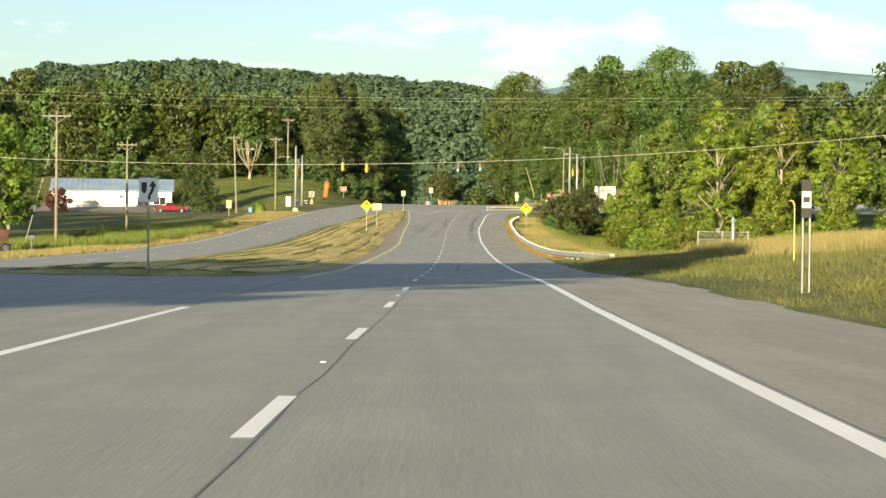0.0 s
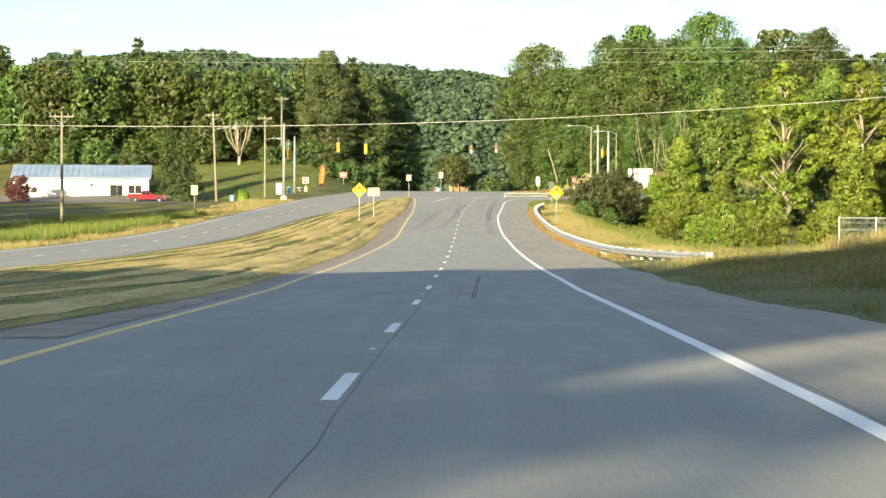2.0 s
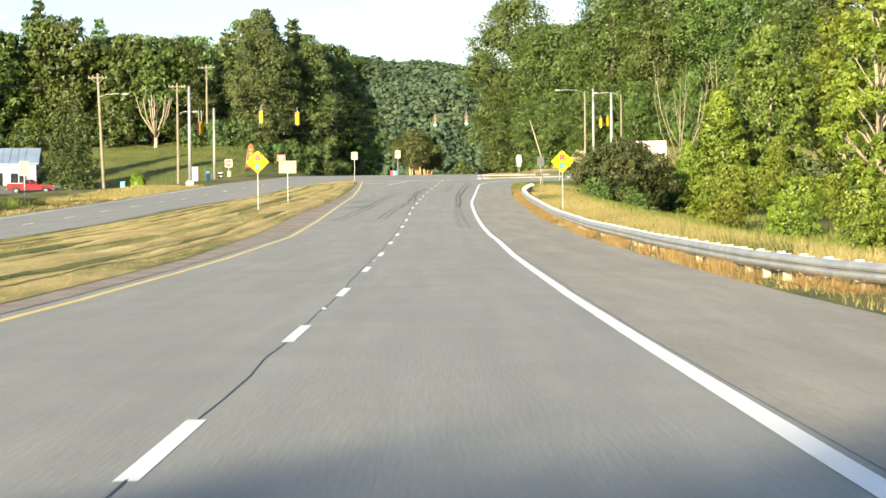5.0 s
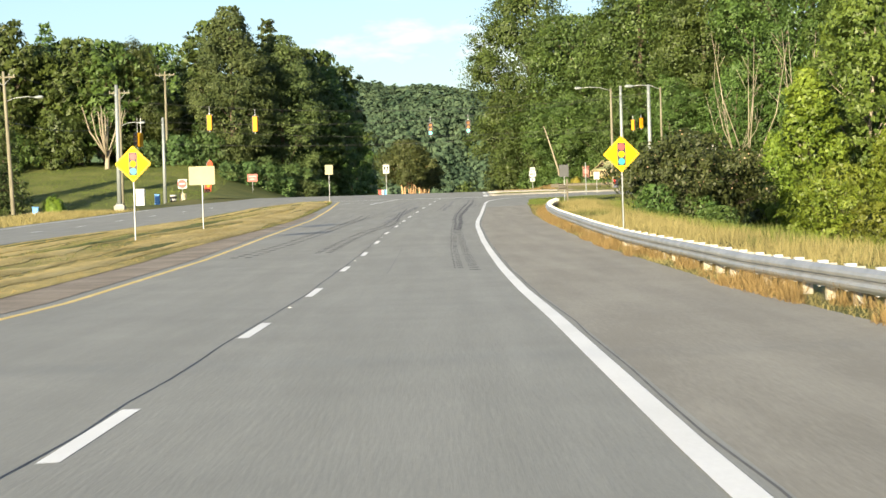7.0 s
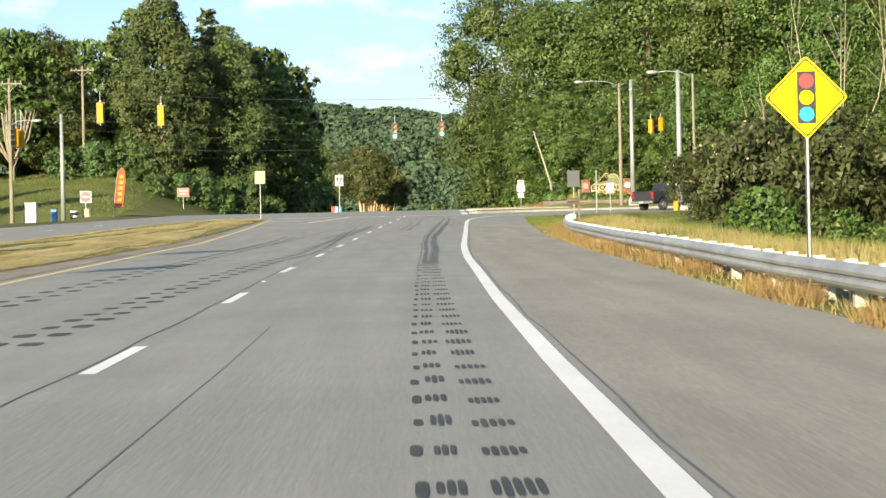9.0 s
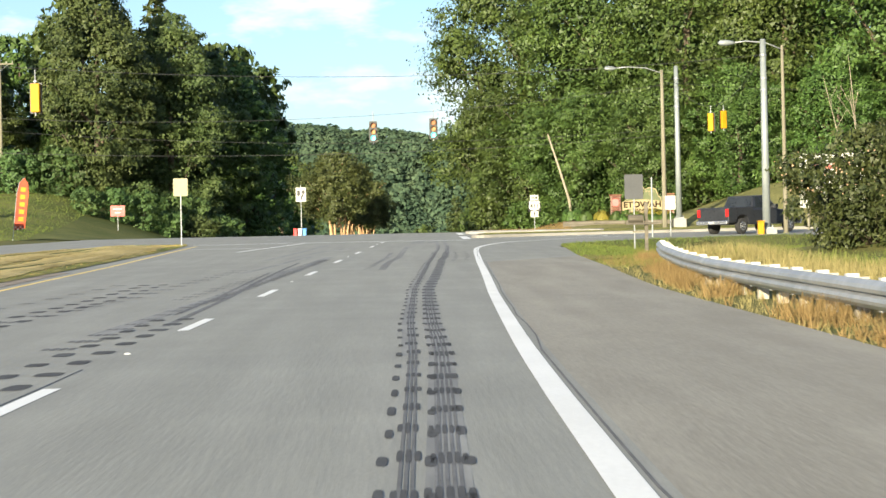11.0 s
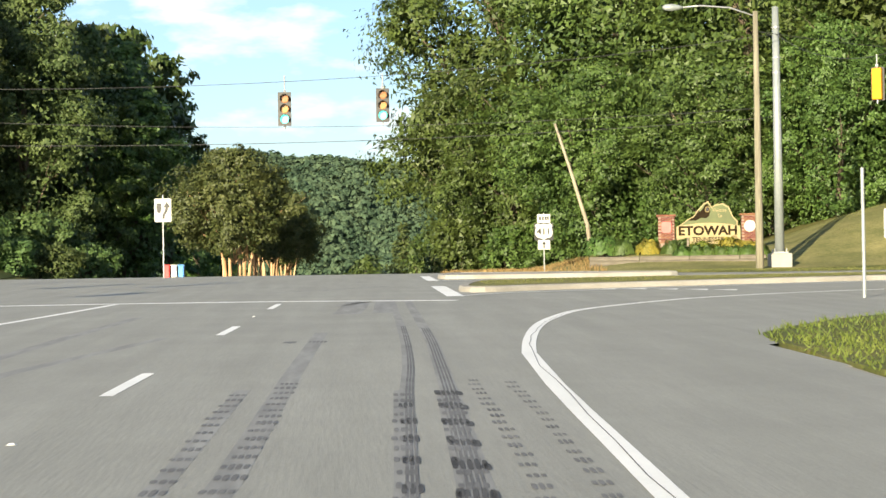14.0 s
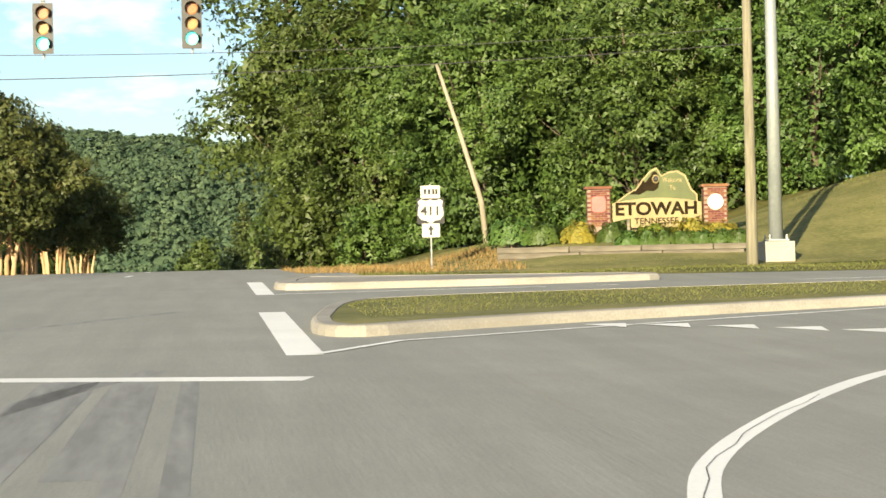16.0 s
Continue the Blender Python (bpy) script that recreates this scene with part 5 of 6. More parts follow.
part("arrow_symbol", Shape().prism([(-.03, -.14), (.03, -.14), (.03, .02), (.09, .02), (0, .15), (-.09, .02), (-.03, .02)], .003, pose(0, -.005, 1.17)), SIGN_BLACK, ar)

for x, y, h, mat, lab in [(12.83, 343.1, 2.8, STEEL_POLE, "thin bare steel post beside the side road")]:
    t = thing("marker_post", lab, "post", pose(x, y, max(road_z(y), land(x, y))))
    part("shaft", Shape().tube([(0, 0, -.3), (0, 0, h)], .04, 8), mat, t)

two = thing("direction_sign", "narrow black and white sign on twin posts", "road sign", pose(6.9, 47.0, road_z(47) - .05))
for dx in (-.07, .08):
    post_part(two, 2.45, .055, x=dx)
sp = plate(two, "panel", rounded(.22, .82, .02), SIGN_BLACK, 0, 2.2)
part("white_field", Shape().box(-.1, -.005, 2.0, .1, -.001, 2.36), SIGN_WHITE, sp)
part("line_of_writing", Shape().box(-.07, -.009, 2.12, .07, -.005, 2.24), SIGN_BLACK, sp)
cul = thing("drain_inlet", "low concrete drain inlet in the grass", "drain", pose(8.3, 50.6, road_z(50) + .0))
part("slab", Shape().box(-.28, -.3, .02, .28, .3, .1), CONCRETE, cul, bevel=.02)
part("wall", Shape().box(-.22, -.26, -.3, .22, .26, .018), SEAL, cul)

# ---- poles, lamps, wires ----
def wood_pole(x, y, zb, zt, arm=0.0, lean=(0, 0), lamp=None, label="weathered wooden utility pole with a cross-arm", r=.16, braces=True, group="utility poles"):
    t = thing("utility_pole", label, "utility pole", pose(x, y, zb), group)
    h = zt - zb
    part("pole", Shape().tube([(lean[0] * u, lean[1] * u, -.4 + (h + .4) * u) for u in (0, .3, .6, 1)], [r, r * .88, r * .75, r * .6], 12), POLE_WOOD, t, smooth=True)
    if arm:
        a = part("cross_arm", Shape().box(lean[0] - arm / 2, lean[1] - .17, h - .55, lean[0] + arm / 2, lean[1] - .06, h - .42), POLE_WOOD, t)
        for k in (-.46, -.25, .25, .46):
            part("insulator", Shape().tube([(lean[0] + k * arm, lean[1] - .11, h - .42), (lean[0] + k * arm, lean[1] - .11, h - .3), (lean[0] + k * arm, lean[1] - .11, h - .22)], [.03, .055, .03], 8), CONCRETE, a)
        if braces:
            for k in (-1, 1):
                part("brace", Shape().tube([(lean[0] + k * arm * .32, lean[1] - .12, h - .55), (lean[0] + k * .05, lean[1] - .14, h - 1.15)], .022, 6), GALV, t)
    if lamp:
        dx, dy, dz = lamp
        a = Vector((lean[0], lean[1], dz))
        e = a + Vector((dx, dy, .35))
        arm_p = part("lamp_arm", Shape().tube([a, a.lerp(e, .35) + Vector((0, 0, .22)), a.lerp(e, .75) + Vector((0, 0, .16)), e], .035, 8), GALV, t, smooth=True)
        d = Vector((dx, dy, 0)).normalized()
        hd = part("lamp_head", Shape().tube([e - d * .05, e + d * .12, e + d * .4, e + d * .68, e + d * .78], [.05, .1, .15, .12, .04], 10), STEEL_POLE, t, smooth=True)
        hd.scale = (1, 1, 1)
    return t
wood_pole(-36.8, 193, land(-36.8, 193), 10.3, 2.6)
wood_pole(-36.56, 232.5, land(-36.56, 232.5), 9.0, 2.2)
wood_pole(-35.6, 339, land(-35.6, 339), 13.6, 2.0, lean=(-.55, 0), lamp=(2.6, -.2, 10.6), label="leaning wooden utility pole with a street lamp", r=.2)
wood_pole(-33.5, 386, land(-33.5, 386), 15.1, 2.2, lamp=(1.9, -.2, 9.5), label="wooden utility pole with a street lamp", r=.2)
wood_pole(-35.8, 442, land(-35.8, 442), 21.0, 2.6, label="tall wooden utility pole on the lawn", r=.2)
wood_pole(-35.6, 478, land(-35.6, 478), 22.0, 2.4, label="wooden utility pole among the trees", r=.2)
wood_pole(18.32, 382.27, 2.7, 13.3, 0, lamp=(-3.0, -.2, 10.4), label="bare wooden pole with a street lamp arm", r=.17)
wood_pole(19.9, 347.5, road_z(347.5), 11.2, 0, lamp=(-2.4, -.2, 9.0), label="grey wooden pole with a street lamp arm", r=.12)
wood_pole(-38, 150, land(-38, 150), 5.7, 0, label="short wooden service pole", r=.14)
wood_pole(46, 150, land(46, 150), 9.8, 0, label="short wooden service pole", r=.14)

def steel_pole(x, y, zb, zt, r=.2, label="tall tapered steel signal pole on a concrete base"):
    t = thing("signal_pole", label, "signal pole", pose(x, y, zb), "signal poles")
    h = zt - zb
    part("shaft", Shape().tube([(0, 0, .3), (0, 0, h * .5), (0, 0, h)], [r, r * .85, r * .68], 16), STEEL_POLE, t, smooth=True)
    part("cap", Shape().tube([(0, 0, h), (0, 0, h + .06)], [r * .74, r * .5], 16), STEEL_POLE, t)
    b = part("base", Shape().box(-.43, -.43, -.4, .43, .43, .26), CONCRETE, t, bevel=.03, label="concrete footing")
    f = part("flange", Shape().box(-.3, -.3, .27, .3, .3, .32), GALV, t)
    for bx in (-.24, .24):
        for by in (-.24, .24):
            part("bolt", Shape().tube([(bx, by, .32), (bx, by, .45)], .03, 6), GALV, f)
    for z in (h * .92, h * .8, h * .74):
        part("band", Shape().tube([(0, 0, z), (0, 0, z + .06)], r * .8 + .012, 14), GALV, t)
    return t
steel_pole(19.5, 384.08, 3.35, 13.66)
near_pole = steel_pole(18.7, 346.0, road_z(345.4), 11.3)
steel_pole(-25.92, 333.9, 1.75, 11.8)
steel_pole(-28.4, 381.6, 2.2, 11.6)

def wire(a, b, sag=.4, r=.014, mat=CABLE, label="black cable strung between poles"):
    a, b = Vector(a), Vector(b)
    pts = [a.lerp(b, i / 20) + Vector((0, 0, -sag * 4 * (i / 20) * (1 - i / 20))) for i in range(21)]
    ob = part("overhead_wire", Shape().tube(pts, r, 5), mat)
    return tagged(ob, label, "cable", "overhead wires")
F_, E_, S_, R_ = (-25.92, 333.9), (-28.4, 381.6), (19.5, 384.08), (18.7, 346.0)
wire((*F_, 10.6), (*R_, 10.6), 1.2, .011)
wire((*E_, 11.2), (*S_, 12.6), 1.3, .011)
wire((*E_, 8.9), (*S_, 9.2), .8, .012)
wire((*R_, 10.6), (*S_, 12.6), 2.0, .011)
wire((*F_, 10.6), (*E_, 11.2), .8, .011)
wire((-38, 150, 5.2), (46, 150, 9.3), 2.09, .012, CABLE_PALE, "pale bare service cable crossing over the road")
for dz in (0, .7, 1.0):
    wire((-90, 205, 13.2 + dz), (90, 200, 13.8 + dz), 2.2, .005, CABLE_PALE, "pale power line crossing over the road")
for dx in (-1.1, 1.1):
    wire((-36.8 + dx, 193, 10.0), (-36.56 + dx, 232.5, 8.7), .5, .009)
    wire((-36.56 + dx, 232.5, 8.7), (-36.1 + dx, 339, 13.3), 1.6, .009)
    wire((-36.1 + dx, 339, 13.3), (-33.5 + dx, 386, 14.8), .9, .009)
    wire((-33.5 + dx, 386, 14.8), (-35.8 + dx, 442, 20.7), .9, .009)
    wire((-36.8 + dx, 193, 10.0), (-38.5 + dx, 118, 9.5), 1.0, .012)
wire((-36.1, 339, 9.5), (-33.5, 386, 11.3), .8, .02)
wire((-33.5, 386, 11.3), (18.3, 382.3, 9.4), 1.2, .009)
wire((18.3, 382.3, 12.5), (60, 420, 16), 1.0, .012)

def signal(x, y, zc, turn, zwire, lit_green=False, size=1.18):
    """A three-lens signal head; turn 0 faces back along the road."""
    t = thing("traffic_signal", "yellow three-lens traffic signal hung from a cable", "traffic signal", pose(x, y, zc, 0, 0, turn), "traffic signals")
    part("housing", Shape().box(-.17, .0, -.54, .17, .2, .54), SIGNAL_YELLOW, t, bevel=.03)
    part("face", Shape().prism(rounded(.46, 1.16, .03), .02, pose(0, -.022, 0)), SIGN_BLACK, t)
    for dz, m in ((.35, LENS_RED), (0, LENS_AMBER), (-.35, LENS_GREEN if lit_green else LENS_RED)):
        l = part("lens", Shape().tube([(0, -.022, dz), (0, -.035, dz)], [.145, .12], 18), m, t)
        v = Shape()
        n = 14
        for i in range(n + 1):
            w = radians(-35 + 250 * i / n)
            for rr, yy in ((.155, -.02), (.155, -.24 + .06 * abs(i - n / 2) / n * 2), (.15, -.02), (.15, -.24 + .06 * abs(i - n / 2) / n * 2)):
                v.v.append((rr * math.cos(w), yy, dz + rr * math.sin(w)))
        v.f = [(4 * i + a, 4 * i + 4 + a, 4 * i + 4 + b, 4 * i + b) for i in range(n) for a, b in ((0, 1), (2, 3), (1, 3))]
        part("visor", v, SIGN_BLACK, t)
    part("hanger", Shape().tube([(0, .1, .54), (0, .1, max(.7, zwire - zc))], .025, 8).tube([(-.05, .1, .62), (.05, .1, .62)], .05, 8), GALV, t)
    part("tail_bracket", Shape().tube([(0, .1, -.54), (0, .1, -.68)], .03, 8), GALV, t)
    t.scale = (size, size, size)
    return t
signal(-.6, 384.1, 9.75, -2, 10.9, True)
signal(3.38, 384.5, 9.9, -2, 11.0, True)
signal(-18.8, 338, 8.75, 176, 9.9)
signal(-15.05, 338.6, 8.55, 176, 9.6)
signal(19.15, 366.3, 8.75, 150, 9.75, size=.95)
signal(19.95, 367.3, 8.95, 205, 9.85, size=.95)
signal(-27.5, 355.6, 8.3, -62, 10.0)
signal(-27.3, 356.6, 8.3, -118, 10.0)

# ---- welcome sign with brick piers ----
TOWN = pose(18.1, 393.0, 4.3, 0, 0, -8)
def pier(x):
    p = thing("brick_pier", "square red brick pier with a white medallion", "brick pier", TOWN @ pose(x, 0, 0), "brick piers")
    core = part("core", Shape().box(-.36, -.34, -.5, .36, .34, 1.2), MORTAR, p)
    cap = part("cap", Shape().box(-.44, -.43, 1.2, .44, .43, 1.29), BRICK, p, bevel=.015)
    me = Shape().box(-.1, 0, -.032, .1, .03, .032).mesh("brick", BRICK)
    for row in range(16):
        z = .04 + row * .073
        for i in range(-1, 4):
            xx = -.36 + .105 + i * .215 + (.107 if row % 2 else 0)
            if -.37 < xx - .1 and xx + .1 < .4:
                b = part("brick", me, None, p)
                b.matrix_basis = pose(xx, -.365, z)
        for i in range(3):
            for side in (-1, 1):
                b = part("brick", me, None, p)
                b.matrix_basis = pose(side * .365, -.24 + i * .215 + (.08 if row % 2 else 0), z, 0, 0, 90 if side > 0 else -90)
    part("medallion", Shape().prism(disc(.26, 24) if x > 0 else rounded(.44, .5, .1), .02, pose(0, -.4, .72)), SIGN_WHITE if x > 0 else SIGN_PINK, p, label="pale medallion")
    return p
pier(-1.86)
pier(1.86)
board = thing("welcome_sign", "carved olive and gold town welcome sign on posts", "welcome sign", TOWN @ pose(0, 0, .22))
hill_top = [(-1.75, .62), (-1.2, .95), (-.85, 1.1), (-.55, 1.45), (-.2, 1.75), (.05, 1.85), (.25, 1.55), (.55, 1.68), (.95, 1.72), (1.3, 1.55), (1.55, 1.05), (1.8, .85)]
part("upper_board", Shape().prism([(1.8, .4), (-1.75, .4)] + hill_top, .06, pose(0, .02, 0)), SIGN_GOLD, board)
inner = [(x * .955, .44 + (z - .44) * .945) for x, z in hill_top]
part("mountain_field", Shape().prism([(1.72, .44), (-1.68, .44)] + inner, .02, pose(0, -.004, 0)), SIGN_OLIVE, board)
loco = part("locomotive_relief", Shape().prism([(-1.15, .9), (-.95, 1.02), (-.9, .98), (-.6, 1.28), (-.55, 1.4), (-.45, 1.3), (-.2, 1.55), (-.12, 1.68), (.0, 1.7), (.12, 1.55), (.14, 1.3), (.08, 1.1), (-.1, 1.0), (-.4, 1.02), (-.7, .88)], .04, pose(0, -.05, 0)), SIGN_BROWN, board)
part("boiler_front", Shape().tube([(0, -.06, 1.42), (0, -.1, 1.42)], [.16, .13], 18), SIGN_GOLD, loco)
part("smoke_box_door", Shape().tube([(0, -.1, 1.42), (0, -.13, 1.42)], [.11, .05], 16), SIGN_BLACK, loco)
part("name_board", Shape().prism([(-1.95, -.1), (-1.3, .02), (-.6, .09), (0, .11), (.6, .09), (1.3, .02), (1.95, -.1), (1.95, .58), (1.3, .68), (.6, .74), (0, .76), (-.6, .74), (-1.3, .68), (-1.95, .58)], .06, pose(0, -.03, 0)), SIGN_GOLD, board)
part("lower_board", Shape().prism([(-1.1, -.3), (1.1, -.3), (1.1, .08), (0, .12), (-1.1, .08)], .05, pose(0, -.02, 0)), SIGN_GOLD, board)
letters(board, "ETOWAH", .62, SIGN_BROWN, 0, .35, -.036, width=3.5, bold=.022)
letters(board, "TENNESSEE", .3, SIGN_BROWN, 0, -.08, -.036, width=1.9, bold=.006)
letters(board, "Welcome", .26, SIGN_GOLD, .72, 1.38, -.008, width=.85)
letters(board, "To", .24, SIGN_GOLD, .72, 1.1, -.008)
for x in (-1.2, 1.2):
    part("post", Shape().box(x - .06, .06, -.6, x + .06, .16, .6), TIMBER, board)
board.scale = (.745, 1, .9)
part("rail", Shape().box(-2.0, .0, -.5, 2.0, .06, -.38), SIGN_GOLD, board)
def timber(x0, x1, y, z):
    t = thing("landscape_timber", "weathered grey landscape timber edging the flower bed", "timber", pose((x0 + x1) / 2, y, z, 0, 0, -4), "bed timbers")
    part("beam", Shape().box(-(x1 - x0) / 2, -.09, 0, (x1 - x0) / 2, .09, .17), TIMBER, t, bevel=.02)
for k in range(3):
    x = 12.0
    while x < 19.2:
        l = 2.4 if (k + int(x)) % 2 else 2.1
        timber(x + .02, min(19.4, x + l), 386.8 + .06 * k - (x - 12) * .07, 3.1 + .175 * k)
        x += l

# ---- building, parked vehicles ----
def shed():
    t = thing("building", "low white building with a blue-grey metal roof", "building", pose(-53.6, 396, 1.85, 0, 0, 7))
    L, D, H, R = 22.0, 11.0, 3.5, 5.5
    part("wall", Shape().box(-L, 0, -1, 0, .2, H).box(-L, D - .2, -1, 0, D, H).box(-L, .2, -1, -L + .2, D - .2, H).box(-.2, .2, -1, 0, D - .2, H), WALL_WHITE, t)
    part("gable", Shape().add([(-.1, 0, H), (-.1, D, H), (-.1, D / 2, R), (0, 0, H), (0, D, H), (0, D / 2, R)], [(0, 1, 2), (3, 5, 4), (0, 3, 4, 1), (1, 4, 5, 2), (2, 5, 3, 0)]), ROOF_BLUE, t)
    s = Shape()
    for y0, y1 in ((-.5, D / 2), (D + .5, D / 2)):
        s.add([(-L - .4, y0, H - .15), (.4, y0, H - .15), (.4, y1, R + .05), (-L - .4, y1, R + .05), (-L - .4, y0, H - .27), (.4, y0, H - .27), (.4, y1, R - .07), (-L - .4, y1, R - .07)],
              [(0, 1, 2, 3), (4, 7, 6, 5), (0, 4, 5, 1), (1, 5, 6, 2), (2, 6, 7, 3), (3, 7, 4, 0)])
    roof = part("roof", s, ROOF_BLUE, t)
    seam = Shape().add([(-.02, -.5, H - .15), (.02, -.5, H - .15), (.02, D / 2, R + .05), (-.02, D / 2, R + .05), (-.02, -.5, H - .09), (.02, -.5, H - .09), (.02, D / 2, R + .11), (-.02, D / 2, R + .11)],
                       [(4, 5, 6, 7), (0, 1, 5, 4), (1, 2, 6, 5), (3, 0, 4, 7)]).mesh("roof_seam", ROOF_BLUE)
    for i in range(21):
        part("roof_seam", seam, None, roof).matrix_basis = pose(-L + .5 + i, 0, 0)
    part("door", Shape().box(-6.3, -.05, 0, -5.2, .0, 2.15), DARK_GLASS, t)
    part("door", Shape().box(-5.15, -.05, 0, -4.3, .0, 2.15), DARK_GLASS, t)
    w = part("window", Shape().box(-3.3, -.05, .8, -1.2, .0, 2.1), DARK_GLASS, t)
    part("frame", Shape().box(-3.42, -.07, .7, -1.08, -.05, .8).box(-3.42, -.07, 2.1, -1.08, -.05, 2.2).box(-3.42, -.07, .8, -3.3, -.05, 2.1).box(-1.2, -.07, .8, -1.08, -.05, 2.1).box(-2.3, -.07, .8, -2.2, -.05, 2.1), WALL_WHITE, w)
    part("window", Shape().box(.0, 3.2, 1.0, .04, 4.4, 2.2), DARK_GLASS, t)
    part("wall_lamp", Shape().box(-9.6, -.2, 2.0, -9.1, -.0, 2.3), SIGN_BLACK, t)
    part("tyre_sign", Shape().tube([(-18.6, -.12, 1.3), (-18.6, -.0, 1.3)], .5, 18), TYRE, t)
shed()

def wheel(parent, x, y, r=.39, w=.26):
    s = -1 if y < 0 else 1
    o = part("wheel", Shape().tube([(x, y - w / 2, r), (x, y - w * .35, r), (x, y + w * .35, r), (x, y + w / 2, r)], [r * .88, r, r, r * .88], 22), TYRE, parent, smooth=False)
    part("rim", Shape().tube([(x, y + s * w * .42, r), (x, y + s * (w / 2 + .012), r)], [r * .62, r * .56], 16), CHROME, o)
    for k in range(5):
        a = 2 * math.pi * k / 5
        part("spoke_gap", Shape().prism(disc(r * .13, 8, x + r * .36 * math.cos(a), r + r * .36 * math.sin(a)), .004, pose(0, y + s * (w / 2 + .013), 0)), TYRE, o)
    return o

def pickup(name, at, paint, label, plate_bars=True):
    """A crew-cab pickup, its nose along +x, 5.8 m long."""
    t = thing(name, label, "pickup truck", at)
    W = 1.94
    side = [(-2.9, .62), (-2.9, 1.26), (-2.84, 1.32), (-.95, 1.32), (-.95, 1.2), (1.1, 1.16), (2.6, 1.08), (2.86, .98), (2.92, .72), (2.9, .5), (2.45, .5), (2.38, .78), (2.2, .9), (1.75, .9), (1.55, .78), (1.48, .45), (-1.32, .45), (-1.4, .8), (-1.55, .92), (-2.05, .92), (-2.22, .78), (-2.3, .56)]
    part("body", Shape().prism(side, W, pose(0, -W / 2, 0)), paint, t, bevel=.05)
    part("bed_opening", Shape().box(-2.8, -W / 2 + .12, 1.3, -1.0, W / 2 - .12, 1.325), SEAL, t)
    cab = Shape()
    lo, hi = [(-.98, 1.2), (1.15, 1.16)], [(-.72, 1.86), (.35, 1.88)]
    wl, wh = W / 2 - .03, W / 2 - .2
    pts = [(lo[0][0], -wl, lo[0][1]), (lo[1][0], -wl, lo[1][1]), (hi[1][0], -wh, hi[1][1]), (hi[0][0], -wh, hi[0][1])]
    pts += [(x, -y, z) for x, y, z in pts]
    cab.add(pts, [(0, 1, 2, 3), (7, 6, 5, 4), (3, 2, 6, 7), (0, 3, 7, 4), (1, 5, 6, 2)])
    part("cab", cab, paint, t, bevel=.04)
    def pane(a, b, c, d, n):
        return part("window", Shape().add([Vector(p) + Vector(n) * .008 for p in (a, b, c, d)] + [Vector(p) - Vector(n) * .01 for p in (a, b, c, d)], [(0, 1, 2, 3), (7, 6, 5, 4), (0, 4, 5, 1), (1, 5, 6, 2), (2, 6, 7, 3), (3, 7, 4, 0)]), DARK_GLASS, t)
    def mixp(u, v, s):
        x0, x1 = lo[0][0] + (lo[1][0] - lo[0][0]) * u, hi[0][0] + (hi[1][0] - hi[0][0]) * u
        return (x0 + (x1 - x0) * v, s * (wl + (wh - wl) * v), 1.18 + .7 * v)
    for s in (-1, 1):
        for u0, u1 in ((.1, .44), (.49, .86)):
            pane(mixp(u0, .12, s), mixp(u1, .12, s), mixp(u1 - .04, .86, s), mixp(u0 + .04, .86, s), (0, s, .2))
    pane((-.95, -.8, 1.26), (-.95, .8, 1.26), (-.76, .72, 1.79), (-.76, -.72, 1.79), (-.95, 0, .25))
    pane((1.1, -.82, 1.24), (1.1, .82, 1.24), (.42, .72, 1.8), (.42, -.72, 1.8), (.7, 0, .7))
    for x in (-1.8, 1.98):
        for y in (-.84, .84):
            wheel(t, x, y)
    part("rear_bumper", Shape().box(-3.06, -.95, .5, -2.88, .95, .68), CHROME, t, bevel=.03)
    part("front_bumper", Shape().box(2.86, -.95, .42, 3.02, .95, .66), CHROME, t, bevel=.03)
    part("tailgate", Shape().box(-2.93, -.74, .74, -2.9, .74, 1.24), paint, t, bevel=.01)
    for y in (-.87, .87):
        part("tail_light", Shape().box(-2.93, y - .09, .86, -2.88, y + .09, 1.24), LAMP_RED, t, bevel=.01)
        part("headlight", Shape().box(2.8, y - .14, .84, 2.93, y + .1, 1.0), CHROME, t, bevel=.02)
        m = part("mirror", Shape().box(.72, y * 1.16 - .12, 1.2, .86, y * 1.16 + .12, 1.42), paint, t, bevel=.03)
    part("plate_bar", Shape().box(-3.075, -.16, .55, -3.062, .16, .64), SIGN_WHITE, t)
    return t
pickup("pickup_truck", pose(18.4, 349, road_z(349) + .0, 0, -1.5, 43), CAR_GREY, "dark grey crew-cab pickup on the side road")
pickup("parked_pickup", pose(-52.6, 387, land(-52.6, 387) - .05, 0, 0, 8), CAR_RED, "red pickup parked before the white building")

# ---- roadside odds and ends ----
flag = thing("feather_banner", "orange-red feather banner with checkered ends", "banner", pose(-25.2, 388.4, land(-25.2, 388.4), 0, 6, 0))
part("pole", Shape().tube([(0, 0, -.2), (0, 0, 3.2), (.12, 0, 4.0), (.4, 0, 4.3)], .025, 6), GALV, flag)
cloth = part("cloth", Shape().prism([(.03, .7), (.75, .9), (.8, 3.2), (.68, 4.0), (.42, 4.28), (.14, 3.95), (.03, 3.2)], .015, pose(0, 0, 0)), FLAG_RED, flag)
for i in range(4):
    for j in range(2):
        part("check", Shape().box(.08 + .16 * i, -.012, .72 + .14 * j + .05 * i * .4, .16 + .16 * i, -.002, .84 + .14 * j + .05 * i * .4), SIGN_WHITE if (i + j) % 2 else SIGN_BLACK, cloth)
for i in range(5):
    part("line_of_writing", Shape().box(.25, -.012, 1.35 + .5 * i, .6, -.004, 1.65 + .5 * i), SIGNAL_YELLOW, cloth)
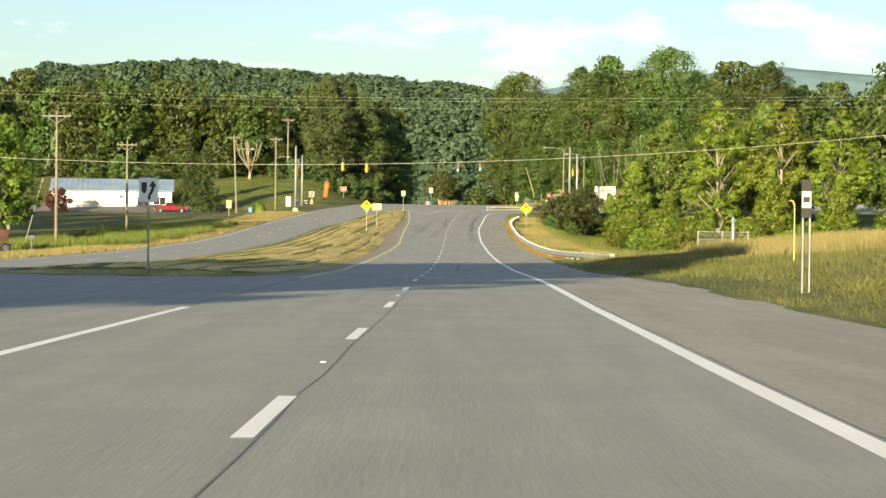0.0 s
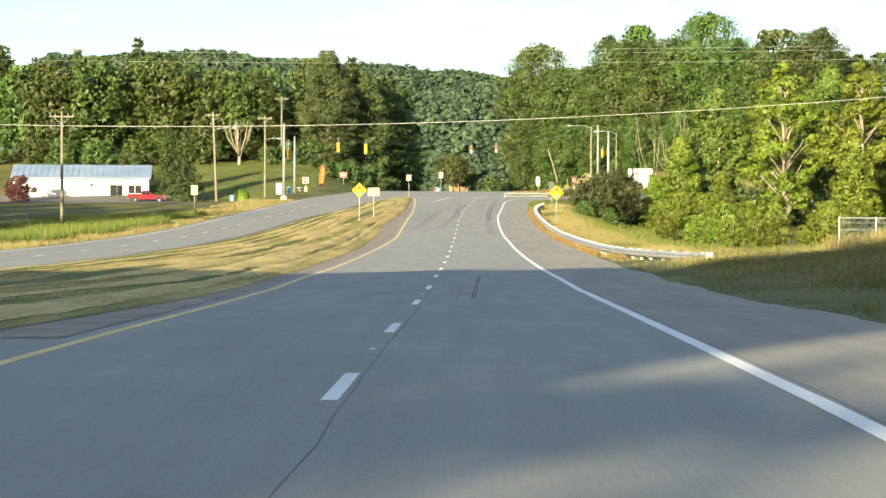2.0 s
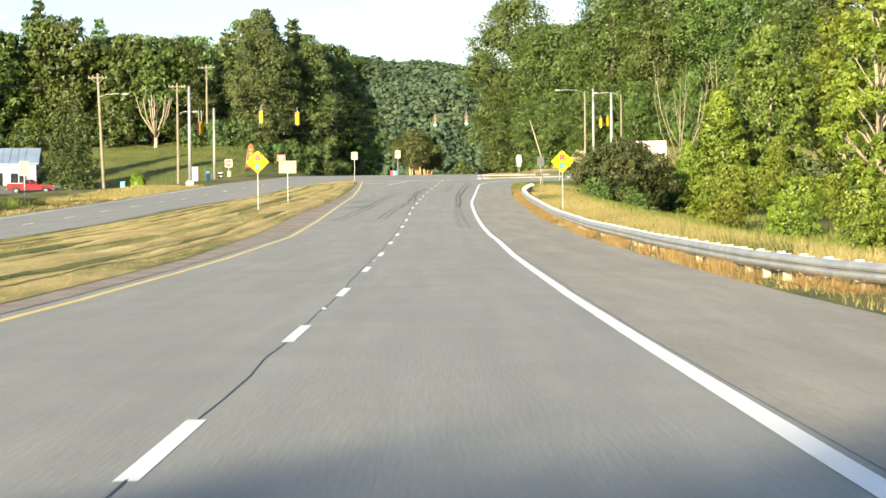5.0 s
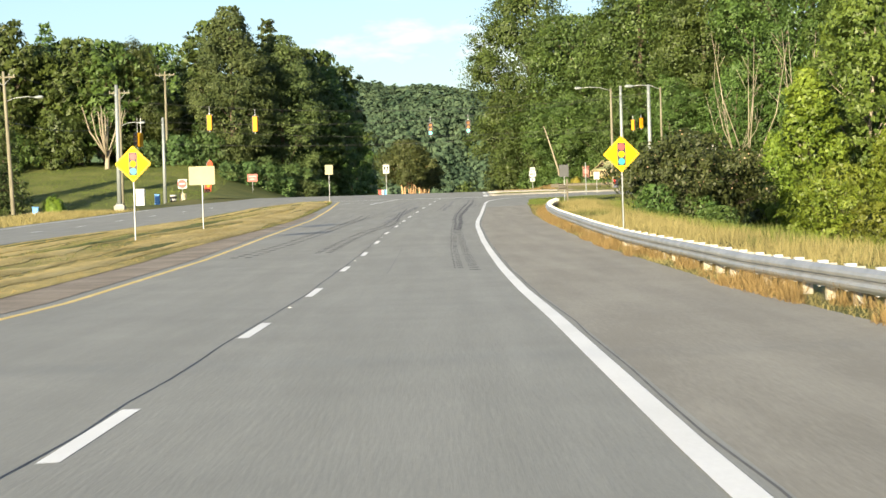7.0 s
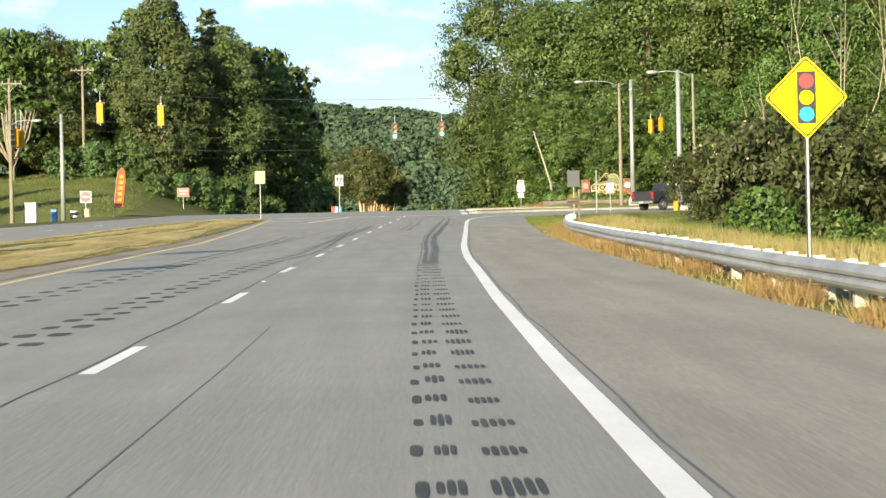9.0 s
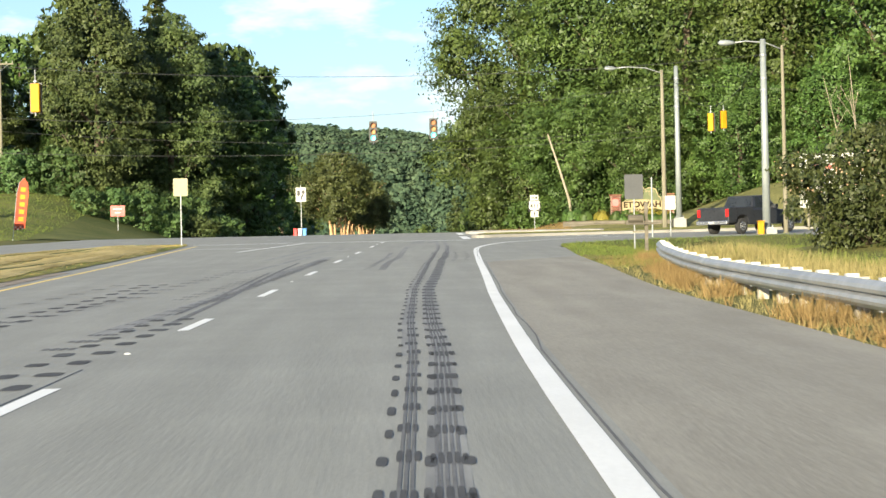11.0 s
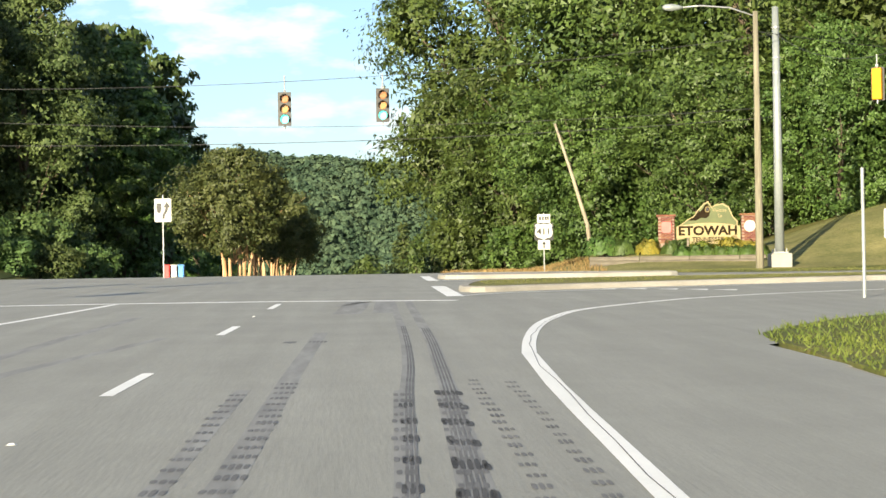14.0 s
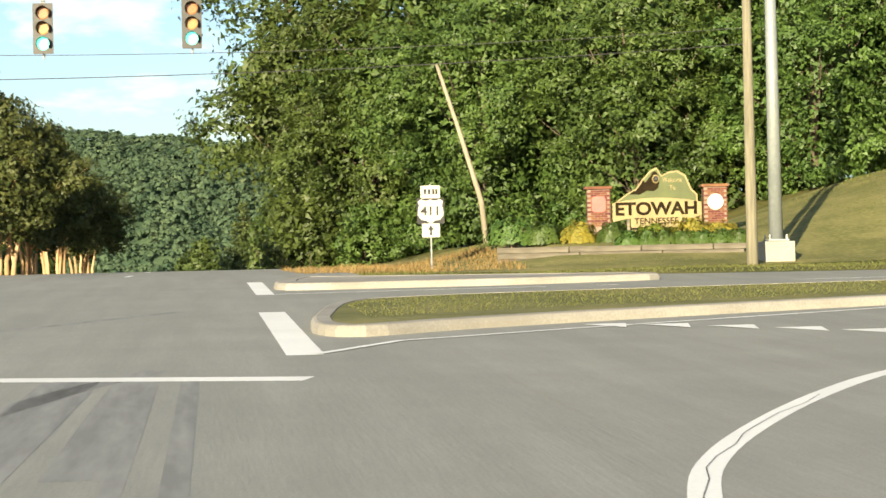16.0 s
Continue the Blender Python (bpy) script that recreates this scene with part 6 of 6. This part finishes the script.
def cabinet(x, y, w, d, h, mat, label, cat="cabinet"):
    t = thing("utility_cabinet", label, cat, pose(x, y, max(land(x, y), road_z(y) - .2)))
    part("body", Shape().box(-w / 2, -d / 2, -.2, w / 2, d / 2, h), mat, t, bevel=.03)
    part("door_panel", Shape().box(-w / 2 + .06, -d / 2 - .015, .12, w / 2 - .06, -d / 2 - .002, h - .1), mat, t, bevel=.008)
    part("lid", Shape().box(-w / 2 - .03, -d / 2 - .03, h, w / 2 + .03, d / 2 + .03, h + .05), mat, t, bevel=.01)
cabinet(-30.6, 379, .9, .7, 1.5, BOX_WHITE, "white metal signal control cabinet")
cabinet(-29.4, 383, .5, .5, .9, BOX_BLUE, "small blue newspaper box")
tyres = thing("tyre_stack", "stack of old black and white painted tyres", "tyre stack", pose(-27.9, 384.2, land(-27.9, 384.2)))
for k in range(4):
    ring = Shape()
    for j in range(18):
        for q in range(8):
            a, b = 2 * math.pi * j / 18, 2 * math.pi * q / 8
            ring.v.append(((.27 + .1 * math.cos(b)) * math.cos(a), (.27 + .1 * math.cos(b)) * math.sin(a), .12 + .21 * k + .1 * math.sin(b)))
    ring.f = [(j * 8 + q, ((j + 1) % 18) * 8 + q, ((j + 1) % 18) * 8 + (q + 1) % 8, j * 8 + (q + 1) % 8) for j in range(18) for q in range(8)]
    part("tyre", ring, BOX_WHITE if k in (1, 3) else TYRE, tyres, smooth=True)
cabinet(-26.9, 384.6, .7, .6, .75, SIGN_CREAM, "pale yellow metal box beside the banner")
for x, m, c in ((-6.5, SIGN_RED, "red"), (-6.17, BOX_WHITE, "white"), (-5.84, BOX_BLUE, "blue")):
    cabinet(x, 397.4, .26, .5, .62, m, c + " metal newspaper box in the far median", "newspaper box")
cabinet(18.3, 345.3, .3, .25, .7, SIGNAL_YELLOW, "small yellow box at the signal pole's foot")
cabinet(-33.2, 336, .5, .4, .6, BOX_BLUE, "small pale blue utility box")

fence = thing("chain_link_fence", "small chain-link enclosure in the high grass", "fence", pose(14.3, 133, land(15, 133) - .1))
for x in (0, 1.5, 3.1):
    part("post", Shape().tube([(x, 0, -.3), (x, 0, 1.35)], .035, 8), GALV, fence)
part("top_rail", Shape().tube([(0, 0, 1.3), (3.1, 0, 1.3)], .025, 6), GALV, fence)
for k in range(2):
    part("barbed_wire", Shape().tube([(0, 0, 1.1 - .28 * k), (3.1, 0, 1.1 - .28 * k)], .012, 5), GALV, fence)
mesh_s = Shape()
for i in range(-12, 32):
    a, b = max(0, i * .1), min(3.1, i * .1 + 1.25)
    if b > a:
        mesh_s.tube([(a, 0, (a - i * .1)), (b, 0, (b - i * .1))], .004, 3, cap=False)
        mesh_s.tube([(a, .01, 1.25 - (a - i * .1)), (b, .01, 1.25 - (b - i * .1))], .004, 3, cap=False)
part("mesh", mesh_s, GALV, fence)
vent = thing("vent_pipe", "pale green vent pipe with a cap", "pipe", pose(16.36, 132.2, land(16.36, 132)))
part("pipe", Shape().tube([(0, 0, -.3), (0, 0, 1.5), (0, 0, 1.6)], [.1, .1, .07], 12), STEEL_POLE, vent)
part("cap", Shape().tube([(0, 0, 1.6), (0, 0, 1.68), (0, 0, 1.8), (0, 0, 2.0)], [.13, .16, .1, .03], 12), STEEL_POLE, vent)
ypipe = thing("gas_marker", "thin yellow bent marker pipe", "marker post", pose(11.55, 78.0, land(11.55, 78)))
part("pipe", Shape().tube([(0, 0, -.3), (0, 0, 2.1), (-.05, 0, 2.25), (-.16, 0, 2.28)], .02, 8), PAINT_YELLOW, ypipe)
bb = thing("billboard", "white roadside advertising board on posts", "billboard", pose(24.0, 356, road_z(356) - .5, 0, 0, -10))
for x in (-1.3, 1.3):
    part("post", Shape().box(x - .07, 0.005, -.4, x + .07, .14, 4.5), POLE_WOOD, bb)
for z0, z1 in ((1.7, 3.13), (3.17, 4.55)):
    bp_ = part("panel", Shape().box(-1.75, -.08, z0, 1.75, -.0, z1), SIGN_WHITE, bb)
    if z0 > 3:
        part("line_of_writing", Shape().box(-1.0, -.09, 3.75, 1.1, -.081, 3.95), SIGN_PINK, bp_)
mb = thing("mailbox", "weathered wooden post with a plank arm and box", "mailbox", pose(9.85, 320, verge_z(9.85, 320)))
part("post", Shape().box(-.06, -.06, -.4, .06, .06, 1.78), TIMBER, mb, bevel=.01)
part("plank", Shape().box(-.75, -.2, .98, .45, -.065, 1.06), TIMBER, mb, bevel=.008)
part("box", Shape().tube([(-.66, -.13, 1.2), (-.12, -.13, 1.2)], .14, 10), TIMBER, mb)
part("brace", Shape().box(-.5, -.1, .7, -.06, -.062, .76, pose(0, 0, 0)), POLE_WOOD, mb)

wmb = thing("mailbox", "dark mailbox on a wooden post beside the far carriageway", "mailbox", pose(-34.6, 171, land(-34.6, 171)))
part("post", Shape().box(-.06, -.06, -.4, .06, .06, .95), TIMBER, wmb, bevel=.01)
part("box", Shape().prism([(-.3, .96), (.3, .96), (.3, 1.14), (.2, 1.27), (-.2, 1.27), (-.3, 1.14)], .3, pose(0, -.15, 0)), SIGN_BLACK, wmb)
guy = thing("guy_wire", "steel guy wire with a yellow plastic guard", "guy wire")
g0, g1 = Vector((-39.6, 192.4, land(-39.6, 192.4))), Vector((-36.85, 193, 8.6))
part("wire", Shape().tube([g0, g1], .009, 5), GALV, guy)
part("guard", Shape().tube([g0.lerp(g1, .02), g0.lerp(g1, .27)], .035, 8), SIGN_CREAM, guy, "yellow plastic guard")
stake = thing("marker_stake", "leaning pale marker stake in the grass", "stake", pose(-36.9, 222, land(-36.9, 222), 0, -22, 0))
part("shaft", Shape().tube([(0, 0, -.3), (0, 0, 1.75)], [.04, .03], 7), POST_PALE, stake)
LEAF_MAROON = material("maroon_leaves", (0.05, 0.016, 0.014), (0.15, 0.05, 0.035), 0.5, 0.6, island=0.5, through_light=0.2)
plant([make_tree("plum_tree", 71, 4.6, .3, 2.4, 20, 10, 30, .13, LEAF_MAROON, BARK, "small purple-leaved plum tree beside the building", .08, .3)], [(-72.5, 384, 1, 0, 0)], "trees by the building")
RUST = material("rusty_red_iron", (0.06, 0.03, 0.022), (0.17, 0.07, 0.045), 1.5, 0.85, bump=0.004, grain=12)
machine = thing("farm_machine", "rusty red farm implement parked on the verge", "farm machine", pose(-37.4, 170, land(-37.4, 170), 0, 0, 30))
part("hopper", Shape().prism([(-.9, .9), (.9, .9), (1.15, 1.9), (-1.15, 1.9)], 1.2, pose(0, -.6, 0)), RUST, machine, bevel=.04)
part("frame", Shape().box(-1.3, -.5, .62, 1.5, -.38, .78).box(-1.3, .38, .62, 1.5, .5, .78).box(-.1, -.5, .6, .1, .5, .75), TIMBER, machine)
for wx in (-.7, .7):
    for wy in (-.72, .72):
        wheel(machine, wx, wy, .42, .22)

# bare tree on the lawn, snag and dead trunk at the wood's edge
def bare_tree(x, y, h, seed, label, spread=.5, n=9, r=.22, mat=BARK_PALE):
    q = random.Random(seed)
    t = thing("bare_tree", label, "tree", pose(x, y, land(x, y)))
    s = Shape().tube([(0, 0, -.3), (.05, 0, h * .12), (.1, 0, h * .28)], [r * 1.3, r, r * .85], 9)
    for i in range(n):
        w = 2 * math.pi * i / n + q.uniform(-.3, .3)
        k = q.uniform(.4, 1) * spread * h * .5
        a = Vector((.05, 0, h * q.uniform(.12, .28)))
        e = Vector((math.cos(w) * k, math.sin(w) * k, h * q.uniform(.75, 1)))
        m = a.lerp(e, .5) + Vector((math.cos(w), math.sin(w), 0)) * k * .2
        s.tube([a, m, e], [r * .5, r * .34, r * .14], 7)
        for _ in range(3):
            b = m.lerp(e, q.uniform(.1, .8))
            s.tube([b, b + Vector((q.uniform(-1, 1), q.uniform(-1, 1), q.uniform(.6, 1.6))) * h * .09], [r * .15, .015], 5)
    part("trunk", s, mat, t, smooth=True)
bare_tree(-43.5, 440, 8.5, 3, "pale leafless tree standing on the lawn", .75, 11, .3)
bare_tree(21.8, 309, 12.4, 8, "dead pale snag rising above the mimosas", .5, 5, .085, BARK_PALE)
bare_tree(27, 318, 12, 9, "dead pale tree among the green ones", .4, 3, .09)
bare_tree(30, 374, 11, 12, "pale dead tree with bare spreading limbs", .7, 6, .09)
leaner = thing("dead_trunk", "pale dead trunk leaning against the wood", "tree", pose(13.4, 402.0, 4.3))
part("trunk", Shape().tube([(.5, 0, -.8), (.3, 0, 1.2), (-.4, 0, 3.6), (-1.2, .2, 6.2)], [.11, .1, .085, .06], 8), BARK_PALE, leaner, smooth=True)

# ---- grasses ----
def blades(name, pts, height, width, mat, label, cat="grass", seed=1, lean=.35, vary=.45):
    r = np.random.default_rng(seed)
    pts = np.asarray(pts, float)
    n = len(pts)
    h = height * r.uniform(1 - vary, 1 + vary, n)
    w = 2 * math.pi * r.random(n)
    d = np.stack([np.cos(w), np.sin(w), np.zeros(n)], 1) * (width / 2)
    tip = pts + np.stack([r.normal(0, lean, n) * h, r.normal(0, lean, n) * h, h], 1)
    v = np.stack([pts - d, pts + d, tip], 1).reshape(-1, 3)
    me = bpy.data.meshes.new(name)
    me.vertices.add(3 * n)
    me.vertices.foreach_set("co", v.astype(np.float32).ravel())
    me.loops.add(3 * n)
    me.loops.foreach_set("vertex_index", np.arange(3 * n, dtype=np.int32))
    me.polygons.add(n)
    me.polygons.foreach_set("loop_start", np.arange(0, 3 * n, 3, dtype=np.int32))
    me.materials.append(mat)
    me.update(calc_edges=True)
    return tagged(new(name, me), label, cat, kind="stuff")

rg = random.Random(12)
def strew(n, fy, fx, z, keep=None):
    out = []
    while len(out) < n:
        y = rg.uniform(*fy)
        a, b = fx(y)
        x = rg.uniform(a, b)
        if keep and not keep(x, y):
            continue
        out.append((x, y, z(x, y) - .02))
    return out
mown = lambda x, y: math.sin(13 * (x - interp(y, MED_L)) / max(.5, interp(y, MED_R) - interp(y, MED_L)) + 2.2 * noise.noise((x * .12, y * .03, 5)) + y * .012)
inside = lambda y: (interp(y, MED_L) + .15, interp(y, MED_R) - .1)
patchy = lambda s, o, t: (lambda x, y: noise.noise((x * s, y * s * .35, o)) > t)
blades("median_grass", strew(22000, (67.5, 348), inside, median_z, lambda x, y: mown(x, y) < -.1 + noise.noise((x * .6, y * .2, 4))), .06, .026, BLADE_GREEN, "short green mown grass of the median", seed=2, lean=.6)
blades("median_straw", strew(42000, (67.5, 348), inside, median_z, lambda x, y: mown(x, y) > -.35 + noise.noise((x * .5, y * .2, 9))), .05, .028, STRAW, "dry straw-coloured mown grass of the median", seed=3, lean=1.0)
blades("rail_weeds", strew(17000, (146, 303), lambda y: (interp(y, RAIL) - .55, interp(y, RAIL) + .25), lambda x, y: road_z(y) - .02, patchy(.9, 2, 0)), .27, .016, BLADE_TAN, "rusty dry weeds along the guard rail", seed=4, lean=.4)
blades("rail_end_weeds", strew(6000, (295, 305.5), lambda y: (interp(y, PAVED_R) + .15, interp(y, PAVED_R) + 3.2), lambda x, y: max(land(x, y), road_z(y) - .1)), .12, .013, BLADE_TAN, "rusty dry weeds at the rail's end", seed=24, lean=.4)
blades("rail_end_green", strew(6000, (294, 310), lambda y: (interp(y, PAVED_R) + .05, interp(y, PAVED_R) + 3.6), lambda x, y: max(land(x, y), road_z(y) - .1)), .14, .014, BLADE_GREEN, "green weeds at the rail's end", seed=25, lean=.5)
blades("rail_foot_grass", strew(9000, (150, 302), lambda y: (interp(y, PAVED_R) - .03, interp(y, RAIL) + .2), lambda x, y: max(road_z(y) - .06, land(x, y) - .02)), .13, .02, BLADE_DRY, "dry grass along the shoulder's edge", seed=26, lean=.5)
blades("verge_grass", strew(40000, (136, 303), lambda y: (interp(y, RAIL) + .15, interp(y, RAIL) + 5.0), land, patchy(.3, 4, -.12)), .3, .02, BLADE_DRY, "tall dry yellow grass behind the guard rail", seed=5, lean=.3)
blades("verge_green", strew(32000, (70, 305), lambda y: (interp(y, PAVED_R) + (.3 if y < 130 else 1.6), interp(y, PAVED_R) + 14), land, patchy(.3, 6, .0)), .26, .035, BLADE_OLIVE, "green weeds on the roadside bank", seed=6, lean=.35)
blades("rail_end_hay", strew(15000, (96, 152), lambda y: (interp(y, PAVED_R) + .2, interp(y, PAVED_R) + 9), land, patchy(.3, 11, -.2)), .16, .024, BLADE_DRY, "golden dry grass on the verge before the rail", seed=33, lean=.35)
blades("bank_growth", strew(26000, (176, 306), lambda y: (interp(y, RAIL) + 4.0, interp(y, RAIL) + 17), land, patchy(.25, 3, -.2)), .42, .045, BLADE_LUSH, "lush knee-high green growth on the bank", seed=31, lean=.3)
blades("near_verge", strew(40000, (25, 130), lambda y: (interp(y, PAVED_R) + .05, interp(y, PAVED_R) + (5 if y < 50 else 18)), land), .16, .03, BLADE_OLIVE, "short roadside grass", seed=7, lean=.6)
blades("hay_bank", strew(26000, (92, 135), lambda y: (interp(y, PAVED_R) + 7.5, interp(y, PAVED_R) + 20), land, patchy(.2, 7, -.15)), .55, .035, BLADE_DRY, "tall tawny hay on the bank", seed=8, lean=.25)
blades("west_reeds", strew(40000, (175, 262), lambda y: (-42, interp(y, PAVED_L) - 2.0), land, patchy(.2, 8, -.25)), .7, .05, BLADE_GREEN, "high green grass beside the far carriageway", seed=9, lean=.2)
blades("west_straw", strew(40000, (120, 330), lambda y: (interp(y, PAVED_L) - 6, interp(y, PAVED_L) - .1), land), .25, .06, BLADE_DRY, "dry yellow grass verge of the far carriageway", seed=10, lean=.5)
blades("corner_grass", strew(30000, (306, 341), lambda y: (interp(y, CORNER_X) - .05, interp(y, CORNER_X) + 12), verge_z), .09, .03, BLADE_GREEN, "short green grass of the street corner", seed=11, lean=.6)
blades("island_grass_tufts", strew(9000, (354, 365), lambda y: (5.5, 28), lambda x, y: road_z(y) + .17, lambda x, y: interp(x, [(5.5, 354.4), (7, 355.4), (13.5, 358.4), (29, 364.5)]) < y < interp(x, [(5.5, 358.5), (5.9, 360), (7.2, 361.2), (10, 362.1), (20, 364), (29, 365.3)])), .028, .02, BLADE_OLIVE, "short grass on the traffic island", seed=12, lean=.6)
blades("lawn_grass", strew(40000, (376, 402), lambda y: (7, 34), lambda x, y: land(x, y) + .04), .05, .03, BLADE_OLIVE, "short mown lawn before the welcome sign", seed=13, lean=.6)
blades("rust_bank", strew(6000, (384, 396), lambda y: (6.2, 12.5), land), .2, .04, BLADE_TAN, "brown dead weeds below the wood", seed=14, lean=.4)

blades("west_lawn", strew(30000, (392, 468), lambda y: (-62, -27), lambda x, y: land(x, y) + .05), .14, .07, BLADE_GREEN, "short grass of the sloping lawn", seed=15, lean=.6)

# flower bed shrubs
def shrub(x, y, z, w, h, mat, label, seed, leaf=.07, n=1500):
    r = np.random.default_rng(seed)
    d = on_sphere(r, n)
    d[:, 2] = np.abs(d[:, 2])
    lump = 1 + .22 * np.sin(d[:, 0] * 7 + seed) * np.cos(d[:, 1] * 6)
    p = d * np.array((w / 2, w / 2 * .7, h)) * (lump * r.uniform(.6, 1.05, n) ** .5)[:, None]
    t = thing("shrub", label, "shrub", pose(x, y, z))
    new("foliage", leaf_mesh("foliage", p, d + (0, 0, .3), leaf, mat, seed=seed)).parent = t
    s = Shape()
    for k in range(5):
        s.tube([(0, 0, -.2), (math.cos(k * 1.3) * w * .15, math.sin(k * 1.3) * w * .12, h * .4), (math.cos(k * 1.3) * w * .3, math.sin(k * 1.3) * w * .2, h * .75)], [.03, .02, .008], 5)
    part("stem", s, BARK, t)
for i, (x, w, h, m, lab) in enumerate([(14.9, 1.2, .6, FLOWER_YELLOW, "golden yellow shrub in the flower bed"), (15.9, 1.0, .55, LEAF_OAK, "green leafy shrub in the flower bed"), (17.2, 1.5, .5, LEAF_LIGHT, "low green shrub in the flower bed"),
                                       (18.4, 1.6, .65, FLOWER_YELLOW, "golden yellow shrub in the flower bed"), (19.2, 1.3, .5, FLOWER_YELLOW, "golden yellow shrub in the flower bed"), (12.9, 1.8, .8, LEAF_OAK, "green leafy shrub at the bed's end"), (13.8, 1.4, .6, LEAF_OAK, "green leafy shrub at the bed's end")]):
    shrub(x, 389.6 - (x - 13) * .1, 3.75, w, h, m, lab, 60 + i)
for i in range(7):
    shrub(16.2 + .55 * i, 388.3 - .05 * i, 3.55, .9, .5, LEAF_OAK, "clipped green edging plant", 80 + i, n=900)
shrub(-31.8, 336.5, land(-31.8, 336.5), 1.9, 1.5, LEAF_LIGHT, "bright green bush beside the far carriageway", 95, .1, 2500)
# undergrowth closing the wood's foot
under = make_tree("undergrowth_bush", 61, 5.5, 0.0, 3.4, 20, 9, 22, 0.17, LEAF_OAK, BARK, "dense green undergrowth at the wood's foot", 0.06, .3, stems=3, category="bush", limbs=6)
ur = random.Random(9)
us_ = [(8.8 + i * 2.6, 424 - i * 2.3 if i < 9 else 403.5, ur.uniform(.55, .85), ur.uniform(0, 360), 0) for i in range(16)]
us_ += [(-112 + 6.2 * i, 441 - (6 if i < 9 else 0) + ur.uniform(-3, 3), ur.uniform(.8, 1.3), ur.uniform(0, 360), 0) for i in range(11)]
us_ += [(27 + 3.5 * i, 286 + ur.uniform(-6, 20), ur.uniform(.5, .8), ur.uniform(0, 360), 0) for i in range(8)]
# undergrowth again; the conifer leaf colour imitates the shade beneath the hemlocks
shade_under = make_tree("laurel_bush", 62, 5.5, 0.0, 3.4, 20, 9, 22, 0.18, LEAF_DARK, BARK, "undergrowth in conifer green, coloured for the shade under the hemlocks", 0.06, .3, stems=3, category="bush", limbs=6)
plant([shade_under], [(-38 + 3.6 * i, 440 + 1.5 * i, .7 + .1 * (i % 3), 50 * i, 0) for i in range(7)] + [(-27 + 2.3 * i, 435 + 2.2 * i, .5 + .08 * (i % 3), 70 * i, 0) for i in range(5)] + [(12.6 + .9 * i, 441 + 12 * i, 1.0 + .2 * i, 80 * i, 0) for i in range(4)], "laurels under the hemlocks")
us_ += [(11.2, 267, .34, 20, 0), (13.6, 268, .38, 130, 0), (15.4, 273, .42, 250, 0), (17.6, 282, .45, 10, 0), (13.3, 258, .3, 80, 0)]
plant([under], us_, "undergrowth")
